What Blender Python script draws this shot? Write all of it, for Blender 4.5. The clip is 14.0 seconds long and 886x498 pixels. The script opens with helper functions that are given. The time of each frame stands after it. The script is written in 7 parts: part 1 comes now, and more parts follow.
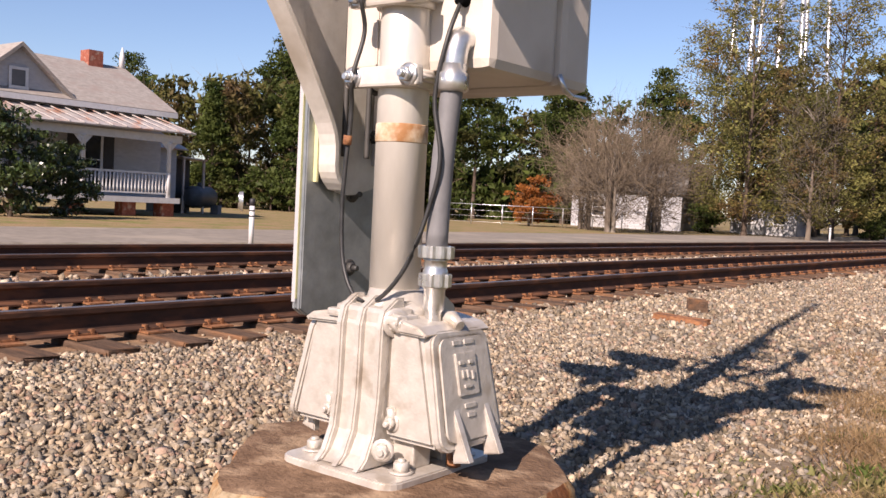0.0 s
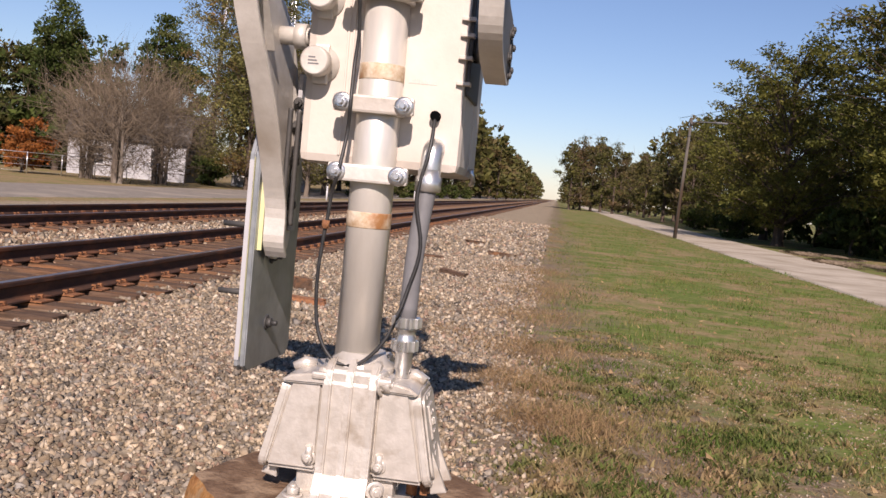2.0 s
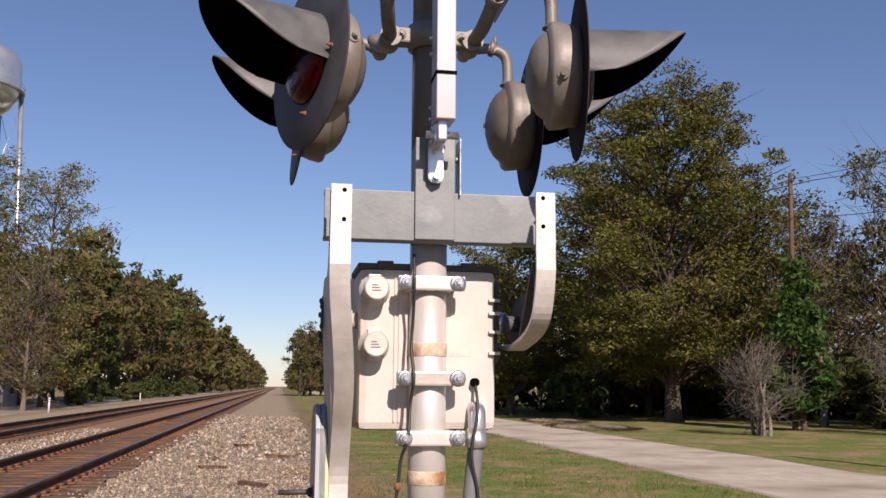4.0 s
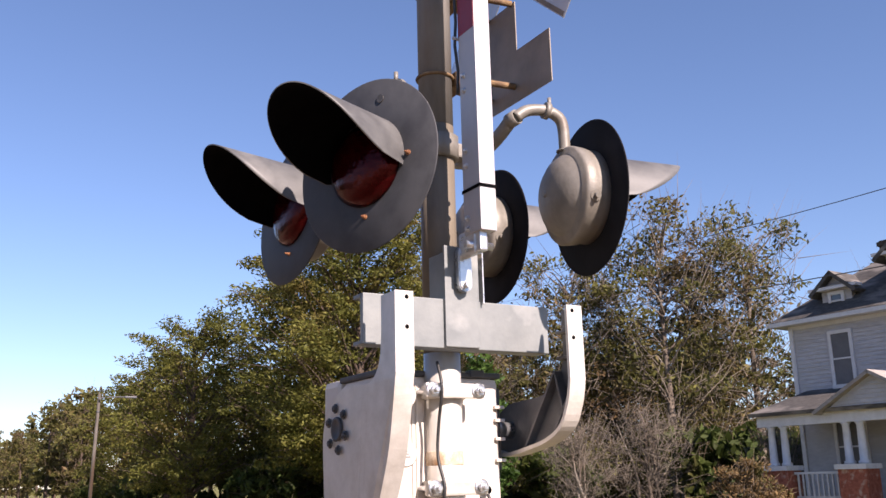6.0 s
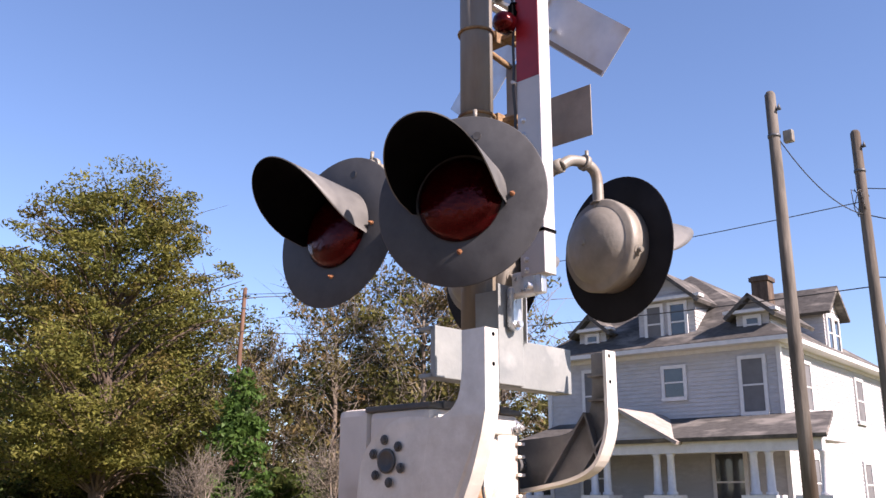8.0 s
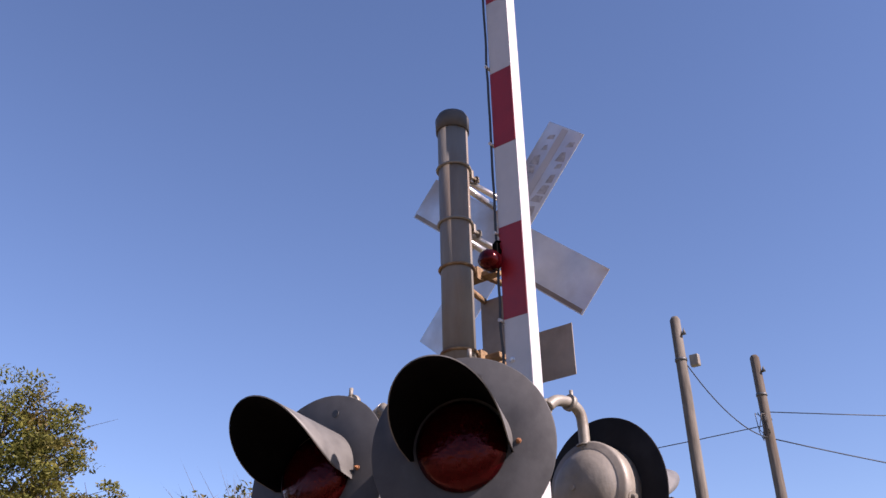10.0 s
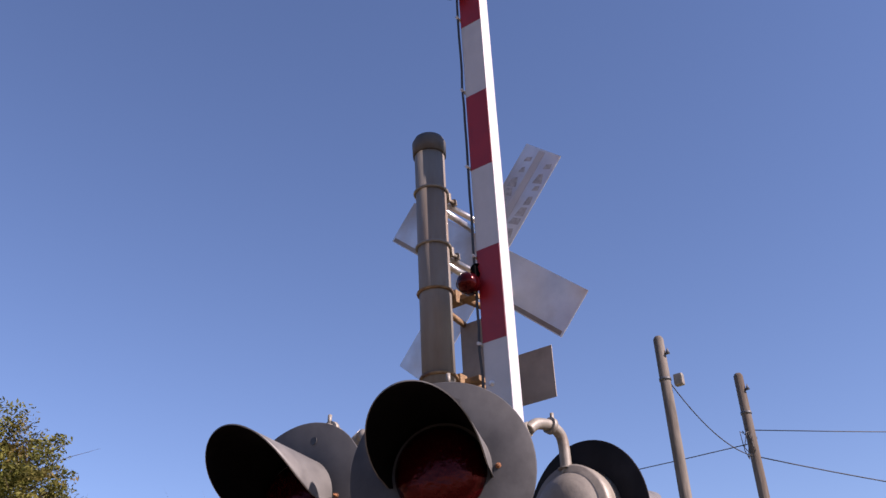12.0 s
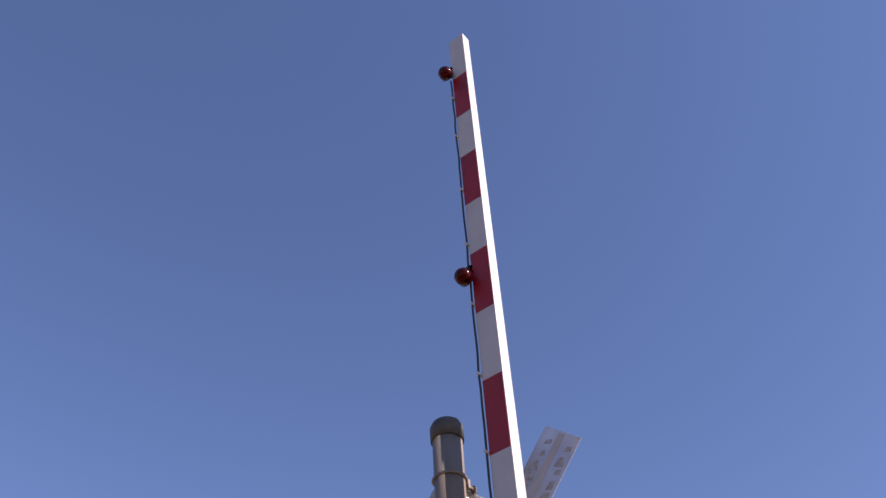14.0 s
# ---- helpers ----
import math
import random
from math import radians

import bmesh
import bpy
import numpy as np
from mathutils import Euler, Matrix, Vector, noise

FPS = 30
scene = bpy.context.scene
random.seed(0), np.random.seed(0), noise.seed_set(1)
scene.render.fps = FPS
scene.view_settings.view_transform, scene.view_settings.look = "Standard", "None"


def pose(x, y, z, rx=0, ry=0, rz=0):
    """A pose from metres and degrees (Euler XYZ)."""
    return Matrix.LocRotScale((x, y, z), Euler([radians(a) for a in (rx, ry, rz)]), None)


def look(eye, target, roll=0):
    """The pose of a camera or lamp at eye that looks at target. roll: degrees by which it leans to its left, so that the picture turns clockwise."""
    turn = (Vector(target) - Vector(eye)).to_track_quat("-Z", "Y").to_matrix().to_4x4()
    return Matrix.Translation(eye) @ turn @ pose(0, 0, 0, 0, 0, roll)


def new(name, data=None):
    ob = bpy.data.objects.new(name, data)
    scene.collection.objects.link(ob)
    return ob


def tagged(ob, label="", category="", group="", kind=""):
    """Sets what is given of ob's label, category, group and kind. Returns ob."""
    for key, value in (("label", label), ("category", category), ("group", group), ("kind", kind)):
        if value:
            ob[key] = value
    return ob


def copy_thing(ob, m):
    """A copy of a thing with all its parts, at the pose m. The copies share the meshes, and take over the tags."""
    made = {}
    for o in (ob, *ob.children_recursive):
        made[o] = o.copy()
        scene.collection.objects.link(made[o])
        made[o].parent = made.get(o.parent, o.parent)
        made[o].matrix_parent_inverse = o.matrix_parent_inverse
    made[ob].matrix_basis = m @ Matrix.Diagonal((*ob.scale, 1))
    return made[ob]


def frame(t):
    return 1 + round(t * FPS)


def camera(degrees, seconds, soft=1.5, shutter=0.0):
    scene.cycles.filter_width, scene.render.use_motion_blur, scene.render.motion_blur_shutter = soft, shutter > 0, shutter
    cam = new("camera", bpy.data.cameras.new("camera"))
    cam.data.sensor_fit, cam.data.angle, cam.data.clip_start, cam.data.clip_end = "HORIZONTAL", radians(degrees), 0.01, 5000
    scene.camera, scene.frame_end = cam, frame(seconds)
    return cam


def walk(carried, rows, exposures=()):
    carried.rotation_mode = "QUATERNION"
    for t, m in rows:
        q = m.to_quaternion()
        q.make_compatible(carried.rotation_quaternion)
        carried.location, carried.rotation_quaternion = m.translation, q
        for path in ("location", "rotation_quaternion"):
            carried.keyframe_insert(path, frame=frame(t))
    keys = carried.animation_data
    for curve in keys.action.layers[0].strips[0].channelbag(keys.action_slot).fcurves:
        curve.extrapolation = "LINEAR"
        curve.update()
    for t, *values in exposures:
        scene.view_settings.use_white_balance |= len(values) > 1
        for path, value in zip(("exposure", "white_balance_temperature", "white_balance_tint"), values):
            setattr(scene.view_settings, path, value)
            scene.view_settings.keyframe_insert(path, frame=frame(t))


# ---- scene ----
cam = camera(51.1, 14.0)
EXPOSURES = [(0.0, 0.88, 6750, 25), (0.5, 0.76, 6750, 25), (1.0, 0.67, 6750, 25), (1.5, 0.6, 6650, 25), (3.0, 0.4, 6500, 25), (4.2, 0.42, 6500, 25), (6.5, 1.42, 6500, 27), (7.2, 1.5, 6500, 27), (9.5, 1.55, 6500, 28), (10.0, 1.26, 6500, 31), (11.0, 1.12, 6500, 32), (14.0, 1.12, 6500, 32)]
PATH = [
    (0, (1.647, -1.903, 1.032), (0.417, -0.328, 0.936), 2.9),
    (0.5, (1.406, -2.166, 1.035), (0.408, -0.447, 0.816), 4.6),
    (1, (1.183, -2.472, 1.149), (0.561, -0.594, 0.849), 7.2),
    (1.5, (0.83, -2.666, 1.233), (0.529, -0.705, 0.978), 8.1),
    (2, (0.581, -2.881, 1.335), (0.349, -0.898, 1.206), 5.5),
    (2.5, (0.296, -3.127, 1.431), (0.179, -1.133, 1.53), 1.1),
    (3, (0.064, -3.238, 1.446), (0.077, -1.255, 1.708), -0.1),
    (3.5, (-0.222, -3.292, 1.507), (-0.038, -1.32, 1.788), -0.7),
    (4, (-0.535, -3.415, 1.539), (-0.198, -1.466, 1.834), 0.4),
    (4.2, (-0.689, -3.442, 1.548), (-0.267, -1.514, 1.874), -0.2),
    (6.5, (-2.027, -2.878, 1.614), (-0.941, -1.275, 2.115), -0.6),
    (7, (-2.305, -2.748, 1.626), (-1.108, -1.223, 2.117), 0.3),
    (7.2, (-2.405, -2.673, 1.634), (-1.159, -1.189, 2.128), 0.2),
    (9.3, (-2.831, -2.065, 1.728), (-1.327, -0.899, 2.344), 0.2),
    (9.5, (-2.836, -2.058, 1.744), (-1.338, -0.911, 2.409), -0.1),
    (10, (-2.837, -2.048, 1.801), (-1.423, -0.992, 2.741), -1.4),
    (10.5, (-2.824, -2.049, 1.821), (-1.482, -1.046, 2.913), -2.2),
    (11, (-2.822, -2.051, 1.802), (-1.466, -1.029, 2.859), -2.1),
    (11.5, (-2.815, -2.054, 1.804), (-1.414, -1.03, 2.799), -2.5),
    (12, (-2.813, -2.06, 1.811), (-1.395, -1.047, 2.793), -2.8),
    (12.5, (-2.801, -2.067, 1.852), (-1.489, -1.187, 3.079), -4.3),
    (13, (-2.799, -2.057, 1.858), (-1.59, -1.234, 3.222), -4.3),
    (13.5, (-2.789, -2.077, 1.868), (-1.662, -1.265, 3.307), -3.8),
    (14, (-2.808, -2.086, 1.826), (-1.696, -1.279, 3.279), -3.9),
]
walk(cam, [(t, look(e, g, r)) for t, e, g, r in PATH], EXPOSURES)

# ---- daylight ----
SUN_DIR = Vector((0.168, -1.0, 0.715)).normalized()  # towards the sun
SUN_EL = math.asin(SUN_DIR.z)
SUN_AZ = math.atan2(SUN_DIR.x, SUN_DIR.y)
world = bpy.data.worlds.new("world")
scene.world = world
world.use_nodes = True
wn = world.node_tree.nodes
sky = wn.new("ShaderNodeTexSky")
sky.sky_type, sky.sun_disc = "NISHITA", False
sky.sun_elevation, sky.sun_rotation = SUN_EL, SUN_AZ
sky.air_density, sky.dust_density, sky.ozone_density = 1.0, 0.15, 4.5
wn["Background"].inputs[1].default_value = 0.072
world.node_tree.links.new(sky.outputs[0], wn["Background"].inputs[0])
sun = new("sun", bpy.data.lights.new("sun", "SUN"))
sun.data.energy, sun.data.angle, sun.data.color = 5.0, radians(0.53), (1.0, 0.90, 0.76)
sun.matrix_world = look(SUN_DIR * 60, (0, 0, 0))


# ---- materials ----
def mat(name, c1, c2, scale=8.0, rough=0.7, metal=0.0, bump=0.0, bump_scale=None, stain=None, stain_scale=1.5,
        stain_amount=0.4, stretch=(1, 1, 1), island=0.0, thin=False, coat=0.0, spec=0.5):
    """A procedural surface: two colours in a fine grain, stains at a larger scale, relief."""
    m = bpy.data.materials.new(name)
    m.use_nodes = True
    nt, nd = m.node_tree, m.node_tree.nodes
    ln = nt.links.new
    b = nd["Principled BSDF"]
    geo = nd.new("ShaderNodeNewGeometry")
    mp = nd.new("ShaderNodeMapping")
    mp.inputs["Scale"].default_value = stretch
    ln(geo.outputs["Position"], mp.inputs[0])
    n1 = nd.new("ShaderNodeTexNoise")
    n1.inputs["Scale"].default_value, n1.inputs["Detail"].default_value = scale, 6
    n1.inputs["Roughness"].default_value = 0.65
    ln(mp.outputs[0], n1.inputs["Vector"])
    ramp = nd.new("ShaderNodeValToRGB")
    ramp.color_ramp.elements[0].position, ramp.color_ramp.elements[1].position = 0.32, 0.68
    ramp.color_ramp.elements[0].color, ramp.color_ramp.elements[1].color = (*c1, 1), (*c2, 1)
    ln(n1.outputs[0], ramp.inputs[0])
    col = ramp.outputs[0]
    if stain:
        n2 = nd.new("ShaderNodeTexNoise")
        n2.inputs["Scale"].default_value, n2.inputs["Detail"].default_value = stain_scale, 5
        ln(mp.outputs[0], n2.inputs["Vector"])
        r2 = nd.new("ShaderNodeValToRGB")
        r2.color_ramp.elements[0].position = 0.62 - stain_amount * 0.35
        r2.color_ramp.elements[1].position = 0.74 - stain_amount * 0.2
        r2.color_ramp.elements[0].color, r2.color_ramp.elements[1].color = (0, 0, 0, 1), (1, 1, 1, 1)
        ln(n2.outputs[0], r2.inputs[0])
        mx = nd.new("ShaderNodeMix")
        mx.data_type = "RGBA"
        ln(r2.outputs[0], mx.inputs["Factor"])
        ln(col, mx.inputs[6])
        mx.inputs[7].default_value = (*stain, 1)
        col = mx.outputs[2]
    if island:
        hsv = nd.new("ShaderNodeHueSaturation")
        mr = nd.new("ShaderNodeMapRange")
        mr.inputs[3].default_value, mr.inputs[4].default_value = 1 - island, 1 + island
        ln(geo.outputs["Random Per Island"], mr.inputs[0])
        ln(mr.outputs[0], hsv.inputs["Value"])
        ln(col, hsv.inputs["Color"])
        col = hsv.outputs[0]
    ln(col, b.inputs["Base Color"])
    b.inputs["Metallic"].default_value = metal
    b.inputs["Coat Weight"].default_value = coat
    b.inputs["Specular IOR Level"].default_value = 0.15 if thin or rough >= 0.85 else spec
    rr = nd.new("ShaderNodeMapRange")
    rr.inputs[3].default_value, rr.inputs[4].default_value = max(rough - 0.12, 0.03), min(rough + 0.12, 1)
    ln(n1.outputs[0], rr.inputs[0])
    ln(rr.outputs[0], b.inputs["Roughness"])
    if bump:
        n3 = nd.new("ShaderNodeTexNoise")
        n3.inputs["Scale"].default_value, n3.inputs["Detail"].default_value = bump_scale or scale * 3, 4
        ln(mp.outputs[0], n3.inputs["Vector"])
        bp = nd.new("ShaderNodeBump")
        bp.inputs["Strength"].default_value, bp.inputs["Distance"].default_value = bump, 0.02
        ln(n3.outputs[0], bp.inputs["Height"])
        ln(bp.outputs[0], b.inputs["Normal"])
    if thin:
        tr = nd.new("ShaderNodeBsdfTranslucent")
        ln(col, tr.inputs["Color"])
        ms = nd.new("ShaderNodeMixShader")
        ms.inputs[0].default_value = 0.35
        ln(b.outputs[0], ms.inputs[1])
        ln(tr.outputs[0], ms.inputs[2])
        ln(ms.outputs[0], nd["Material Output"].inputs[0])
    return m


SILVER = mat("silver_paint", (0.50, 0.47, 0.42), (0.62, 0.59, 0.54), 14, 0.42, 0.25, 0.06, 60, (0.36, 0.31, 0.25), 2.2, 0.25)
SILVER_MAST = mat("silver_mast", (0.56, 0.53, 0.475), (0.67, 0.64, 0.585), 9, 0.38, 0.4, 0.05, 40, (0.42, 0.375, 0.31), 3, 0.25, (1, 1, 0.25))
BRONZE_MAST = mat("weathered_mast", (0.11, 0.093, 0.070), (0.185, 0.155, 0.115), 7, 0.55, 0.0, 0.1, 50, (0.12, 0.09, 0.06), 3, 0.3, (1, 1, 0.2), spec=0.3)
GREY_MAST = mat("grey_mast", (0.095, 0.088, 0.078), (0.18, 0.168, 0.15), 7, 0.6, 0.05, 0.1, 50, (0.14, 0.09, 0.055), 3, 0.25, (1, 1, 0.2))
CAST = mat("cast_aluminium", (0.48, 0.445, 0.395), (0.59, 0.55, 0.495), 22, 0.38, 0.38, 0.10, 60, (0.40, 0.35, 0.29), 12, 0.15)
GALV = mat("galvanised_steel", (0.48, 0.49, 0.50), (0.70, 0.70, 0.70), 26, 0.3, 0.85, 0.04, 60, (0.35, 0.36, 0.37), 6, 0.2)
CHROME = mat("bright_zinc", (0.50, 0.50, 0.49), (0.70, 0.69, 0.67), 20, 0.3, 0.85, 0.03, 90)
WEIGHT = mat("counterweight_steel", (0.24, 0.26, 0.27), (0.38, 0.40, 0.41), 9, 0.42, 0.6, 0.06, 30, (0.42, 0.44, 0.45), 5, 0.2)
CASE = mat("case_paint", (0.50, 0.45, 0.395), (0.58, 0.53, 0.47), 5, 0.55, 0.05, 0.04, 70, (0.40, 0.345, 0.29), 2.5, 0.25)
LID = mat("case_lid_dark", (0.03, 0.03, 0.03), (0.07, 0.065, 0.06), 10, 0.6, 0, 0.05, 60)
BEAM = mat("grey_beam_paint", (0.15, 0.165, 0.165), (0.21, 0.225, 0.22), 7, 0.5, 0.05, 0.05, 60, (0.28, 0.29, 0.28), 5, 0.15)
CONDUIT = mat("grey_conduit", (0.13, 0.13, 0.135), (0.18, 0.18, 0.185), 12, 0.55, 0, 0.03, 60)
RUST = mat("rusty_steel", (0.16, 0.06, 0.025), (0.34, 0.16, 0.07), 30, 0.8, 0.2, 0.3, 120, (0.08, 0.04, 0.025), 9, 0.3)
BAND_RUST = mat("rust_band", (0.38, 0.24, 0.12), (0.66, 0.58, 0.46), 26, 0.6, 0.1, 0.1, 80, (0.30, 0.14, 0.05), 14, 0.35)
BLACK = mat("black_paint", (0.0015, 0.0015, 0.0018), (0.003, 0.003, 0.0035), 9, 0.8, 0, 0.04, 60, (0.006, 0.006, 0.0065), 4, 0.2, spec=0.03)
BLACK_SHEET = mat("black_disc_paint", (0.030, 0.031, 0.034), (0.055, 0.057, 0.061), 6, 0.6, 0, 0.03, 40, (0.06, 0.062, 0.066), 3, 0.2, spec=0.3)
# A darker copy of the disc black: the back's shade is in the colour.
DISC_BACK_SHADE = mat("shaded_black_back", (0.008, 0.008, 0.009), (0.016, 0.016, 0.018), 6, 0.75, 0, 0.03, 40, (0.022, 0.022, 0.024), 3, 0.2, spec=0.1)
RUST_BROWN = mat("brown_rust", (0.13, 0.075, 0.035), (0.26, 0.17, 0.085), 30, 0.8, 0.1, 0.3, 120, (0.09, 0.05, 0.03), 9, 0.3)
CABLE = mat("cable_rubber", (0.012, 0.012, 0.012), (0.03, 0.03, 0.03), 30, 0.5)
HOUSING = mat("lamp_housing", (0.14, 0.13, 0.108), (0.22, 0.203, 0.176), 8, 0.5, 0.15, 0.08, 50, (0.15, 0.12, 0.09), 5, 0.3)
LENS = mat("red_lens", (0.009, 0.0003, 0.0005), (0.022, 0.0007, 0.0012), 40, 0.12, 0, 0.15, 40, spec=0.5)
LENS.node_tree.nodes["Principled BSDF"].inputs["Specular Tint"].default_value = (1.0, 0.22, 0.22, 1.0)  # red glass
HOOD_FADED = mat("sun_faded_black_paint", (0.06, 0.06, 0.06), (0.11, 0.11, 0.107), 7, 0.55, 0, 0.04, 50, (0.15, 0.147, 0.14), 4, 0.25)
WHITE = mat("white_reflective", (0.36, 0.36, 0.37), (0.42, 0.42, 0.43), 6, 0.4, 0, 0.0, None, (0.42, 0.42, 0.42), 3, 0.2)
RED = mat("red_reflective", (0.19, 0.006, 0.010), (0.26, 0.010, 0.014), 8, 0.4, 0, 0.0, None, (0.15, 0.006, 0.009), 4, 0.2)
SIGN_BACK = mat("sign_back_aluminium", (0.50, 0.52, 0.54), (0.66, 0.67, 0.68), 5, 0.38, 0.7, 0.05, 30, (0.42, 0.29, 0.19), 2.0, 0.5)
BROWN_PLATE = mat("brown_plate", (0.17, 0.145, 0.12), (0.27, 0.235, 0.195), 5, 0.6, 0.2, 0.05, 40, (0.15, 0.11, 0.08), 3, 0.3)


def stained_concrete(name):
    """Old concrete run over by rust: beige and orange fields, red-brown stains, pale chips, fine speckle."""
    m = bpy.data.materials.new(name)
    m.use_nodes = True
    nt, nd = m.node_tree, m.node_tree.nodes
    ln = nt.links.new
    geo = nd.new("ShaderNodeNewGeometry")
    mp = nd.new("ShaderNodeMapping")
    mp.inputs["Scale"].default_value = (1, 1, 0.6)
    ln(geo.outputs["Position"], mp.inputs[0])

    def tex(scale, detail=7, rough=0.65):
        n = nd.new("ShaderNodeTexNoise")
        n.inputs["Scale"].default_value, n.inputs["Detail"].default_value, n.inputs["Roughness"].default_value = scale, detail, rough
        ln(mp.outputs[0], n.inputs["Vector"])
        return n.outputs[0]

    def ramp(src, stops):
        r = nd.new("ShaderNodeValToRGB")
        while len(r.color_ramp.elements) < len(stops):
            r.color_ramp.elements.new(0.5)
        for e, (p, c) in zip(r.color_ramp.elements, stops):
            e.position, e.color = p, (*c, 1)
        ln(src, r.inputs[0])
        return r.outputs[0]

    def mix(f, a, b, mode="MIX"):
        n = nd.new("ShaderNodeMix")
        n.data_type, n.blend_type = "RGBA", mode
        if isinstance(f, float):
            n.inputs["Factor"].default_value = f
        else:
            ln(f, n.inputs["Factor"])
        ln(a, n.inputs[6])
        ln(b, n.inputs[7])
        return n.outputs[2]

    col = ramp(tex(5.5), [(0.33, (0.28, 0.235, 0.165)), (0.46, (0.40, 0.285, 0.165)), (0.56, (0.36, 0.175, 0.06)), (0.70, (0.45, 0.32, 0.165))])
    red = ramp(tex(26), [(0.3, (0.13, 0.045, 0.02)), (0.7, (0.27, 0.10, 0.04))])
    col = mix(ramp(tex(4.3, 8, 0.6), [(0.555, (0, 0, 0)), (0.60, (0.9, 0.9, 0.9))]), col, red)
    pale = ramp(tex(40), [(0.3, (0.44, 0.35, 0.23)), (0.7, (0.64, 0.54, 0.39))])
    col = mix(ramp(tex(15, 8, 0.7), [(0.585, (0, 0, 0)), (0.64, (0.85, 0.85, 0.85))]), col, pale)
    col = mix(1.0, col, ramp(tex(85, 5, 0.7), [(0.32, (0.55, 0.52, 0.48)), (0.60, (1, 1, 1))]), "MULTIPLY")
    b = nd["Principled BSDF"]
    ln(col, b.inputs["Base Color"])
    b.inputs["Roughness"].default_value = 0.93
    b.inputs["Specular IOR Level"].default_value = 0.15
    bp = nd.new("ShaderNodeBump")
    bp.inputs["Strength"].default_value, bp.inputs["Distance"].default_value = 0.55, 0.012
    ln(tex(38, 8, 0.7), bp.inputs["Height"])
    ln(bp.outputs[0], b.inputs["Normal"])
    return m


CONCRETE_SIDE = stained_concrete("stained_concrete")
CONCRETE_TOP = mat("oily_concrete_top", (0.10, 0.06, 0.036), (0.21, 0.135, 0.085), 14, 0.85, 0, 0.5, 70, (0.32, 0.23, 0.15), 7, 0.3)
STONE = mat("ballast_stone", (0.155, 0.118, 0.078), (0.35, 0.28, 0.188), 7, 0.95, 0, 0.4, 120, (0.19, 0.18, 0.16), 9, 0.3, island=0.5)


def mixed_rock(m):
    """Gives each stone one of several rocks: tan, cream, grey, slate, brown-pink."""
    nt, nd = m.node_tree, m.node_tree.nodes
    geo = next(n for n in nd if n.type == "NEW_GEOMETRY")
    hsv = next(n for n in nd if n.type == "HUE_SAT")
    shuffle = nd.new("ShaderNodeTexWhiteNoise")
    shuffle.noise_dimensions = "1D"
    nt.links.new(geo.outputs["Random Per Island"], shuffle.inputs["W"])
    r = nd.new("ShaderNodeValToRGB")
    r.color_ramp.interpolation = "CONSTANT"
    kinds = ((0.0, (0.36, 0.285, 0.20)), (0.26, (0.22, 0.165, 0.11)), (0.44, (0.215, 0.195, 0.17)), (0.62, (0.11, 0.098, 0.09)),
             (0.74, (0.47, 0.40, 0.31)), (0.87, (0.25, 0.155, 0.115)))
    while len(r.color_ramp.elements) < len(kinds):
        r.color_ramp.elements.new(0.5)
    for e, (p, c) in zip(r.color_ramp.elements, kinds):
        e.position, e.color = p, (*c, 1)
    nt.links.new(shuffle.outputs[0], r.inputs[0])
    mx = nd.new("ShaderNodeMix")
    mx.data_type = "RGBA"
    mx.inputs["Factor"].default_value = 0.6
    nt.links.new(hsv.inputs["Color"].links[0].from_socket, mx.inputs[6])
    nt.links.new(r.outputs[0], mx.inputs[7])
    nt.links.new(mx.outputs[2], hsv.inputs["Color"])


mixed_rock(STONE)
TIE = mat("creosoted_timber", (0.06, 0.04, 0.028), (0.15, 0.095, 0.065), 9, 0.9, 0, 0.6, 60, (0.22, 0.11, 0.055), 3, 0.3, (0.4, 3, 3))
RAIL = mat("rusty_rail", (0.03, 0.014, 0.009), (0.08, 0.034, 0.018), 16, 0.8, 0.1, 0.15, 60, (0.15, 0.06, 0.026), 4, 0.25, (1, 0.3, 1))
RAIL_TOP = mat("worn_rail_top", (0.20, 0.16, 0.14), (0.34, 0.30, 0.27), 12, 0.35, 0.8, 0.0, None, stretch=(1, 0.1, 1))
SIDING = mat("white_siding", (0.33, 0.33, 0.345), (0.43, 0.43, 0.445), 3, 0.7, 0, 0.05, 20, (0.37, 0.365, 0.36), 0.8, 0.35, (1, 1, 2.5))
TRIM = mat("white_trim", (0.48, 0.48, 0.485), (0.58, 0.58, 0.585), 5, 0.5, 0, 0.02, 20)
SHINGLE = mat("grey_shingles", (0.05, 0.047, 0.045), (0.10, 0.095, 0.09), 5, 0.9, 0, 0.4, 12, (0.19, 0.175, 0.16), 1, 0.3, (1, 1, 3))
SHINGLE_OLD = mat("pale_old_shingles", (0.22, 0.20, 0.185), (0.33, 0.305, 0.28), 4, 0.9, 0, 0.4, 12, (0.26, 0.22, 0.2), 1.2, 0.35, (1, 1, 3))
TIN = mat("weathered_tin", (0.38, 0.345, 0.325), (0.50, 0.465, 0.44), 3, 0.5, 0.3, 0.1, 10, (0.40, 0.22, 0.15), 1.2, 0.35)
GLASS = mat("dark_window", (0.02, 0.022, 0.026), (0.05, 0.053, 0.058), 1.2, 0.1, 0, 0.0, coat=1.0)
BROWN_LEAF = mat("withered_brown_leaves", (0.075, 0.05, 0.024), (0.19, 0.125, 0.055), 0.9, 0.7, 0, 0, None, (0.06, 0.08, 0.02), 1.2, 0.3, island=0.4, thin=True)
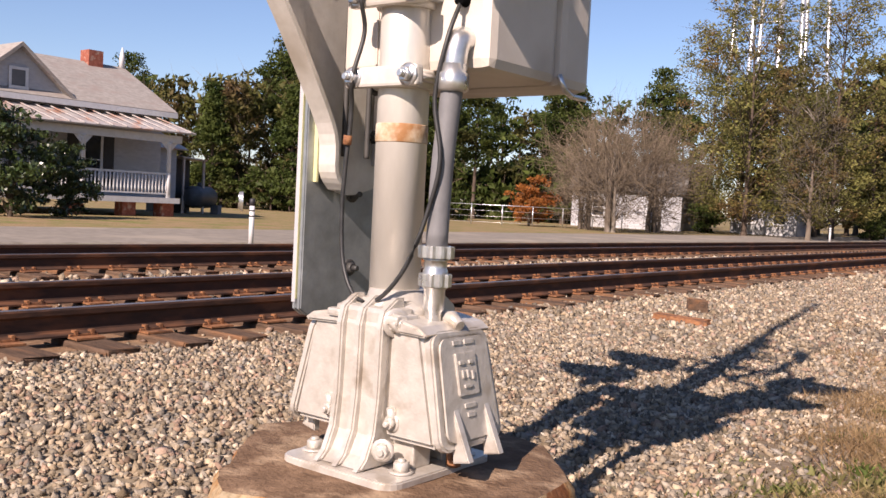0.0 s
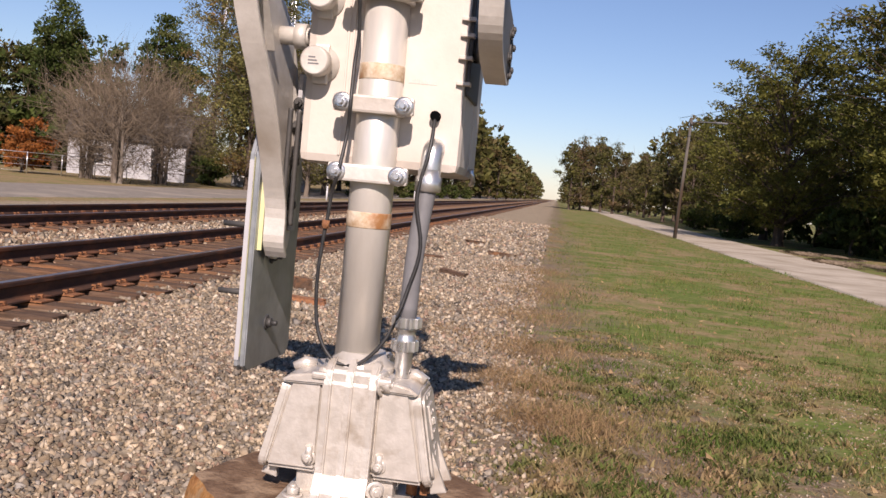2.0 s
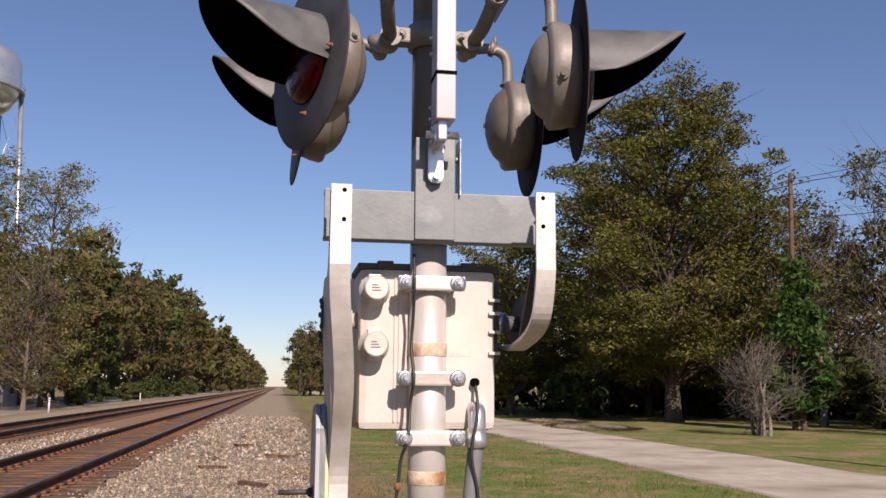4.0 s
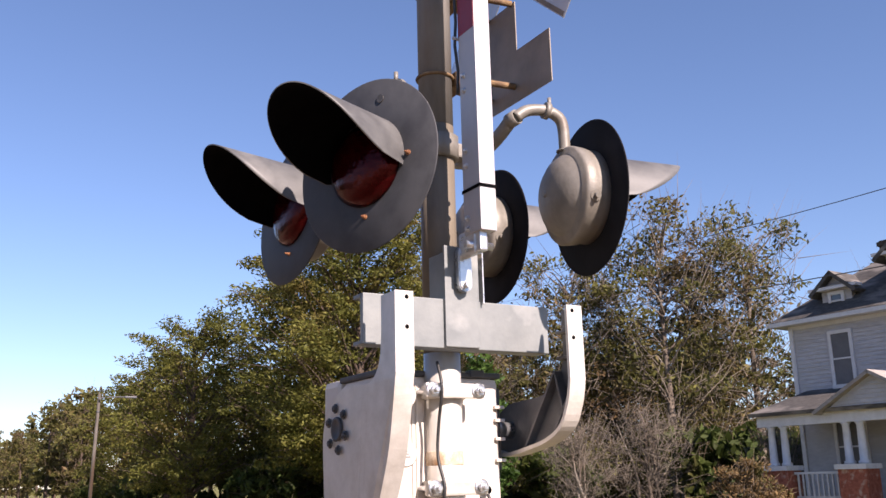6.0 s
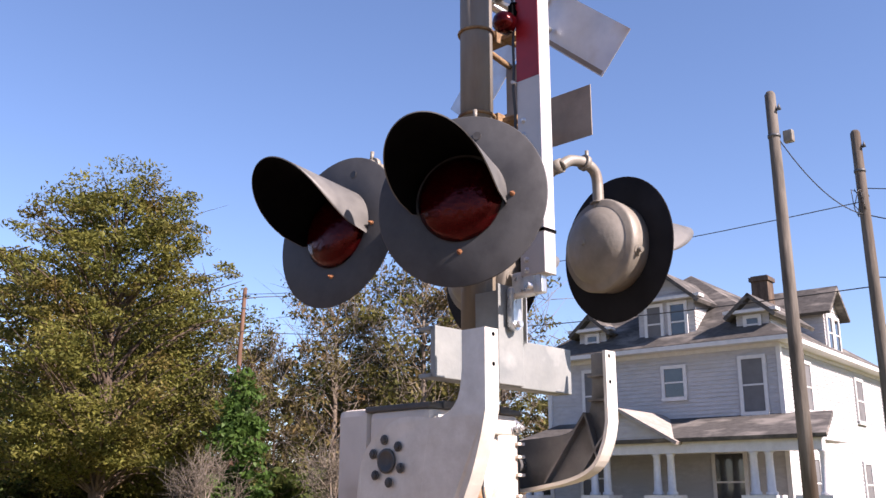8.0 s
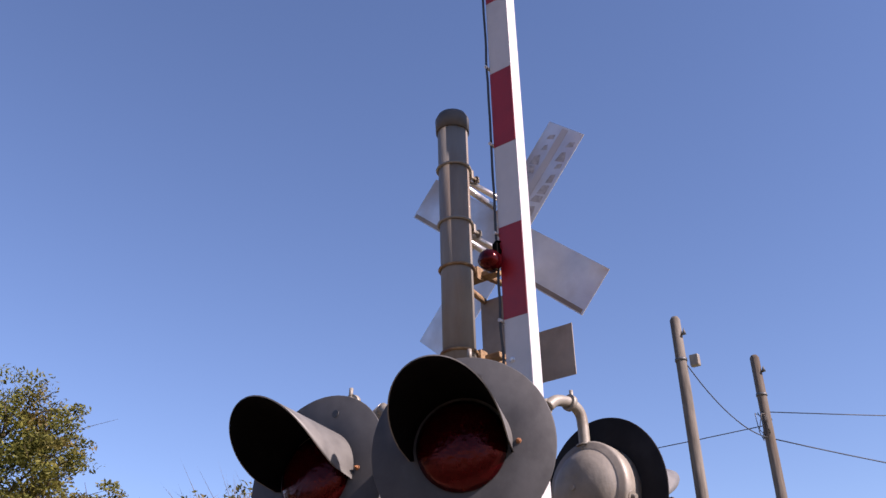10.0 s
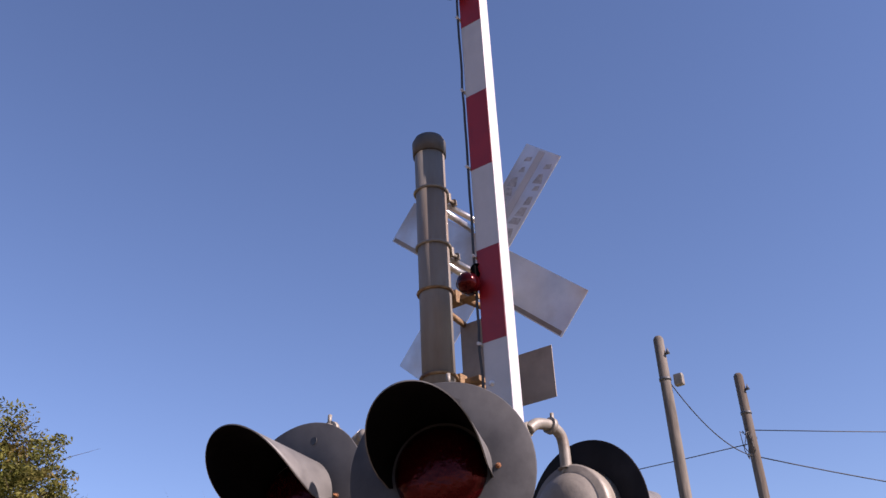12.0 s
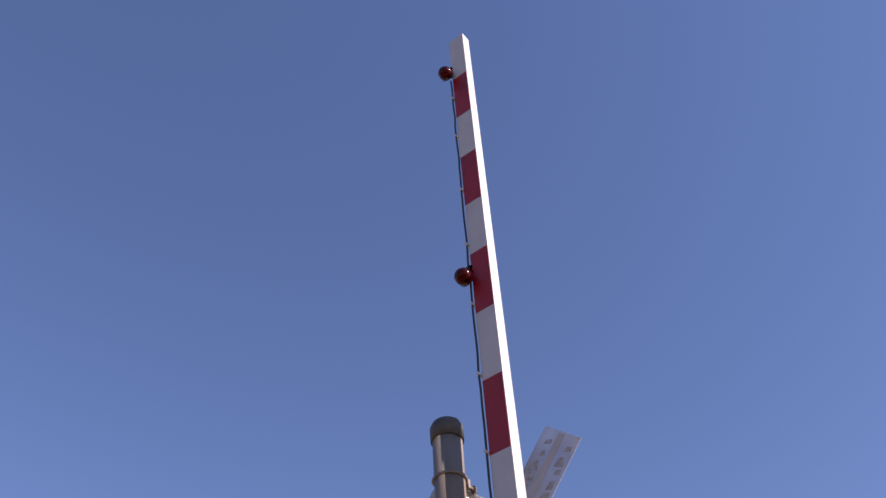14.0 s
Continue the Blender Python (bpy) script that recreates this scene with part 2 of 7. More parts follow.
# Grey for the right arm's web, with its shade put into the colour.
ARM_WEB_SHADE = mat("shade_grey_web", (0.09, 0.09, 0.09), (0.16, 0.157, 0.15), 9, 0.55, 0.2, 0.08, 50, (0.06, 0.057, 0.054), 5, 0.35)
SCREEN = mat("grey_screen", (0.085, 0.085, 0.09), (0.125, 0.125, 0.13), 2, 0.6)
SHUTTER = mat("black_shutter", (0.015, 0.015, 0.018), (0.03, 0.03, 0.033), 6, 0.6)
BRICK = mat("red_brick", (0.20, 0.06, 0.04), (0.34, 0.12, 0.08), 9, 0.9, 0, 0.3, 30, (0.40, 0.28, 0.22), 5, 0.2)
WEED = mat("low_weed_leaves", (0.055, 0.085, 0.02), (0.14, 0.17, 0.045), 4, 0.6, 0, 0, None, (0.30, 0.21, 0.11), 2.2, 0.45, island=0.4, thin=True)
BARK = mat("grey_bark", (0.09, 0.07, 0.055), (0.20, 0.165, 0.13), 6, 0.95, 0, 0.8, 14, (0.27, 0.24, 0.2), 1.2, 0.3, (1, 1, 0.25))
BARK_DARK = mat("dark_bark", (0.05, 0.038, 0.03), (0.12, 0.09, 0.07), 6, 0.95, 0, 0.8, 14, None, 1, 0, (1, 1, 0.25))
TWIG = mat("brown_twigs", (0.105, 0.08, 0.055), (0.18, 0.14, 0.10), 3, 0.9, island=0.3)
TWIG_GREY = mat("grey_twigs", (0.085, 0.072, 0.058), (0.16, 0.138, 0.112), 3, 0.9, island=0.3)
OAK = mat("oak_leaves", (0.062, 0.072, 0.016), (0.16, 0.155, 0.036), 0.5, 0.55, 0, 0, None, (0.13, 0.10, 0.03), 0.35, 0.25, island=0.35, thin=True)
PINE = mat("pine_needles", (0.032, 0.052, 0.013), (0.08, 0.10, 0.024), 0.6, 0.6, 0, 0, None, (0.075, 0.07, 0.024), 0.4, 0.2, island=0.4, thin=True)
WOODS = mat("woodland_leaves", (0.055, 0.06, 0.018), (0.13, 0.122, 0.036), 0.5, 0.6, 0, 0, None, (0.13, 0.085, 0.042), 0.3, 0.35, island=0.45, thin=True)
GREEN = mat("fresh_green_leaves", (0.035, 0.075, 0.016), (0.075, 0.13, 0.028), 0.6, 0.5, 0, 0, None, None, 1, 0, island=0.4, thin=True)
AUTUMN = mat("thin_autumn_leaves", (0.10, 0.11, 0.032), (0.23, 0.21, 0.07), 0.5, 0.6, 0, 0, None, (0.17, 0.10, 0.045), 0.4, 0.3, island=0.4, thin=True)
ORANGE = mat("orange_leaves", (0.22, 0.07, 0.02), (0.36, 0.15, 0.04), 0.8, 0.6, island=0.4, thin=True)
MAGNOLIA = mat("glossy_dark_leaves", (0.015, 0.03, 0.008), (0.05, 0.07, 0.02), 2, 0.3, island=0.5)
BLADE = mat("grass_blades", (0.06, 0.105, 0.018), (0.14, 0.19, 0.04), 1.5, 0.6, 0, 0, None, (0.30, 0.21, 0.10), 1.4, 0.45, island=0.4, thin=True)
DRY = mat("dry_grass", (0.22, 0.14, 0.07), (0.40, 0.28, 0.15), 3, 0.8, island=0.35, thin=True)
LANE = mat("pale_lane", (0.34, 0.295, 0.23), (0.48, 0.425, 0.345), 2, 0.95, 0, 0.3, 30, (0.26, 0.22, 0.16), 0.5, 0.4)
ASPHALT = mat("old_asphalt", (0.17, 0.15, 0.125), (0.26, 0.23, 0.195), 3, 0.95, 0, 0.2, 30, (0.30, 0.26, 0.21), 0.4, 0.3)
POLE = mat("pole_timber", (0.06, 0.054, 0.047), (0.155, 0.14, 0.124), 7, 0.9, 0, 0.5, 20, (0.06, 0.042, 0.03), 2, 0.3, (1, 1, 0.12))
POLE_RED = mat("reddish_pole_timber", (0.085, 0.05, 0.035), (0.15, 0.09, 0.065), 7, 0.9, 0, 0.5, 20, None, 2, 0.3, (1, 1, 0.12))
TOWER = mat("tower_silver", (0.55, 0.56, 0.58), (0.68, 0.69, 0.71), 0.3, 0.32, 0.75, 0, None, (0.46, 0.47, 0.5), 0.12, 0.25)
TANK = mat("dark_tank_paint", (0.03, 0.035, 0.04), (0.07, 0.075, 0.085), 3, 0.5)
GREENBAR = mat("faded_green_lettering", (0.30, 0.38, 0.36), (0.38, 0.45, 0.43), 1, 0.5, 0.4)
SCAR = mat("grey_tape_scar", (0.17, 0.17, 0.175), (0.46, 0.46, 0.47), 45, 0.6)
TAPE = mat("yellow_green_edge", (0.50, 0.50, 0.24), (0.62, 0.60, 0.34), 10, 0.6)


# ---- shape helpers ----
def box(bm, lo, hi, bevel=0.0, m=None):
    v = bmesh.ops.create_cube(bm, size=1)["verts"]
    s = Vector(hi) - Vector(lo)
    c = (Vector(hi) + Vector(lo)) / 2
    for p in v:
        p.co = Vector((p.co.x * s.x, p.co.y * s.y, p.co.z * s.z)) + c
    if bevel:
        e = list({ed for p in v for ed in p.link_edges})
        v = bmesh.ops.bevel(bm, geom=e, offset=bevel, segments=2, affect="EDGES", profile=0.6)["verts"]
    if m is not None:
        bmesh.ops.transform(bm, matrix=m, verts=v)
    return v


def tube(bm, pts, radii, sides=10, caps=True):
    """A tube along a line of points."""
    pts = [Vector(p) for p in pts]
    if not isinstance(radii, (list, tuple)):
        radii = [radii] * len(pts)
    rings = []
    ref = None
    for i, p in enumerate(pts):
        d = (pts[min(i + 1, len(pts) - 1)] - pts[max(i - 1, 0)]).normalized()
        if ref is None:
            ref = Vector((0, 0, 1)) if abs(d.z) < 0.9 else Vector((1, 0, 0))
        u = d.cross(ref).normalized()
        w = d.cross(u).normalized()
        ref = ref if abs(d.dot(ref)) < 0.95 else w
        rings.append([bm.verts.new(p + (u * math.cos(a) + w * math.sin(a)) * radii[i])
                      for a in (2 * math.pi * k / sides for k in range(sides))])
    for a, b in zip(rings, rings[1:]):
        for k in range(sides):
            f = bm.faces.new((a[k], a[(k + 1) % sides], b[(k + 1) % sides], b[k]))
            f.smooth = True
    if caps:
        bm.faces.new(rings[0][::-1])
        bm.faces.new(rings[-1])
    return rings


def lathe(bm, profile, sides=32, m=None):
    """Turns (radius, height) pairs round z."""
    rings, made = [], []
    for r, z in profile:
        ring = [bm.verts.new((r * math.cos(a), r * math.sin(a), z)) for a in (2 * math.pi * k / sides for k in range(sides))]
        rings.append(ring)
        made += ring
    for a, b in zip(rings, rings[1:]):
        for k in range(sides):
            f = bm.faces.new((a[k], a[(k + 1) % sides], b[(k + 1) % sides], b[k]))
            f.smooth = True
    bm.faces.new(rings[0][::-1])
    bm.faces.new(rings[-1])
    if m is not None:
        bmesh.ops.transform(bm, matrix=m, verts=made)
    return made


def plate(bm, outline, axis, lo, hi, bevel=0.0):
    """A flat outline pushed out along an axis from lo to hi."""
    def put(p, h):
        return {"x": (h, p[0], p[1]), "y": (p[0], h, p[1]), "z": (p[0], p[1], h)}[axis]
    a = [bm.verts.new(put(p, lo)) for p in outline]
    b = [bm.verts.new(put(p, hi)) for p in outline]
    n = len(a)
    fs = [bm.faces.new(a[::-1]), bm.faces.new(b)]
    for k in range(n):
        fs.append(bm.faces.new((a[k], a[(k + 1) % n], b[(k + 1) % n], b[k])))
    bmesh.ops.recalc_face_normals(bm, faces=fs)
    if bevel:
        es = list({e for f in fs[:2] for e in f.edges})
        bmesh.ops.bevel(bm, geom=es, offset=bevel, segments=2, affect="EDGES")


def hexbolt(bm, p, axis, r=0.014, h=0.014, stud=0.012):
    """A hexagonal nut with a stud end, pointing along axis."""
    m = Matrix.Translation(p) @ Vector(axis).to_track_quat("Z", "Y").to_matrix().to_4x4()
    lathe(bm, [(r * 1.5, -0.001), (r * 1.5, 0.003), (r * 1.02, 0.0031)], 14, m)
    lathe(bm, [(r, 0.003), (r, 0.003 + h * 0.85), (r * 0.85, 0.003 + h)], 6, m)
    lathe(bm, [(r * 0.5, h), (r * 0.5, h + stud), (r * 0.4, h + stud + 0.002)], 10, m)


def rounded(cx, cy, hx, hy, r, n=5):
    pts = []
    for sx, sy, a0 in ((1, 1, 0), (-1, 1, 90), (-1, -1, 180), (1, -1, 270)):
        for k in range(n + 1):
            a = radians(a0 + 90 * k / n)
            pts.append((cx + sx * (hx - r) + r * math.cos(a), cy + sy * (hy - r) + r * math.sin(a)))
    return pts


def smooth_line(pts, n=6):
    """A Catmull-Rom curve through points."""
    pts = [Vector(p) for p in pts]
    out = []
    for i in range(len(pts) - 1):
        p0, p1, p2, p3 = pts[max(i - 1, 0)], pts[i], pts[i + 1], pts[min(i + 2, len(pts) - 1)]
        for k in range(n):
            t = k / n
            out.append(0.5 * ((2 * p1) + (p2 - p0) * t + (2 * p0 - 5 * p1 + 4 * p2 - p3) * t * t + (3 * p1 - p0 - 3 * p2 + p3) * t ** 3))
    return out + [pts[-1]]


def mesh_of(name, bm, material):
    me = bpy.data.meshes.new(name)
    bm.to_mesh(me)
    bm.free()
    for x in material if isinstance(material, (list, tuple)) else [material]:
        me.materials.append(x)
    return me


def part(name, bm, material, parent, label=""):
    ob = new(name, mesh_of(name, bm, material))
    ob.parent = parent
    if label:
        tagged(ob, label)
    return ob


def thing(name, label, category, at=(0, 0, 0), group="", kind=""):
    ob = new(name)
    ob.empty_display_size = 0.1
    ob.matrix_basis = Matrix.Translation(at)
    return tagged(ob, label, category, group, kind)


def whole(name, bm, material, label, category="", group="", kind=""):
    return tagged(new(name, mesh_of(name, bm, material)), label, category, group, kind)


def from_arrays(name, verts, faces, material, smooth=False):
    """A mesh from arrays of points and equal-sided faces."""
    me = bpy.data.meshes.new(name)
    n, k = faces.shape
    me.vertices.add(len(verts))
    me.vertices.foreach_set("co", verts.astype(np.float32).ravel())
    me.loops.add(n * k)
    me.loops.foreach_set("vertex_index", faces.astype(np.int32).ravel())
    me.polygons.add(n)
    me.polygons.foreach_set("loop_start", np.arange(0, n * k, k, dtype=np.int32))
    me.update(calc_edges=True)
    me.validate()
    me.materials.append(material)
    return me


# ---- ground ----
NEAR_C, FAR_C = -4.36, -8.55  # centre lines of the two tracks


def ground_z(x, y):
    """Height of the ground: ballast shoulder by the tracks, falling to the verge."""
    if x > -2.9:
        t = min(max((x + 2.9) / 2.6, 0), 1)
        z = 0.06 * (1 - t) ** 1.3 - 0.015 * t
        z -= min(max(x - 0.3, 0), 8) * 0.012
    elif x > -10.1:
        z = 0.06
    else:
        z = 0.06 - min((-10.1 - x) * 0.03, 0.12)
    return z + 0.02 * noise.noise((x * 0.5, y * 0.5, 0)) * (1 if x > -2.9 else 0.3)


def axis_steps(lo, hi, near_lo, near_hi, fine):
    vals = list(np.arange(near_lo, near_hi + fine / 2, fine))
    s, v = fine, near_hi
    while v < hi:
        s *= 1.35
        v += s
        vals.append(min(v, hi))
    s, v = fine, near_lo
    while v > lo:
        s *= 1.35
        v -= s
        vals.insert(0, max(v, lo))
    return vals


def build_ground():
    xs = axis_steps(-1500, 1500, -12, 8, 0.22)
    ys = axis_steps(-1500, 3000, -5, 16, 0.25)
    verts = np.array([(x, y, ground_z(x, y)) for y in ys for x in xs])
    nx = len(xs)
    faces = np.array([(j * nx + i, j * nx + i + 1, (j + 1) * nx + i + 1, (j + 1) * nx + i)
                      for j in range(len(ys) - 1) for i in range(nx - 1)])
    m = bpy.data.materials.new("ground_gravel_and_grass")
    m.use_nodes = True
    nt, nd = m.node_tree, m.node_tree.nodes
    ln = nt.links.new
    geo = nd.new("ShaderNodeNewGeometry")

    def tex(scale, detail=6, rough=0.6):
        n = nd.new("ShaderNodeTexNoise")
        n.inputs["Scale"].default_value, n.inputs["Detail"].default_value, n.inputs["Roughness"].default_value = scale, detail, rough
        ln(geo.outputs["Position"], n.inputs["Vector"])
        return n.outputs[0]

    def ramp(src, stops):
        r = nd.new("ShaderNodeValToRGB")
        while len(r.color_ramp.elements) < len(stops):
            r.color_ramp.elements.new(0.5)
        for e, (p, c) in zip(r.color_ramp.elements, stops):
            e.position, e.color = p, (*c, 1) if len(c) == 3 else c
        ln(src, r.inputs[0])
        return r.outputs[0]

    def mix(f, a, b):
        n = nd.new("ShaderNodeMix")
        n.data_type = "RGBA"
        ln(f, n.inputs["Factor"])
        ln(a, n.inputs[6])
        ln(b, n.inputs[7])
        return n.outputs[2]

    def maths(op, a, b):
        n = nd.new("ShaderNodeMath")
        n.operation = op
        for i, v in enumerate((a, b)):
            if isinstance(v, (int, float)):
                n.inputs[i].default_value = v
            else:
                ln(v, n.inputs[i])
        return n.outputs[0]

    cell = nd.new("ShaderNodeTexVoronoi")
    cell.inputs["Scale"].default_value = 22
    ln(geo.outputs["Position"], cell.inputs["Vector"])
    stone = ramp(cell.outputs["Color"], [(0.0, (0.12, 0.095, 0.066)), (0.5, (0.26, 0.213, 0.15)), (1.0, (0.42, 0.35, 0.25))])
    stone = mix(ramp(tex(0.9), [(0.5, (0, 0, 0)), (0.72, (0.6, 0.6, 0.6))]), stone, ramp(tex(8), [(0.3, (0.20, 0.13, 0.075)), (0.7, (0.34, 0.245, 0.155))]))
    grass = ramp(tex(9, 8, 0.75), [(0.3, (0.055, 0.082, 0.018)), (0.52, (0.115, 0.152, 0.035)), (0.75, (0.21, 0.195, 0.075))])
    patch = ramp(maths("ADD", maths("MULTIPLY", tex(0.5, 7, 0.6), 0.55), maths("MULTIPLY", tex(2.3, 6, 0.65), 0.45)), [(0.465, (0, 0, 0)), (0.57, (0.9, 0.9, 0.9))])
    straw = ramp(tex(14, 6, 0.7), [(0.3, (0.15, 0.095, 0.05)), (0.7, (0.36, 0.26, 0.155))])
    grass = mix(patch, grass, straw)
    sep = nd.new("ShaderNodeSeparateXYZ")
    ln(geo.outputs["Position"], sep.inputs[0])
    wob = maths("ADD", maths("MULTIPLY", tex(0.6, 6), 3.2), maths("MULTIPLY", tex(5, 4), 0.5))
    xw = maths("ADD", sep.outputs[0], wob)
    right = ramp(maths("MULTIPLY", maths("SUBTRACT", xw, 1.75), 1.6), [(0.0, (0, 0, 0)), (1.0, (1, 1, 1))])
    dry = maths("MULTIPLY", maths("MAXIMUM", maths("SUBTRACT", 7.0, sep.outputs[1]), 0.0), 0.24)
    border = ramp(maths("MULTIPLY", maths("SUBTRACT", maths("SUBTRACT", xw, dry), 2.65), 1.3), [(0.0, (1, 1, 1)), (1.0, (0, 0, 0))])
    left = ramp(maths("MULTIPLY", maths("SUBTRACT", -10.8, xw), 1.0), [(0.0, (0, 0, 0)), (1.0, (1, 1, 1))])
    soil = ramp(tex(26, 7, 0.75), [(0.3, (0.085, 0.062, 0.042)), (0.55, (0.18, 0.14, 0.10)), (0.75, (0.34, 0.28, 0.21))])
    brown = mix(ramp(tex(3, 5), [(0.45, (0, 0, 0)), (0.62, (0.8, 0.8, 0.8))]), soil, mix(ramp(tex(6, 5), [(0.4, (0, 0, 0)), (0.6, (1, 1, 1))]), straw, grass))
    verge = mix(border, grass, brown)
    rust = ramp(tex(11, 6, 0.7), [(0.3, (0.11, 0.055, 0.03)), (0.7, (0.30, 0.17, 0.09))])
    tw = maths("ADD", sep.outputs[0], maths("MULTIPLY", tex(2.5), 0.5))
    bed = maths("MULTIPLY", ramp(maths("ADD", tw, 3.2), [(0.0, (1, 1, 1)), (0.35, (0, 0, 0))]),
                ramp(maths("MULTIPLY", maths("ADD", tw, 10.2), 2), [(0.0, (0, 0, 0)), (1.0, (1, 1, 1))]))
    bed = maths("MULTIPLY", bed, 0.75)
    col = mix(left, mix(right, mix(bed, stone, rust), verge), mix(ramp(tex(0.8, 5), [(0.35, (0.15, 0.15, 0.15)), (0.6, (0.9, 0.9, 0.9))]), grass, straw))
    b = nd["Principled BSDF"]
    ln(col, b.inputs["Base Color"])
    b.inputs["Roughness"].default_value = 0.95
    b.inputs["Specular IOR Level"].default_value = 0.1
    bp = nd.new("ShaderNodeBump")
    bp.inputs["Strength"].default_value, bp.inputs["Distance"].default_value = 0.5, 0.012
    ln(maths("ADD", cell.outputs["Distance"], tex(60)), bp.inputs["Height"])
    ln(bp.outputs[0], b.inputs["Normal"])
    me = from_arrays("ground", verts, faces, m)
    me.polygons.foreach_set("use_smooth", [True] * len(me.polygons))
    tagged(new("ground", me), "pale ballast gravel running into patchy dry and green grass", "ground", kind="structure")


build_ground()


def strip(name, xs, y0, y1, lift, material, label):
    """A lane that follows the ground, with a low edge of its own."""
    bm = bmesh.new()
    ys = axis_steps(y0, y1, max(y0, -10), 60, 2.0)
    rows = []
    for y in ys:
        wob = 0.18 * noise.noise((0, y * 0.15, 3))
        edge = [(xs[0] - 0.15, -0.08)] + [(xs[0] + (xs[1] - xs[0]) * k / 6, lift) for k in range(7)] + [(xs[1] + 0.15, -0.08)]
        rows.append([bm.verts.new((x + wob, y, ground_z(x, y) + dz)) for x, dz in edge])
    for a, b in zip(rows, rows[1:]):
        for k in range(len(a) - 1):
            bm.faces.new((a[k], a[k + 1], b[k + 1], b[k]))
    whole(name, bm, material, label, "road", kind="structure")


strip("road_lane", (7.0, 10.9), -40, 420, 0.03, LANE, "pale dusty gravel lane beside the grass verge")
strip("road_street", (-20.5, -14.6), -120, 420, 0.03, ASPHALT, "worn pale asphalt street beyond the tracks")


# ---- railway ----
RAIL_PROFILE = [(-0.070, 0.0), (0.070, 0.0), (0.070, 0.012), (0.016, 0.028), (0.010, 0.045), (0.010, 0.115), (0.034, 0.132),
                (0.036, 0.160), (0.030, 0.172), (-0.030, 0.172), (-0.036, 0.160), (-0.034, 0.132), (-0.010, 0.115), (-0.010, 0.045),
                (-0.016, 0.028), (-0.070, 0.012)]


def rail_mesh():
    bm = bmesh.new()
    rows = []
    for y in (-150, -20, 0, 20, 60, 150, 420, 900):
        rows.append([bm.verts.new((x, y, z)) for x, z in RAIL_PROFILE])
    n = len(RAIL_PROFILE)
    for a, b in zip(rows, rows[1:]):
        for k in range(n):
            f = bm.faces.new((a[k], a[(k + 1) % n], b[(k + 1) % n], b[k]))
            if k == 8:
                f.material_index = 1
    bmesh.ops.recalc_face_normals(bm, faces=bm.faces)
    return mesh_of("rail", bm, [RAIL, RAIL_TOP])


def tie_mesh(seed):
    bm = bmesh.new()
    box(bm, (-1.3, -0.11, -0.17), (1.3, 0.11, 0.0), 0.012)
    rng = random.Random(seed)
    for v in bm.verts:
        v.co += Vector((rng.uniform(-0.02, 0.02), rng.uniform(-0.006, 0.006), rng.uniform(-0.006, 0.002)))
    return mesh_of("tie", bm, TIE)


def tie_plate_mesh():
    bm = bmesh.new()
    box(bm, (-0.17, -0.095, 0.0), (0.17, 0.095, 0.012))
    box(bm, (-0.088, -0.095, 0.01), (-0.075, 0.095, 0.026))
    box(bm, (0.075, -0.095, 0.01), (0.088, 0.095, 0.026))
    for sx, sy in ((-1, 0.05), (1, -0.05), (1, 0.06), (-1, -0.06)):
        box(bm, (sx * 0.082 - 0.009, sy - 0.009, 0.0), (sx * 0.082 + 0.009, sy + 0.009, 0.05))
        box(bm, (sx * 0.07 - 0.02, sy - 0.014, 0.034), (sx * 0.07 + 0.02, sy + 0.014, 0.048))
    return mesh_of("tie_plate", bm, RUST)


def railway(centre, ties_apart, label):
    track = thing("railroad_track", label, "railroad track", (centre, 0, 0.105), "railroad tracks", "structure")
    rail = rail_data
    for sx in (-0.752, 0.752):
        r = new("rail", rail)
        r.parent, r.location = track, (sx, 0, 0.012)
    rng = random.Random(int(centre * 100))
    y, n = -14.0, 0
    rest = bmesh.new()
    while y < 200:
        if n < ties_apart:
            t = new("tie", rng.choice(tie_data))
            t.parent, t.location = track, (rng.uniform(-0.05, 0.05), y, rng.uniform(-0.006, 0.004))
            t.rotation_euler = (0, 0, rng.uniform(-0.015, 0.015))
            for sx in (-0.752, 0.752):
                p = new("tie_plate", plate_data)
                p.parent, p.location = track, (sx, y, 0.003)
        else:
            box(rest, (-1.3 + rng.uniform(-0.04, 0.04), y - 0.11, -0.16), (1.3, y + 0.11, 0.0))
        y += 0.5 + rng.uniform(-0.03, 0.03)
        n += 1
    tagged(part("far_ties", rest, TIE, track, "many dark timber ties"), kind="stuff")


rail_data, plate_data = rail_mesh(), tie_plate_mesh()
tie_data = [tie_mesh(s) for s in range(5)]
railway(NEAR_C, 100, "near rusty railroad track on dark timber ties")
railway(FAR_C, 70, "farther rusty railroad track on dark timber ties")


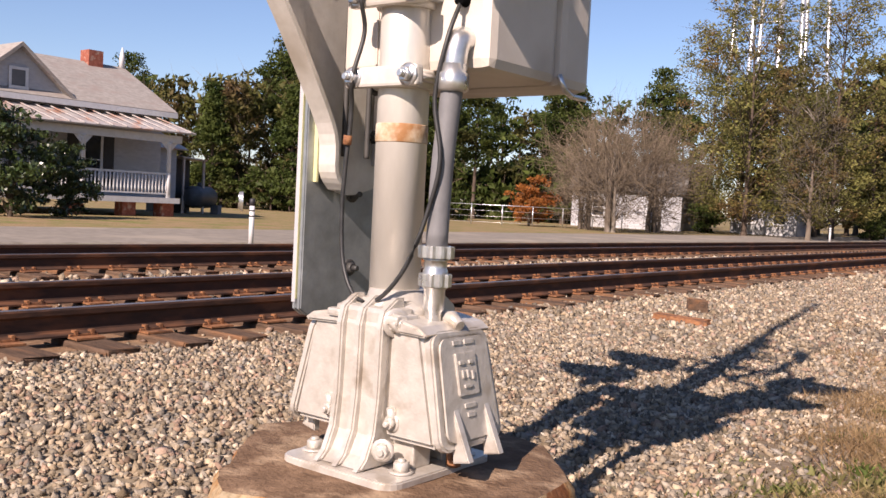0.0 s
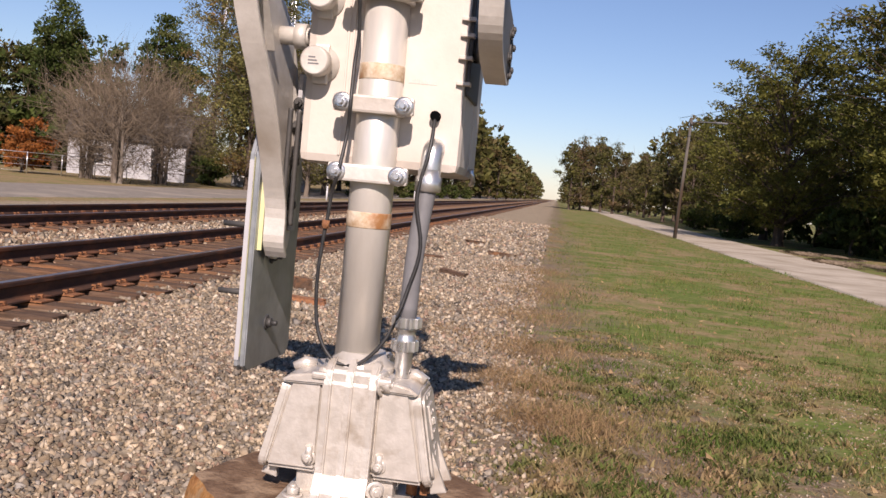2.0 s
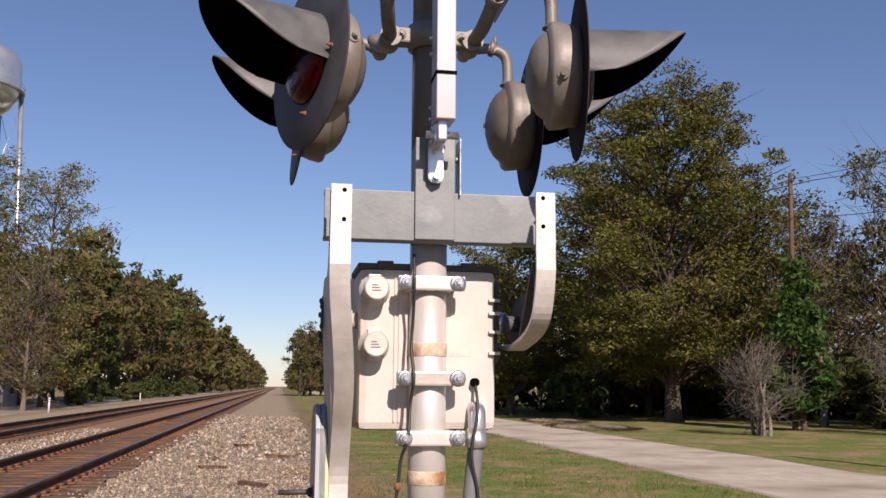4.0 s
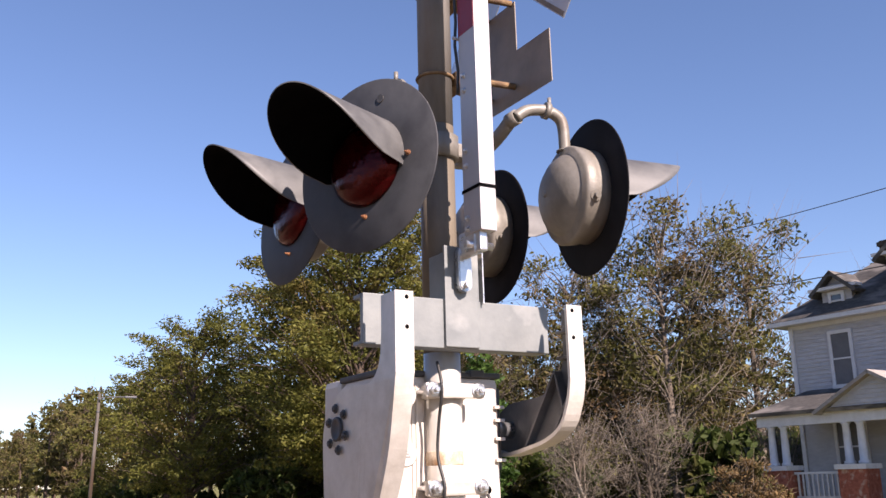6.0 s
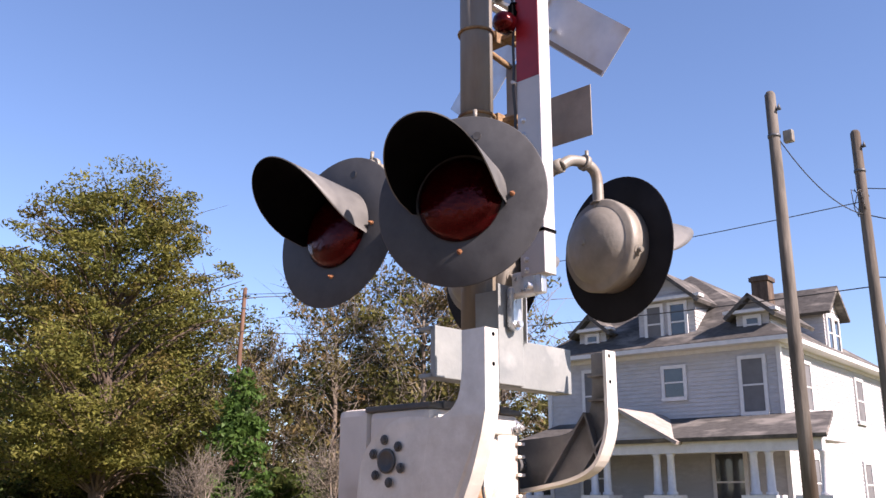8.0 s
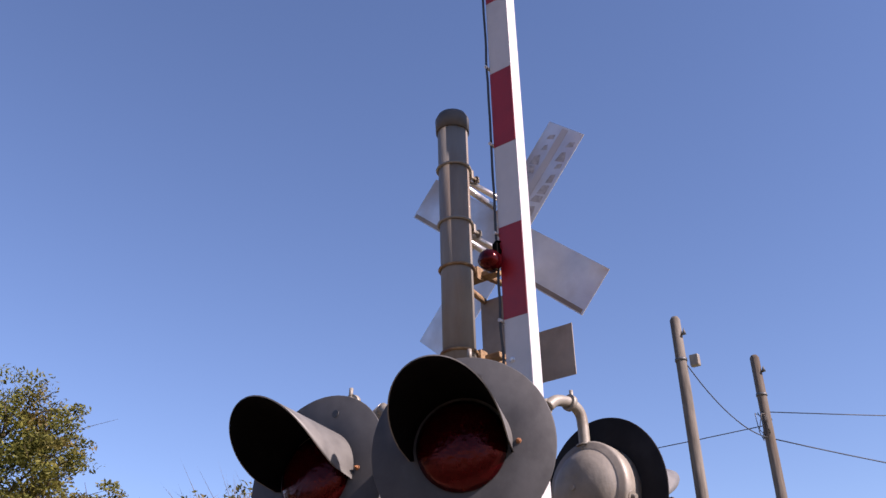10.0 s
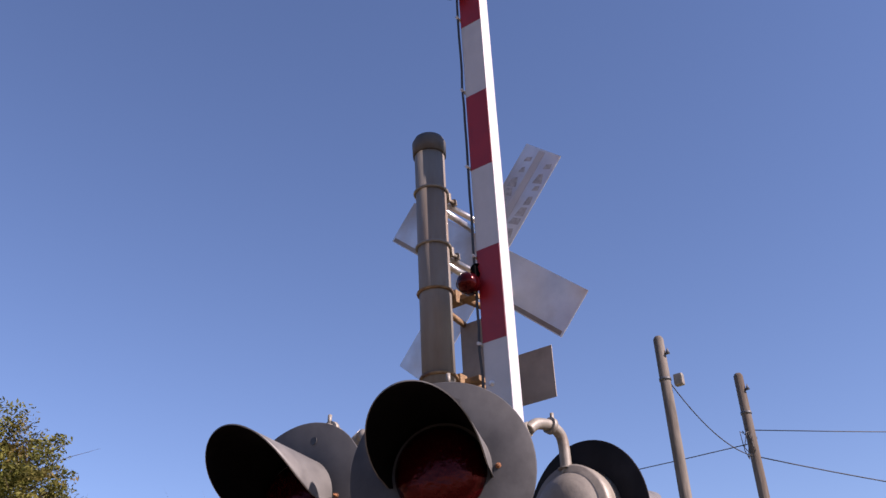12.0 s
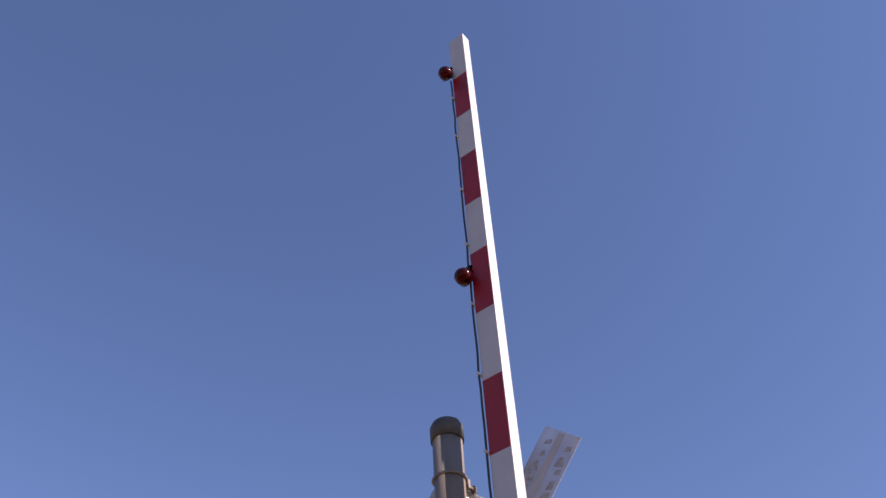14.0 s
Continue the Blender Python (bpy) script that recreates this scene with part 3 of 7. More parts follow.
def stones(name, spots, sizes, seed, material, label):
    """Many broken stones, each a rough little solid of its own."""
    rng = np.random.default_rng(seed)
    base = np.array([(1, 0, 0), (-1, 0, 0), (0, 1, 0), (0, -1, 0), (0, 0, 1), (0, 0, -1)]) * 1.15
    tri = np.array([(0, 2, 4), (2, 1, 4), (1, 3, 4), (3, 0, 4), (2, 0, 5), (1, 2, 5), (3, 1, 5), (0, 3, 5)])
    n = len(spots)
    v = (np.repeat(base[None], n, 0) * rng.uniform(0.65, 1.1, (n, 6, 1)) + rng.uniform(-0.42, 0.42, (n, 6, 3))) * rng.uniform(0.6, 1.25, (n, 1, 3))
    q = rng.normal(size=(n, 4))
    q /= np.linalg.norm(q, axis=1, keepdims=True)
    w, x, y, z = q.T
    rot = np.stack([1 - 2 * (y * y + z * z), 2 * (x * y - w * z), 2 * (x * z + w * y), 2 * (x * y + w * z), 1 - 2 * (x * x + z * z),
                    2 * (y * z - w * x), 2 * (x * z - w * y), 2 * (y * z + w * x), 1 - 2 * (x * x + y * y)], 1).reshape(n, 3, 3)
    v = np.einsum("nij,nkj->nki", rot, v) * sizes[:, None, None] + spots[:, None, :]
    f = tri[None] + (np.arange(n) * 6)[:, None, None]
    tagged(new(name, from_arrays(name, v.reshape(-1, 3), f.reshape(-1, 3), material)), label, "gravel", kind="stuff")


def scatter_ballast():
    rng = np.random.default_rng(5)
    spots, sizes = [], []
    for n, xr, yr, s in ((46000, (-3.3, 0.75), (-0.8, 5.0), (0.008, 0.022)), (9000, (-3.3, 0.5), (-4.8, -0.8), (0.010, 0.026)), (17000, (-3.3, 0.5), (5.0, 16.0), (0.014, 0.03)),
                         (5000, (-3.3, 0.4), (16.0, 45.0), (0.03, 0.06)), (4500, (-6.9, -5.0), (-2, 30), (0.02, 0.045)),
                         (2500, (-10.2, -3.2), (-2, 30), (0.015, 0.03)), (3500, (-7.4, -5.5), (-2, 22), (0.02, 0.045))):
        x = rng.uniform(*xr, n)
        y = rng.uniform(*yr, n)
        keep = np.array([not (a > 0.25 + 0.35 * noise.noise((b * 0.6, 4, 0)) + (rng.exponential(0.55) if b < 5 and rng.uniform() < 0.3 else rng.exponential(0.16))) for a, b in zip(x, y)])
        x, y = x[keep], y[keep]
        z = np.array([ground_z(a, b) for a, b in zip(x, y)])
        size = rng.uniform(*s, len(x)) * rng.choice([0.7, 1.0, 1.25], len(x))
        spots.append(np.stack([x, y, z + size * 0.2], 1))
        sizes.append(size)
    stones("ballast_stones", np.concatenate(spots), np.concatenate(sizes), 9, STONE, "broken tan, grey and pinkish ballast stones")


scatter_ballast()


def blades(name, spots, heights, widths, seed, material, label, lean=0.6):
    rng = np.random.default_rng(seed)
    n = len(spots)
    a = rng.uniform(0, 2 * np.pi, n)
    side = np.stack([np.cos(a), np.sin(a), np.zeros(n)], 1) * widths[:, None]
    b = rng.uniform(0, 2 * np.pi, n)
    bend = np.stack([np.cos(b), np.sin(b), np.zeros(n)], 1) * (heights * rng.uniform(0.1, 1.0, n) * lean)[:, None]
    up = np.stack([np.zeros(n), np.zeros(n), heights], 1)
    v = np.stack([spots - side, spots + side, spots + up * 0.6 + bend * 0.4 + side * 0.6, spots + up * 0.6 + bend * 0.4 - side * 0.6, spots + up + bend], 1)
    k = (np.arange(n) * 5)[:, None]
    f = np.concatenate([np.array([[0, 1, 2]]) + k, np.array([[0, 2, 3]]) + k, np.array([[3, 2, 4]]) + k])
    tagged(new(name, from_arrays(name, v.reshape(-1, 3), f, material)), label, "grass", kind="stuff")


def scatter_grass():
    rng = np.random.default_rng(11)
    sp, hs = [], []
    for n, xr, yr, h in ((42000, (0.35, 5.0), (-1.6, 6.0), (0.02, 0.06)), (26000, (0.1, 7.0), (6.0, 22.0), (0.03, 0.08)), (14000, (0.1, 7.0), (22, 60), (0.05, 0.11))):
        x, y = rng.uniform(*xr, n), rng.uniform(*yr, n)
        d = np.array([noise.noise((a * 0.9, b * 0.9, 7)) + 0.6 * noise.noise((a * 2.7, b * 2.7, 2)) for a, b in zip(x, y)])
        keep = (d > np.where((x < 2.6) & (y < 6), 0.12, -0.25)) & (x > 0.55 + 0.4 * rng.normal(size=n) * 0.6)
        x, y, d = x[keep], y[keep], d[keep]
        z = np.array([ground_z(a, b) for a, b in zip(x, y)])
        sp.append(np.stack([x, y, z - 0.005], 1))
        hs.append(rng.uniform(*h, len(x)) * (0.7 + 0.6 * np.clip(d, 0, 1)))
    sp, hs = np.concatenate(sp), np.concatenate(hs)
    blades("grass_blades", sp, hs, hs * 0.07 + 0.0015, 3, BLADE, "short patchy green and straw-coloured verge grass", 0.9)
    sp, hs = [], []
    edge = [(0.55 + 0.5 * noise.noise((k * 0.8, 3, 1)), 5.6 + k * 0.85 + rng.uniform(-0.3, 0.3), rng.uniform(0.25, 0.6), int(rng.uniform(150, 420)), rng.uniform(0.07, 0.17)) for k in range(42) if rng.uniform() < 0.5]
    edge += [(rng.uniform(1.2, 5.5), rng.uniform(2, 20), rng.uniform(0.3, 0.8), 450, rng.uniform(0.03, 0.06)) for k in range(26)]
    for cx, cy, r, n, h in edge + list(((0.75, 2.7, 0.45, 2300, 0.16), (0.45, 3.8, 0.45, 1900, 0.15), (0.5, 5.2, 0.6, 1600, 0.16), (1.0, 1.6, 0.45, 1300, 0.10), (1.5, 2.4, 0.5, 900, 0.08), (1.9, 1.4, 0.6, 900, 0.07), (1.2, 0.4, 0.4, 700, 0.06),
                            (0.4, 7.6, 0.7, 1500, 0.15), (0.5, 10.5, 0.9, 1500, 0.16), (1.5, 3.4, 0.8, 1200, 0.07), (2.6, 1.6, 0.7, 1200, 0.06),
                            (0.2, 14, 0.9, 1200, 0.16), (3.4, 4.5, 0.9, 1000, 0.06), (-0.25, 5.9, 0.35, 500, 0.1), (-0.9, 8.0, 0.4, 350, 0.1))):
        a, d = rng.uniform(0, 2 * np.pi, n), r * np.sqrt(rng.uniform(0, 1, n)) * rng.uniform(0.5, 1.2, n)
        x, y = cx + d * np.cos(a), cy + d * np.sin(a) * 1.3
        z = np.array([ground_z(p, q) for p, q in zip(x, y)])
        sp.append(np.stack([x, y, z - 0.005], 1))
        hs.append(rng.uniform(0.2, 0.7, n) * h)
    sp, hs = np.concatenate(sp), np.concatenate(hs)
    blades("dry_weeds", sp, hs, hs * 0.012 + 0.0014, 4, DRY, "tangled straw-coloured dead weeds at the gravel edge", 2.2)


scatter_grass()


def scatter_weeds():
    rng = np.random.default_rng(31)
    n = 80000
    x, y = rng.uniform(0.25, 4.6, n), rng.uniform(-1.6, 7.0, n)
    d = np.array([noise.noise((a * 1.3, b * 1.3, 17)) + 0.7 * noise.noise((a * 4.2, b * 4.2, 12)) for a, b in zip(x, y)])
    keep = (d > 0.10) & (x > 0.42 + 0.22 * rng.normal(size=n))
    x, y = x[keep], y[keep]
    z = np.array([ground_z(a, b) for a, b in zip(x, y)])
    h = rng.uniform(0.008, 0.034, len(x))
    blades("low_weeds", np.stack([x, y, z - 0.002], 1), h, rng.uniform(0.003, 0.009, len(x)), 8, WEED, "low dark green leafy weeds in the verge", 1.8)
    # broad-leaved rosettes
    sp = []
    for k in range(520):
        cx, cy = rng.uniform(0.45, 3.6), rng.uniform(-1.5, 5.0)
        if noise.noise((cx * 1.3, cy * 1.3, 17)) < -0.2:
            continue
        m = int(rng.integers(9, 26))
        a, r = rng.uniform(0, 6.28, m), rng.uniform(0.005, 0.075, m)
        sp.append(np.stack([cx + r * np.cos(a), cy + r * np.sin(a), np.full(m, ground_z(cx, cy) + 0.002)], 1))
    for cx, cy, r, m in ((0.72, 0.42, 0.16, 220), (0.66, 0.9, 0.16, 200), (0.78, 1.35, 0.2, 240), (0.85, 0.1, 0.22, 420), (1.05, 0.55, 0.25, 380), (1.45, 1.0, 0.3, 420), (1.1, 1.5, 0.2, 220), (1.8, 0.3, 0.3, 420), (1.5, -0.3, 0.3, 420), (1.6, 1.9, 0.3, 320),
                         (2.3, 1.2, 0.35, 420), (0.95, 2.0, 0.2, 200), (2.1, 2.7, 0.35, 300), (1.3, 3.6, 0.3, 260), (2.6, 0.1, 0.35, 380)):
        a, q = rng.uniform(0, 6.28, m), r * np.sqrt(rng.uniform(0, 1, m))
        px, py = cx + q * np.cos(a), cy + q * np.sin(a) * 1.2
        sp.append(np.stack([px, py, np.array([ground_z(u, v) for u, v in zip(px, py)]) + rng.uniform(0, 0.03, m) * (1 - q / r)], 1))
    sp = np.concatenate(sp)
    blades("broadleaf_weeds", sp, rng.uniform(0.02, 0.05, len(sp)), rng.uniform(0.005, 0.013, len(sp)), 18, WEED, "broad-leaved dark green weeds in rosettes on the verge", 1.5)


scatter_weeds()


def fallen_leaves():
    rng = np.random.default_rng(21)
    n = 420
    x, y = rng.uniform(0.3, 5.5, n), rng.uniform(-1.2, 14, n)
    z = np.array([ground_z(a, b) for a, b in zip(x, y)]) + 0.03
    blades("fallen_leaves", np.stack([x, y, z], 1), rng.uniform(0.01, 0.03, n), rng.uniform(0.012, 0.025, n), 6, DRY, "scattered dry fallen leaves on the verge", 3.0)


fallen_leaves()


def litter():
    rng = np.random.default_rng(44)
    n = 9000
    x, y = rng.uniform(0.15, 4.0, n), rng.uniform(-1.5, 7.0, n)
    z = np.array([ground_z(a, b) for a, b in zip(x, y)]) + 0.004
    blades("leaf_litter", np.stack([x, y, z], 1), rng.uniform(0.004, 0.014, n), rng.uniform(0.003, 0.009, n), 16, DRY, "small brown plant litter on bare soil", 2.5)
    x, y = rng.uniform(0.2, 3.2, 5000), rng.uniform(-1.5, 6.0, 5000)
    z = np.array([ground_z(a, b) for a, b in zip(x, y)])
    stones("soil_crumbs", np.stack([x, y, z], 1), rng.uniform(0.004, 0.013, 5000), 12, STONE, "small pebbles and soil crumbs in the verge")


litter()


def scrap(x, y, size, turn, material, label):
    """A weathered splinter of tie timber lying on the gravel."""
    bm = bmesh.new()
    box(bm, (-size[0] / 2, -size[1] / 2, 0), (size[0] / 2, size[1] / 2, size[2]), 0.01)
    rng = random.Random(x)
    for v in bm.verts:
        v.co *= rng.uniform(0.85, 1.12)
    ob = whole("timber_scrap", bm, material, label, "scrap", "timber scraps on the gravel")
    ob.matrix_basis = pose(x, y, ground_z(x, y) - 0.005, 4, 3, turn)


scrap(-2.2, 7.4, (0.2, 0.16, 0.14), 30, TIE, "dark broken block of tie timber on gravel")
scrap(-1.93, 6.4, (0.5, 0.12, 0.06), 8, RUST, "rusty brown splinter of timber on gravel")
scrap(-0.9, 11.5, (0.5, 0.12, 0.08), -35, TIE, "dark broken length of timber on gravel")
scrap(-1.7, 14.5, (0.5, 0.12, 0.06), 20, TIE, "dark thin splinter of timber on gravel")
scrap(-0.5, 17.5, (0.6, 0.14, 0.08), -20, TIE, "dark weathered timber piece on gravel")
scrap(-1.4, 21.0, (0.6, 0.14, 0.08), 50, TIE, "dark weathered timber piece on gravel")


# ---- crossing signal ----
def foundation():
    base = thing("concrete_foundation", "rust-stained round concrete signal foundation in the gravel", "foundation")
    bm = bmesh.new()
    sides, prof = 96, [(0.57, -0.12), (0.565, -0.04), (0.56, 0.02), (0.55, 0.08), (0.54, 0.14), (0.53, 0.19), (0.52, 0.24), (0.512, 0.28), (0.505, 0.312), (0.490, 0.332)]
    rings = []
    for r, z in prof:
        ring = []
        for k in range(sides):
            a = 2 * math.pi * k / sides
            facet = (a + 0.3) % (2 * math.pi / 9) - math.pi / 9
            corner = 0.985 / math.cos(facet) * (1 + 0.02 * math.cos(3 * a + 1))
            rr = r * corner + 0.010 * noise.noise((math.cos(a) * 4, math.sin(a) * 4, z * 9)) + 0.006 * noise.noise((math.cos(a) * 11, math.sin(a) * 11, z * 22))
            px, py = rr * math.cos(a), rr * math.sin(a)
            over = max(0.0, -0.788 * px - 0.616 * py - 0.83 * r - 0.012 * noise.noise((a * 6, z * 8, 5)))
            px, py = px + 0.788 * over, py + 0.616 * over
            ring.append(bm.verts.new((px, py, z + 0.006 * noise.noise((a * 2, z * 7, 1)))))
        rings.append(ring)
    for a, b in zip(rings, rings[1:]):
        for k in range(sides):
            bm.faces.new((a[k], a[(k + 1) % sides], b[(k + 1) % sides], b[k])).smooth = True
    bm.faces.new(rings[0][::-1])
    edge = [tuple(v.co) for v in rings[-1]]
    part("block", bm, CONCRETE_SIDE, base, "rough orange-stained concrete sides")
    bm = bmesh.new()
    outer = [(v[0], v[1], v[2]) for v in edge]
    prev = [bm.verts.new(p) for p in outer]
    for f in (0.93, 0.82, 0.66, 0.48, 0.3):
        ring = [bm.verts.new((p[0] * f, p[1] * f, 0.334 + 0.006 * noise.noise((p[0] * f * 7, p[1] * f * 7, 2)))) for p in outer]
        for k in range(sides):
            bm.faces.new((prev[k], prev[(k + 1) % sides], ring[(k + 1) % sides], ring[k])).smooth = True
        prev = ring
    bm.faces.new(prev)
    part("top_surface", bm, CONCRETE_TOP, base, "dark oily worn top")


foundation()


def junction_base():
    jb = thing("junction_base", "silver cast-aluminium junction base bolted to the foundation", "signal base", (0.015, 0, 0.33))
    bm = bmesh.new()
    plate(bm, rounded(0.008, -0.02, 0.198, 0.222, 0.05), "z", 0.0, 0.022, 0.004)
    part("base_plate", bm, CAST, jb, "cast foot plate with worn paint")
    bm = bmesh.new()
    # central column, flaring to the foot, with three upright ribs
    for y0, s in ((-1, 1), (1, -1)):
        prof = [(-0.205 * s, 0.024), (-0.175 * s, 0.05), (-0.150 * s, 0.10), (-0.142 * s, 0.2), (-0.138 * s, 0.38), (-0.125 * s, 0.42), (-0.08 * s, 0.445), (0.0, 0.445), (0.0, 0.024)]
        plate(bm, [(a, b) for a, b in prof], "x", -0.085, 0.085, 0.006)
        for rx in (-0.078, -0.012, 0.062):
            br = bmesh.new()
            rib = [(-0.222 * s, 0.024), (-0.195 * s, 0.05), (-0.170 * s, 0.11), (-0.160 * s, 0.2), (-0.157 * s, 0.38), (-0.145 * s, 0.425), (-0.10 * s, 0.455), (-0.07 * s, 0.455), (-0.07 * s, 0.024)]
            plate(br, rib, "x", rx, rx + 0.024, 0.005)
            part("rib", br, CAST, jb)
    part("column", bm, CAST, jb, "ribbed central column")
    for sx, name in ((-1, "side_cover"), (1, "side_cover")):
        bm = bmesh.new()
        lo, hi = 0.095, 0.385
        a = [(sx * 0.08, -0.128, lo), (sx * 0.08, 0.128, lo), (sx * 0.255, 0.128, lo), (sx * 0.255, -0.128, lo)]
        b = [(sx * 0.08, -0.125, hi), (sx * 0.08, 0.125, hi), (sx * 0.19, 0.125, hi), (sx * 0.19, -0.125, hi)]
        va, vb = [bm.verts.new(p) for p in a], [bm.verts.new(p) for p in b]
        fs = [bm.faces.new(va), bm.faces.new(vb)] + [bm.faces.new((va[k], va[(k + 1) % 4], vb[(k + 1) % 4], vb[k])) for k in range(4)]
        bmesh.ops.recalc_face_normals(bm, faces=fs)
        bmesh.ops.bevel(bm, geom=list(bm.edges), offset=0.014, segments=3, affect="EDGES")
        cov = part(name, bm, CAST, jb)
        # the end door with its raised rim, plaque and two struts
        slope = Matrix.Translation((sx * 0.232, 0, 0.235)) @ Matrix.Rotation(radians(-sx * 12.6), 4, "Y")
        bm = bmesh.new()
        prof = rounded(0, 0, 0.128, 0.15, 0.04)
        tap = [(p[0] * (1 - 0.06 * p[1] / 0.15), p[1]) for p in prof]
        plate(bm, tap, "x", -0.012, 0.014, 0.006)
        inner = [(p[0] * 0.86, p[1] * 0.9) for p in tap]
        plate(bm, inner, "x", 0.01, 0.022, 0.006)
        if sx > 0:
            plate(bm, rounded(-0.005, 0.035, 0.042, 0.055, 0.006), "x", 0.02, 0.027, 0.002)
            for u, v, w, h in ((-0.022, 0.064, 0.02, 0.009), (0.016, 0.064, 0.016, 0.009), (-0.02, 0.035, 0.008, 0.02), (0.0, 0.035, 0.008, 0.02),
                               (0.02, 0.03, 0.008, 0.022), (-0.005, 0.004, 0.03, 0.008)):
                box(bm, (0.026, u - w / 2 - 0.005, v - h / 2), (0.031, u + w / 2 - 0.005, v + h / 2), 0.001)
            for u, v, w in ((-0.03, 0.116, 0.035), (0.02, 0.116, 0.04), (-0.005, -0.045, 0.045), (-0.005, -0.068, 0.03)):
                box(bm, (0.02, u - w / 2, v - 0.006), (0.025, u + w / 2, v + 0.006), 0.001)
        for u in (-0.065, 0.065):
            plate(bm, [(0.014, -0.02), (0.02, -0.04), (0.05, -0.18), (0.0, -0.18)], "y", u - 0.012, u + 0.012, 0.003)
        bmesh.ops.transform(bm, matrix=slope, verts=bm.verts)
        part("end_door", bm, CAST, cov, "end door with raised plaque")
        bm = bmesh.new()
        hexbolt(bm, (sx * 0.11, -0.128, 0.14), (0, -1, 0), 0.016, 0.016)
        tube(bm, [(sx * 0.11, -0.126, 0.13), (sx * 0.11, -0.135, 0.18)], 0.012, 10)
        part("cover_bolt", bm, CAST, cov)
        for y in (-0.09, 0.03):
            bm = bmesh.new()
            box(bm, (sx * 0.12 - 0.035, y, 0.02), (sx * 0.12 + 0.035, y + 0.07, 0.1), 0.006)
            part("foot", bm, CAST, jb)
        bm = bmesh.new()
        roof = [(sx * 0.05, 0.415), (sx * 0.13, 0.405), (sx * 0.185, 0.395), (sx * 0.212, 0.378), (sx * 0.205, 0.37), (sx * 0.05, 0.375)]
        plate(bm, roof, "y", -0.14, 0.14, 0.006)
        box(bm, (sx * 0.10 - 0.02, -0.15, 0.392), (sx * 0.10 + 0.03, -0.06, 0.415), 0.008)
        tube(bm, [(sx * 0.15, 0.02, 0.40), (sx * 0.18, 0.01, 0.408), (sx * 0.215, 0.0, 0.392)], [0.022, 0.02, 0.014], 10)
        part("cover_hood", bm, CAST, cov, "hooded top lip")
    bm = bmesh.new()
    lathe(bm, [(0.11, 0.39), (0.112, 0.43), (0.085, 0.445), (0.078, 0.47)], 28)
    box(bm, (-0.105, -0.135, 0.375), (0.105, -0.05, 0.43), 0.016)
    part("collar", bm, CAST, jb, "split mast collar")
    for x, y, z, ax, r in ((0.1, -0.12, 0.395, (1, -0.35, 0), 0.026), (-0.146, -0.146, 0.024, (0, 0, 1), 0.022), (0.152, -0.133, 0.024, (0, 0, 1), 0.022),
                           (-0.146, 0.13, 0.024, (0, 0, 1), 0.022), (0.152, 0.13, 0.024, (0, 0, 1), 0.022), (0.11, -0.16, 0.075, (0.5, -1, 0), 0.02)):
        bm = bmesh.new()
        hexbolt(bm, (x, y, z), ax, r, r * 1.1, 0.008)
        part("anchor_bolt", bm, CAST, jb)
    bm = bmesh.new()
    tube(bm, [(0.235, -0.04, 0.085), (0.27, -0.06, 0.07)], 0.016, 12)
    box(bm, (0.235, -0.055, 0.045), (0.26, -0.03, 0.08), 0.004)
    part("hinge_bolt", bm, RUST, jb, "rusty hinge bolt")
    bm = bmesh.new()
    tube(bm, [(0.2, 0.02, 0.02), (0.2, 0.02, 0.09)], 0.02, 6)
    part("drain_plug", bm, RUST, jb)


junction_base()


def mast():
    ms = thing("signal_mast", "tall silver-painted steel crossing-signal mast with rust bands", "signal mast", (0, 0, 0.72))
    bm = bmesh.new()
    tube(bm, [(0, 0, 0.0), (0, 0, 1.34)], 0.0695, 36)
    part("lower_pipe", bm, SILVER_MAST, ms)
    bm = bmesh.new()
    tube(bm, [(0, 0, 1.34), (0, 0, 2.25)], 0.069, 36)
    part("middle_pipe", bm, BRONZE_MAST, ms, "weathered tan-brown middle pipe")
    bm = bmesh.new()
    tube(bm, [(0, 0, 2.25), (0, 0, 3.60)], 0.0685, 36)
    part("upper_pipe", bm, GREY_MAST, ms, "dark grey upper pipe")
    bm = bmesh.new()
    lathe(bm, [(0.076, 3.54), (0.078, 3.61), (0.066, 3.635), (0.03, 3.65), (0.014, 3.655), (0.012, 3.675)], 28)
    part("cap", bm, LID, ms, "dark domed cap")
    for z in (0.955, 0.495):
        bm = bmesh.new()
        lathe(bm, [(0.070, z - 0.025), (0.0712, z - 0.022), (0.0712, z + 0.022), (0.070, z + 0.025)], 36)
        part("worn_band", bm, BAND_RUST, ms, "worn rusty tape band")
    for z, mt in ((3.34, HOUSING), (3.06, HOUSING), (2.84, RUST_BROWN), (2.46, RUST_BROWN)):
        bm = bmesh.new()
        tube(bm, [(0.073 * math.cos(a), 0.073 * math.sin(a), z) for a in (2 * math.pi * k / 30 for k in range(31))], 0.007, 8)
        for dy in (-0.03, 0.03):
            tube(bm, [(0.06, dy, z), (0.13, dy, z)], 0.009, 8)
            hexbolt(bm, (0.125, dy, z), (1, 0, 0), 0.013, 0.012)
        box(bm, (0.07, -0.05, z - 0.022), (0.085, 0.05, z + 0.022), 0.003)
        part("u_bolt", bm, mt, ms)


mast()


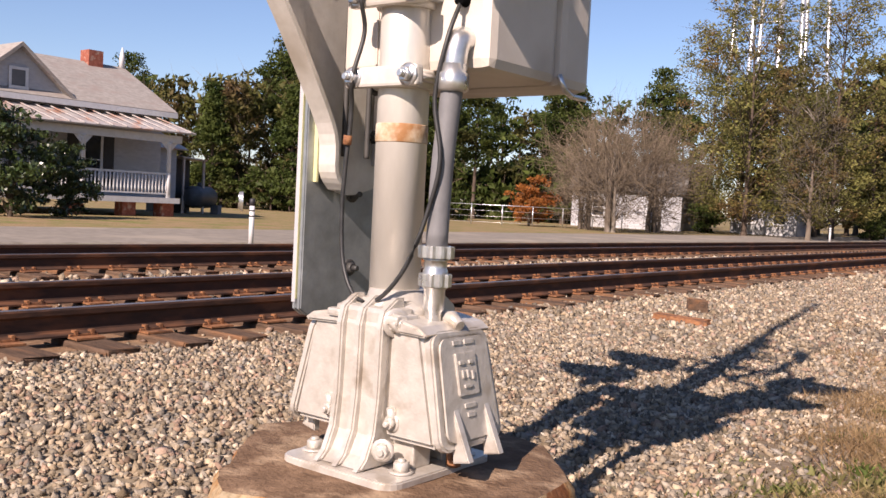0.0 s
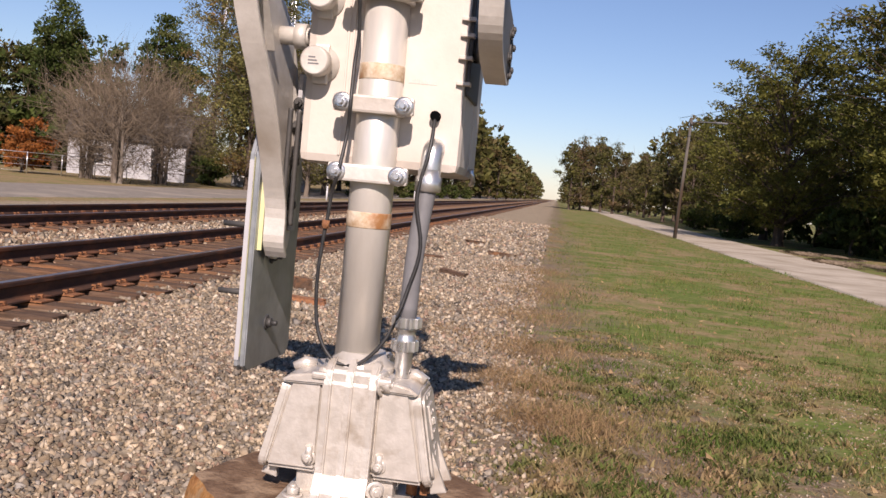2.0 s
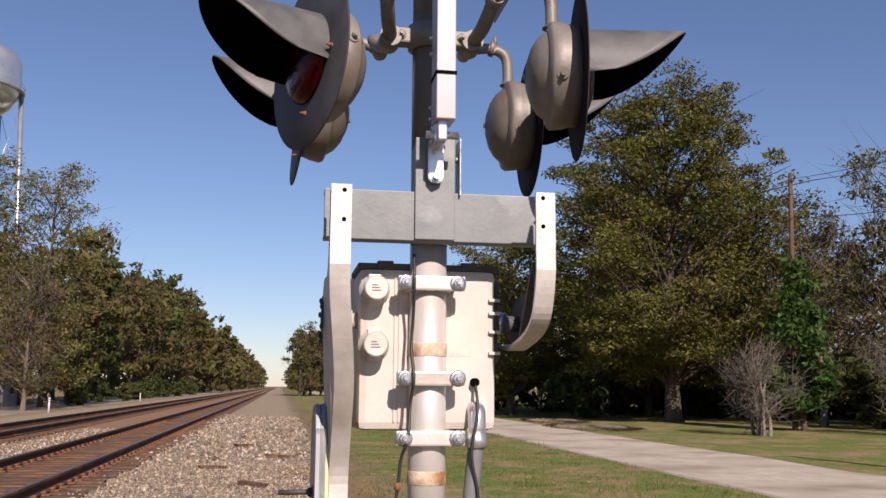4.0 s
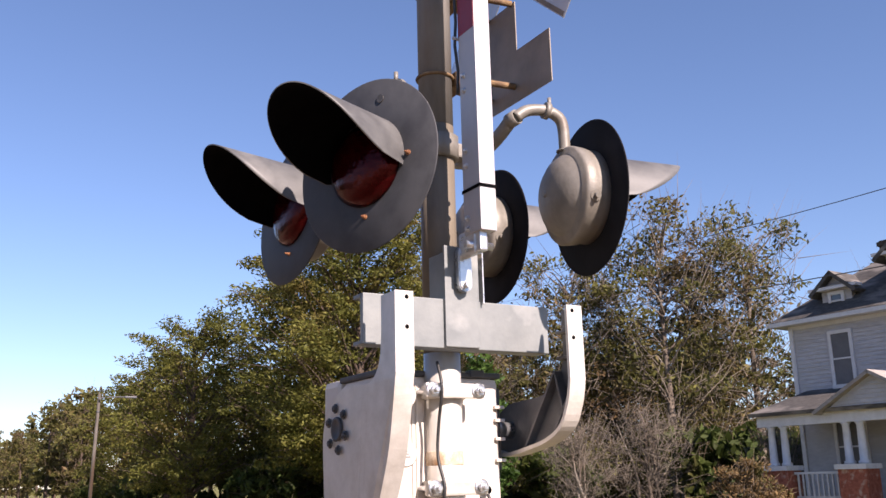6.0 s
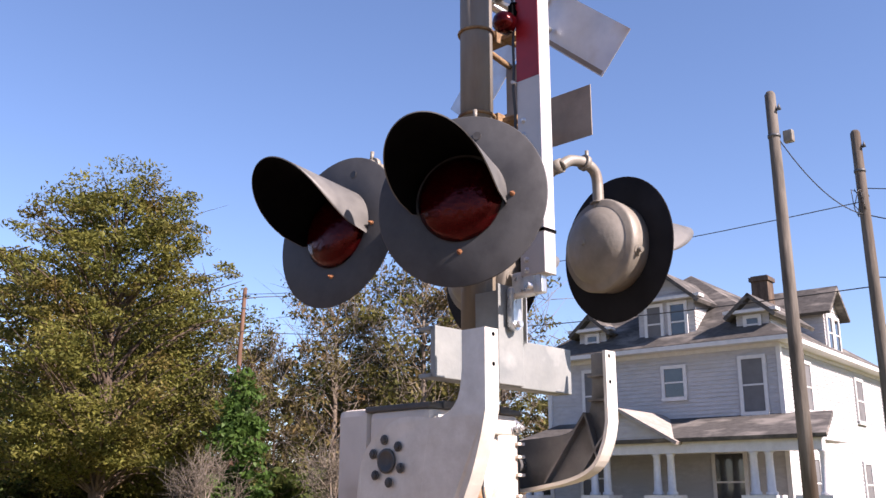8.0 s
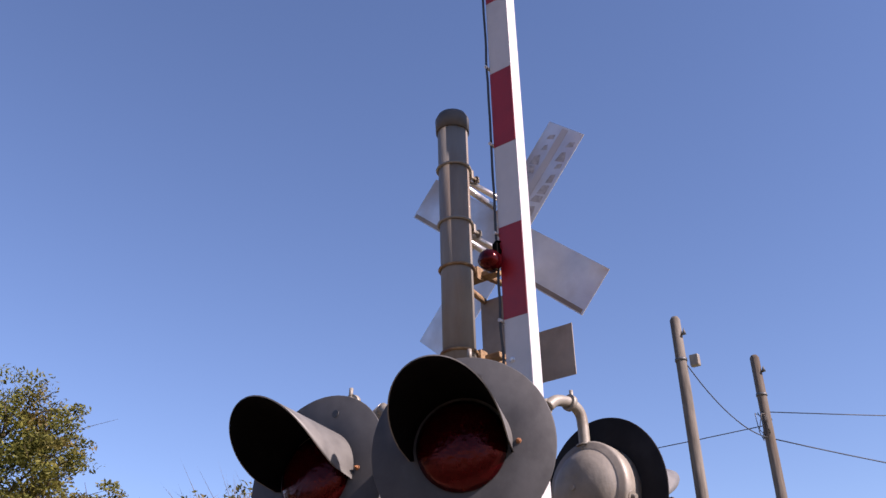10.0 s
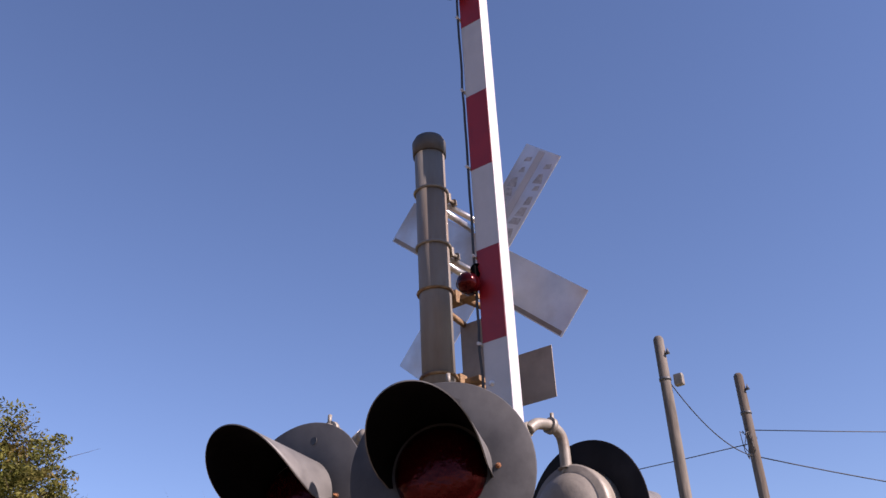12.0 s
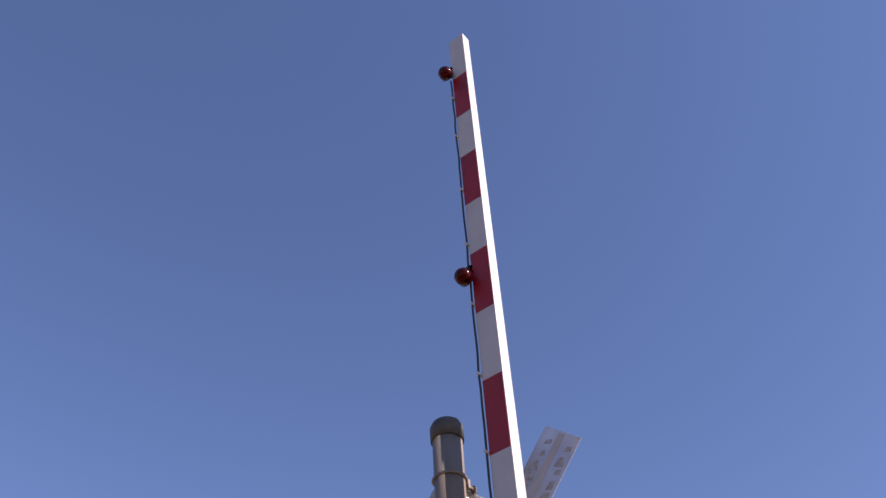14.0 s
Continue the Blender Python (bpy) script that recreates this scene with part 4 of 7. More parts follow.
def gate_mechanism():
    gm = thing("gate_mechanism", "beige-painted gate mechanism case clamped to the mast", "gate mechanism", (0, 0, 1.38))
    bm = bmesh.new()
    box(bm, (-0.255, 0.02, 0.0), (0.265, 0.345, 0.60), 0.03)
    case = part("case", bm, CASE, gm)
    for x in (-0.125, -0.108):
        bm = bmesh.new()
        box(bm, (x, 0.014, 0.03), (x + 0.008, 0.03, 0.57), 0.003)
        part("case_rib", bm, CASE, case)
    bm = bmesh.new()
    box(bm, (-0.262, 0.35, -0.005), (0.272, 0.52, 0.615), 0.03)
    part("cover", bm, CASE, gm, "rear cover of the case")
    # Lid lip in near black, which puts its shade into the colour.
    bm = bmesh.new()
    box(bm, (-0.262, 0.015, 0.596), (0.272, 0.36, 0.618), 0.006)
    box(bm, (0.262, 0.03, 0.25), (0.274, 0.35, 0.56), 0.004)
    for x in (-0.16, 0.16):
        box(bm, (x - 0.03, 0.005, 0.598), (x + 0.03, 0.05, 0.626), 0.004)
    part("lid", bm, LID, gm, "lid lip coloured dark for shade")
    for z in (0.28, 0.36, 0.43, 0.48):
        bm = bmesh.new()
        box(bm, (0.235, 0.005, z), (0.278, 0.05, z + 0.012), 0.002)
        part("fin", bm, CASE, gm)
    for z in (-0.022, 0.19, 0.535):
        bm = bmesh.new()
        box(bm, (-0.125, -0.098, z - 0.027), (0.125, -0.070, z + 0.027), 0.008)
        lathe(bm, [(0.082, z - 0.026), (0.085, z - 0.02), (0.085, z + 0.02), (0.082, z + 0.026)], 28)
        clamp = part("clamp", bm, SILVER, gm, "cast clamp round the mast")
        for sx in (-0.096, 0.096):
            bm = bmesh.new()
            hexbolt(bm, (sx, -0.098, z), (0, -1, 0), 0.02, 0.018, 0.016)
            tube(bm, [(sx, -0.09, z), (sx, 0.03, z)], 0.011, 10)
            part("clamp_bolt", bm, GALV, clamp)
    for z in (0.515, 0.31):
        m = Matrix.Translation((-0.2, 0.024, z)) @ Matrix.Rotation(radians(90), 4, "X")
        bm = bmesh.new()
        lathe(bm, [(0.058, 0.0), (0.058, 0.012), (0.04, 0.018), (0.04, 0.055), (0.046, 0.058), (0.046, 0.098), (0.040, 0.104)], 24, m)
        box(bm, (-0.225, 0.0, z - 0.062), (-0.175, 0.024, z + 0.062), 0.006)
        cap = part("vent_cap", bm, SILVER, gm, "round screw-on vent cap")
        for k in range(3):
            bm = bmesh.new()
            box(bm, (-0.218, -0.0815, z - 0.012 + 0.01 * k), (-0.184 - 0.006 * k, -0.0798, z - 0.008 + 0.01 * k))
            part("lettering_bar", bm, CONDUIT, cap)
    bm = bmesh.new()
    tube(bm, [(0.18, 0.03, 0.178), (0.18, -0.01, 0.178)], 0.016, 14)
    part("grommet", bm, BLACK, gm)
    for k in range(7):
        bm = bmesh.new()
        box(bm, (0.085 + k * 0.013, 0.0185, 0.275), (0.094 + k * 0.013, 0.0205, 0.290))
        part("number_bar", bm, SILVER, gm)
    for sx in (-1, 1):
        bm = bmesh.new()
        tube(bm, [(sx * 0.24, 0.1, 0.405), (sx * 0.37, 0.1, 0.405)], 0.030, 20)
        tube(bm, [(sx * 0.275, 0.1, 0.405), (sx * 0.315, 0.1, 0.405)], 0.042, 20)
        part("shaft", bm, GALV if sx > 0 else SILVER, gm)
    bm = bmesh.new()
    tube(bm, [(0.275, 0.34, 0.03), (0.285, 0.36, -0.012), (0.27, 0.42, -0.02), (0.27, 0.5, -0.02)], 0.008, 8)
    part("latch_wire", bm, GALV, gm)
    # support arms that carry the beam
    left = [(-0.365, 0.83), (-0.365, 0.56), (-0.335, 0.46), (-0.27, 0.32), (-0.16, 0.15), (-0.05, -0.02), (0.03, -0.16), (0.04, -0.27), (0.08, -0.32),
            (0.15, -0.335), (0.23, -0.32), (0.29, -0.27), (0.30, 0.0), (0.28, 0.3), (0.22, 0.45), (0.10, 0.53), (0.0, 0.555), (-0.16, 0.545), (-0.24, 0.60), (-0.26, 0.70), (-0.26, 0.83)]
    right = [(-0.365, 0.83), (-0.365, 0.56), (-0.345, 0.48), (-0.295, 0.395), (-0.20, 0.345), (-0.05, 0.315), (0.08, 0.30), (0.18, 0.315), (0.22, 0.37),
             (0.20, 0.46), (0.12, 0.505), (0.0, 0.515), (-0.14, 0.53), (-0.24, 0.60), (-0.26, 0.70), (-0.26, 0.83)]
    for sx, out in ((-1, left), (1, right)):
        n_edge = 9 if sx < 0 else 8
        edge = [(p[0], p[1]) for p in smooth_line([(a, b, 0) for a, b in out[1:n_edge]], 4)]
        rest = [(p[0], p[1]) for p in smooth_line([(a, b, 0) for a, b in out[n_edge - 1:-1]], 3)][1:]
        out = [out[0]] + edge + rest + [out[-1]]
        edge = [out[0]] + edge
        bm = bmesh.new()
        x0 = sx * 0.372
        plate(bm, out, "x", min(x0, x0 + sx * 0.014), max(x0, x0 + sx * 0.014), 0.003)
        # front flange folded towards the mast
        fl = bmesh.new()
        a, b = (x0 - sx * 0.054, x0 + sx * 0.0145)
        rows = []
        for i, p in enumerate(edge):
            q0, q1 = edge[max(i - 1, 0)], edge[min(i + 1, len(edge) - 1)]
            d = Vector((0, q1[0] - q0[0], q1[1] - q0[1])).normalized()
            nrm = Vector((0, -d.z, d.y)) * 0.014
            nrm = nrm if nrm.y > 0 or nrm.z > 0 else -nrm
            at = Vector((0, p[0] - 0.002, p[1]))
            rows.append([fl.verts.new(at + v) for v in (Vector((a, 0, 0)), Vector((b, 0, 0)), Vector((b, 0, 0)) + nrm, Vector((a, 0, 0)) + nrm)])
        for r0, r1 in zip(rows, rows[1:]):
            for k in range(4):
                fl.faces.new((r0[k], r0[(k + 1) % 4], r1[(k + 1) % 4], r1[k]))
        fl.faces.new(rows[0][::-1])
        fl.faces.new(rows[-1])
        bmesh.ops.recalc_face_normals(fl, faces=fl.faces)
        if sx < 0:
            for v in list(bm.verts) + list(fl.verts):
                t = min(max((0.56 - v.co.z) / 0.45, 0), 1)
                v.co.x += 0.036 * t * t * (3 - 2 * t)
        # The right web and its ribs carry their shade as a darker grey.
        arm = part("support_arm", bm, SILVER if sx < 0 else ARM_WEB_SHADE, gm, "curved cast support arm")
        part("flange", fl, SILVER, arm, "bright painted front flange")
        for k in range(6):
            ang = radians(60 * k + 20)
            bm = bmesh.new()
            hexbolt(bm, (x0 + sx * 0.014, 0.1 + 0.075 * math.cos(ang), 0.405 + 0.075 * math.sin(ang)), (sx, 0, 0), 0.012, 0.008, 0.003)
            part("hub_bolt", bm, LID, arm)
        bm = bmesh.new()
        hub_at = Matrix.Translation((x0 + sx * 0.012, 0.1, 0.405)) @ Matrix.Rotation(radians(90 * sx), 4, "Y")
        lathe(bm, [(0.044, 0.0), (0.044, 0.007), (0.034, 0.008), (0.030, 0.003), (0.005, 0.0025)], 22, hub_at)
        part("hub", bm, LID, arm, "dark bored hub ring")
        for (y0, z0, y1, z1) in ((-0.335, 0.52, -0.21, 0.36), (-0.30, 0.41, -0.245, 0.60), (-0.245, 0.60, -0.04, 0.335), (-0.355, 0.645, -0.265, 0.645), (-0.355, 0.74, -0.265, 0.74)):
            bm = bmesh.new()
            run = Vector((0, y1 - y0, z1 - z0))
            lay = Matrix.Translation((x0, y0, z0)) @ Matrix.Rotation(math.atan2(run.z, run.y), 4, "X")
            box(bm, (min(0, -sx * 0.036), 0, -0.005), (max(0, -sx * 0.036), run.length, 0.005), 0.002, lay)
            part("rib", bm, ARM_WEB_SHADE if sx > 0 else SILVER, arm)
        for z in (0.81, 0.71):
            bm = bmesh.new()
            tube(bm, [(sx * 0.343, -0.362, z), (sx * 0.343, -0.3675, z)], 0.008, 10)
            part("bolt_hole", bm, BLACK, arm)
    # counterweight plates bolted to the long arm
    bm = bmesh.new()
    out = [(0.0, -0.68), (0.03, -0.70), (0.47, -0.715), (0.50, -0.68), (0.50, -0.05), (0.46, 0.03), (0.36, 0.085), (0.10, 0.095), (0.04, 0.075), (0.0, 0.01)]
    plate(bm, out, "x", -0.403, -0.386, 0.004)
    plate(bm, out, "x", -0.384, -0.366, 0.004)
    cw = part("counterweight", bm, [WEIGHT], gm, "dull grey steel counterweight plates")
    bm = bmesh.new()
    box(bm, (-0.402, -0.003, -0.66), (-0.387, 0.002, -0.01))
    part("white_edge", bm, WHITE, cw, "thin white front edge strip")
    bm = bmesh.new()
    box(bm, (-0.3855, -0.004, -0.65), (-0.3845, 0.004, 0.0))
    box(bm, (-0.366, 0.03, -0.30), (-0.352, 0.038, 0.05))
    part("yellow_edge", bm, TAPE, cw)
    for z in (-0.33, -0.56):
        bm = bmesh.new()
        tube(bm, [(-0.37, 0.16, z + 0.1), (-0.53, 0.16, z + 0.1)], 0.010, 10)
        hexbolt(bm, (-0.403, 0.16, z + 0.1), (-1, 0, 0), 0.018, 0.016, 0.02)
        hexbolt(bm, (-0.366, 0.2, z), (1, 0, 0), 0.018, 0.016, 0.02)
        part("weight_rod", bm, LID, cw)
    bm = bmesh.new()
    box(bm, (-0.338, 0.25, -0.24), (-0.322, 0.30, 0.30), 0.004)
    rack = part("rack_bar", bm, WHITE, gm, "white slotted strip beside the arm")
    for z in (-0.15, 0.0, 0.12, 0.2):
        bm = bmesh.new()
        hexbolt(bm, (-0.33, 0.25, z), (0, -1, 0), 0.014, 0.014, 0.02)
        part("rack_bolt", bm, LID, rack)
    for y in (0.1, 0.2):
        bm = bmesh.new()
        tube(bm, [(-0.318, y, -0.22 + 0.002 * k) if k % 2 else (-0.312, y, -0.22 + 0.002 * k) for k in range(0, 200, 4)], 0.009, 6)
        part("threaded_rod", bm, LID, gm, "dark threaded adjusting rod")


gate_mechanism()


def gate_beam():
    gb = thing("gate_beam", "grey-painted steel cross beam bolted between the support arms", "gate beam", (0, -0.14, 2.06))
    bm = bmesh.new()
    box(bm, (-0.40, -0.012, 0.0), (0.39, 0.012, 0.18), 0.003)
    box(bm, (-0.40, 0.0, 0.165), (0.39, 0.07, 0.18), 0.003)
    box(bm, (-0.40, 0.0, 0.0), (0.39, 0.07, 0.015), 0.003)
    part("beam", bm, BEAM, gb)
    bm = bmesh.new()
    box(bm, (-0.076, -0.026, 0.004), (0.070, -0.013, 0.38), 0.003)
    box(bm, (-0.076, -0.02, 0.10), (-0.066, 0.09, 0.355), 0.003)
    box(bm, (0.060, -0.02, 0.10), (0.070, 0.09, 0.355), 0.003)
    part("upright_bracket", bm, BEAM, gb)
    bm = bmesh.new()
    box(bm, (0.086, -0.03, 0.17), (0.092, 0.06, 0.38), 0.002)
    tube(bm, [(0.07, 0.01, 0.31), (0.095, 0.01, 0.31)], 0.012, 10)
    part("side_strap", bm, GALV, gb)
    bm = bmesh.new()
    plate(bm, rounded(-0.007, 0.29, 0.028, 0.085, 0.027), "y", -0.062, -0.03, 0.004)
    plate(bm, rounded(-0.007, 0.375, 0.02, 0.05, 0.018), "y", -0.16, -0.05, 0.004)
    tube(bm, [(-0.007, -0.08, 0.228), (-0.007, -0.02, 0.228)], 0.012, 12)
    tube(bm, [(-0.055, -0.14, 0.36), (0.06, -0.14, 0.36)], 0.014, 12)
    box(bm, (-0.022, -0.19, 0.33), (0.012, -0.11, 0.42), 0.006)
    part("pivot_link", bm, GALV, gb, "shear-pin link holding the gate arm")


gate_beam()


def gate_arm():
    ga = thing("crossing_gate", "raised gate arm with red and white reflective stripes", "crossing gate", (0, -0.29, 2.42))
    x0, x1, y0, y1, top = -0.032, 0.036, -0.066, 0.05, 4.97
    bm = bmesh.new()
    box(bm, (x0, y0, 0.04), (x1, y1, top), 0.004)
    part("boom", bm, WHITE, ga)
    for a, b in ((0.832, 1.243), (1.640, 2.038), (2.455, 2.868), (3.260, 3.684), (4.087, 4.503)):
        bm = bmesh.new()
        box(bm, (x0 - 0.0015, y0 + 0.004, a), (x0 + 0.002, y1 - 0.002, b))
        box(bm, (x1 - 0.002, y0 + 0.004, a), (x1 + 0.0015, y1 - 0.002, b))
        part("red_stripe", bm, RED, ga, "dark red reflective stripe")
    bm = bmesh.new()
    box(bm, (x0 - 0.003, y0 - 0.003, 0.20), (x1 + 0.003, y1 + 0.003, 0.212))
    part("dark_strap", bm, BLACK, ga)
    for z in (0.06, 0.1, 0.3, 0.36, 0.6, 0.66):
        for sx, x in ((-1, x0), (1, x1)):
            bm = bmesh.new()
            hexbolt(bm, (x, 0.02, z), (sx, 0, 0), 0.008, 0.008, 0.004)
            part("bolt", bm, GALV, ga)
    for z in (1.08, 2.68, 4.54):
        bm = bmesh.new()
        m = Matrix.Translation((x0 - 0.055, 0.065, z)) @ Matrix.Rotation(radians(-90), 4, "Y")
        lathe(bm, [(0.044, -0.03), (0.046, 0.0), (0.04, 0.025), (0.024, 0.04), (0.004, 0.045)], 22, m)
        lamp = part("arm_light", bm, LENS, ga, "small round red arm light")
        bm = bmesh.new()
        tube(bm, [(x0 - 0.05, 0.065, z), (x0 - 0.02, 0.062, z + 0.03), (x0, 0.055, z + 0.06), (x0, 0.055, z + 0.1)], 0.018, 10)
        box(bm, (x0 - 0.025, 0.045, z + 0.01), (x0 + 0.01, 0.07, z + 0.09), 0.006)
        part("light_bracket", bm, BLACK, lamp)
    bm = bmesh.new()
    pts = [(x0 - 0.004 + 0.012 * noise.noise((k * 0.7, 0, 0)), 0.06, 0.6 + k * 0.1) for k in range(40)]
    tube(bm, smooth_line(pts, 2), 0.006, 6)
    part("light_cable", bm, CABLE, ga)
    for z in (0.83, 1.22, 1.66, 2.08, 2.52, 2.95, 3.4, 3.9, 4.3):
        bm = bmesh.new()
        tube(bm, [(x0 - 0.02, 0.058, z), (x0 + 0.03, 0.058, z)], 0.007, 8)
        part("cable_clip", bm, WHITE, ga)


gate_arm()


def signal_lamp():
    """A flashing-light unit that faces +x, its disc round the origin."""
    lamp = thing("signal_lamp", "round black flashing-light unit with red lens and hood", "signal lamp", group="flashing lights")
    to_x = Matrix.Rotation(radians(90), 4, "Y")
    bm = bmesh.new()
    lathe(bm, [(0.150, -0.006), (0.303, -0.006), (0.306, -0.003), (0.303, 0.0), (0.150, 0.0)], 64, to_x)
    bm.normal_update()
    # Back faces take the darker black that stands for their shade.
    for f in bm.faces:
        f.material_index = 1 if f.calc_center_median().x < -0.004 else 0
    part("background_disc", bm, [BLACK_SHEET, DISC_BACK_SHADE], lamp, "weathered black disc, its back coloured darker for shade")
    bm = bmesh.new()
    lathe(bm, [(0.004, -0.192), (0.05, -0.188), (0.10, -0.172), (0.135, -0.15), (0.156, -0.124), (0.162, -0.116), (0.186, -0.112), (0.194, -0.10), (0.190, -0.06), (0.182, -0.03), (0.184, -0.007)], 44, to_x)
    lathe(bm, [(0.012, -0.2), (0.014, -0.18)], 10, to_x)
    body = part("housing", bm, HOUSING, lamp, "weathered grey cast lamp housing")
    for ang in (15, 195):
        bm = bmesh.new()
        c = Vector((-0.075, 0.184 * math.cos(radians(ang)), 0.184 * math.sin(radians(ang))))
        d = Vector((0, c.y, c.z)).normalized()
        tube(bm, [c - d * 0.01, c + d * 0.012], 0.022, 14)
        tube(bm, [c + d * 0.0, c + d * 0.03], 0.010, 8)
        part("housing_bolt", bm, HOUSING, body)
    bm = bmesh.new()
    lathe(bm, [(0.150, -0.002), (0.150, 0.01), (0.13, 0.032), (0.09, 0.048), (0.045, 0.056), (0.005, 0.058)], 44, to_x)
    part("lens", bm, LENS, lamp, "dark red glass lens")
    bm = bmesh.new()
    n, m = 40, 8
    rows = []
    for k in range(n + 1):
        ang = radians(-103 + 206 * k / n)  # from the top
        rise = (math.cos(ang) - math.cos(radians(103))) / (1 - math.cos(radians(103)))
        length = 0.015 + 0.37 * max(0.0, rise) ** 0.5
        row = []
        for j in range(m + 1):
            x = length * j / m
            r = 0.166 + 0.010 * j / m
            row.append(Vector((x, r * math.sin(ang), r * math.cos(ang) - 0.05 * x)))
        rows.append(row)
    outer = [[bm.verts.new(p) for p in row] for row in rows]
    inner = [[bm.verts.new(p - Vector((0, p.y, p.z)).normalized() * 0.004) for p in row] for row in rows]
    for k in range(n):
        for j in range(m):
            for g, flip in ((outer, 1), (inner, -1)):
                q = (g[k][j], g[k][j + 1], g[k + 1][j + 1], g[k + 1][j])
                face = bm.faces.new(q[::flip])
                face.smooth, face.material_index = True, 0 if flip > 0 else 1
        bm.faces.new((outer[k][m], inner[k][m], inner[k + 1][m], outer[k + 1][m]))
    for k in (0, n):
        for j in range(m):
            bm.faces.new((outer[k][j], inner[k][j], inner[k][j + 1], outer[k][j + 1]))
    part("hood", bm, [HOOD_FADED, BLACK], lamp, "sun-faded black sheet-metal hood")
    for ang in (-90, 0, 180):
        bm = bmesh.new()
        c = (0.0, 0.185 * math.cos(radians(ang)), 0.185 * math.sin(radians(ang)))
        hexbolt(bm, c, (1, 0, 0), 0.006, 0.01, 0.008)
        part("disc_bolt", bm, RUST, lamp)
    bm = bmesh.new()
    tube(bm, [(0.001, 0.06, 0.225), (0.003, 0.06, 0.225)], 0.015, 14)
    part("disc_hole", bm, LID, lamp)
    bm = bmesh.new()
    line = smooth_line([(-0.095, 0, 0.15), (-0.095, 0, 0.26), (-0.105, 0, 0.31), (-0.135, 0, 0.335), (-0.18, 0, 0.345), (-0.25, 0, 0.335), (-0.30, 0, 0.30)], 4)
    tube(bm, line, 0.023, 14)
    tube(bm, [(-0.095, 0, 0.18), (-0.095, 0, 0.185)], 0.034, 14)
    tube(bm, [(-0.155, 0, 0.342), (-0.175, 0, 0.346)], 0.034, 14)
    tube(bm, [(-0.15, 0, 0.36), (-0.15, 0, 0.40)], 0.008, 8)
    part("elbow", bm, HOUSING, lamp, "silver pipe elbow")
    return lamp


LAMPS = ((-0.475, -0.34, 2.637, 202.5, 2), (-0.482, 0.30, 2.65, 185, 6), (0.489, -0.332, 2.65, -11, 0), (0.492, 0.352, 2.655, -4, 0))
lamp_one = signal_lamp()
lamp_one.matrix_basis = pose(*LAMPS[0][:3], 0, -LAMPS[0][4], LAMPS[0][3])
for lx, ly, lz, turn, tilt in LAMPS[1:]:
    copy_thing(lamp_one, pose(lx, ly, lz, 0, -tilt, turn))


def cross_arms():
    ca = thing("lamp_crossarm", "silver pipe cross-arms holding the flashing lights", "cross-arm", (0, 0, 2.88))
    bm = bmesh.new()
    lathe(bm, [(0.074, -0.05), (0.088, -0.045), (0.088, 0.045), (0.074, 0.05)], 28)
    for sx in (-1, 1):
        box(bm, (sx * 0.13 - 0.06, -0.035, -0.03), (sx * 0.13 + 0.06, 0.035, 0.03), 0.008)
        hexbolt(bm, (sx * 0.12, -0.035, 0.0), (0, -1, 0), 0.014, 0.014, 0.01)
    part("mast_clamp", bm, HOUSING, ca, "bolted clamp round the mast")
    for sx in (-1, 1):
        bm = bmesh.new()
        tube(bm, smooth_line([(sx * 0.20, -0.24, 0.075), (sx * 0.18, -0.13, 0.01), (sx * 0.16, 0, -0.01), (sx * 0.18, 0.13, 0.01), (sx * 0.20, 0.24, 0.075)], 5), 0.027, 14)
        tube(bm, [(sx * 0.16, -0.05, -0.01), (sx * 0.16, 0.05, -0.01)], 0.042, 14)
        part("arm_pipe", bm, HOUSING, ca)
    for lx, ly, lz, turn, tilt in LAMPS:
        end = pose(lx, ly, lz - 2.88, 0, -tilt, turn) @ Vector((-0.29, 0, 0.308))
        sx, sy = math.copysign(1, lx), math.copysign(1, ly)
        bm = bmesh.new()
        tube(bm, [(sx * 0.195, sy * 0.23, 0.07), end], 0.03, 12)
        part("pipe_joint", bm, HOUSING, ca)


cross_arms()


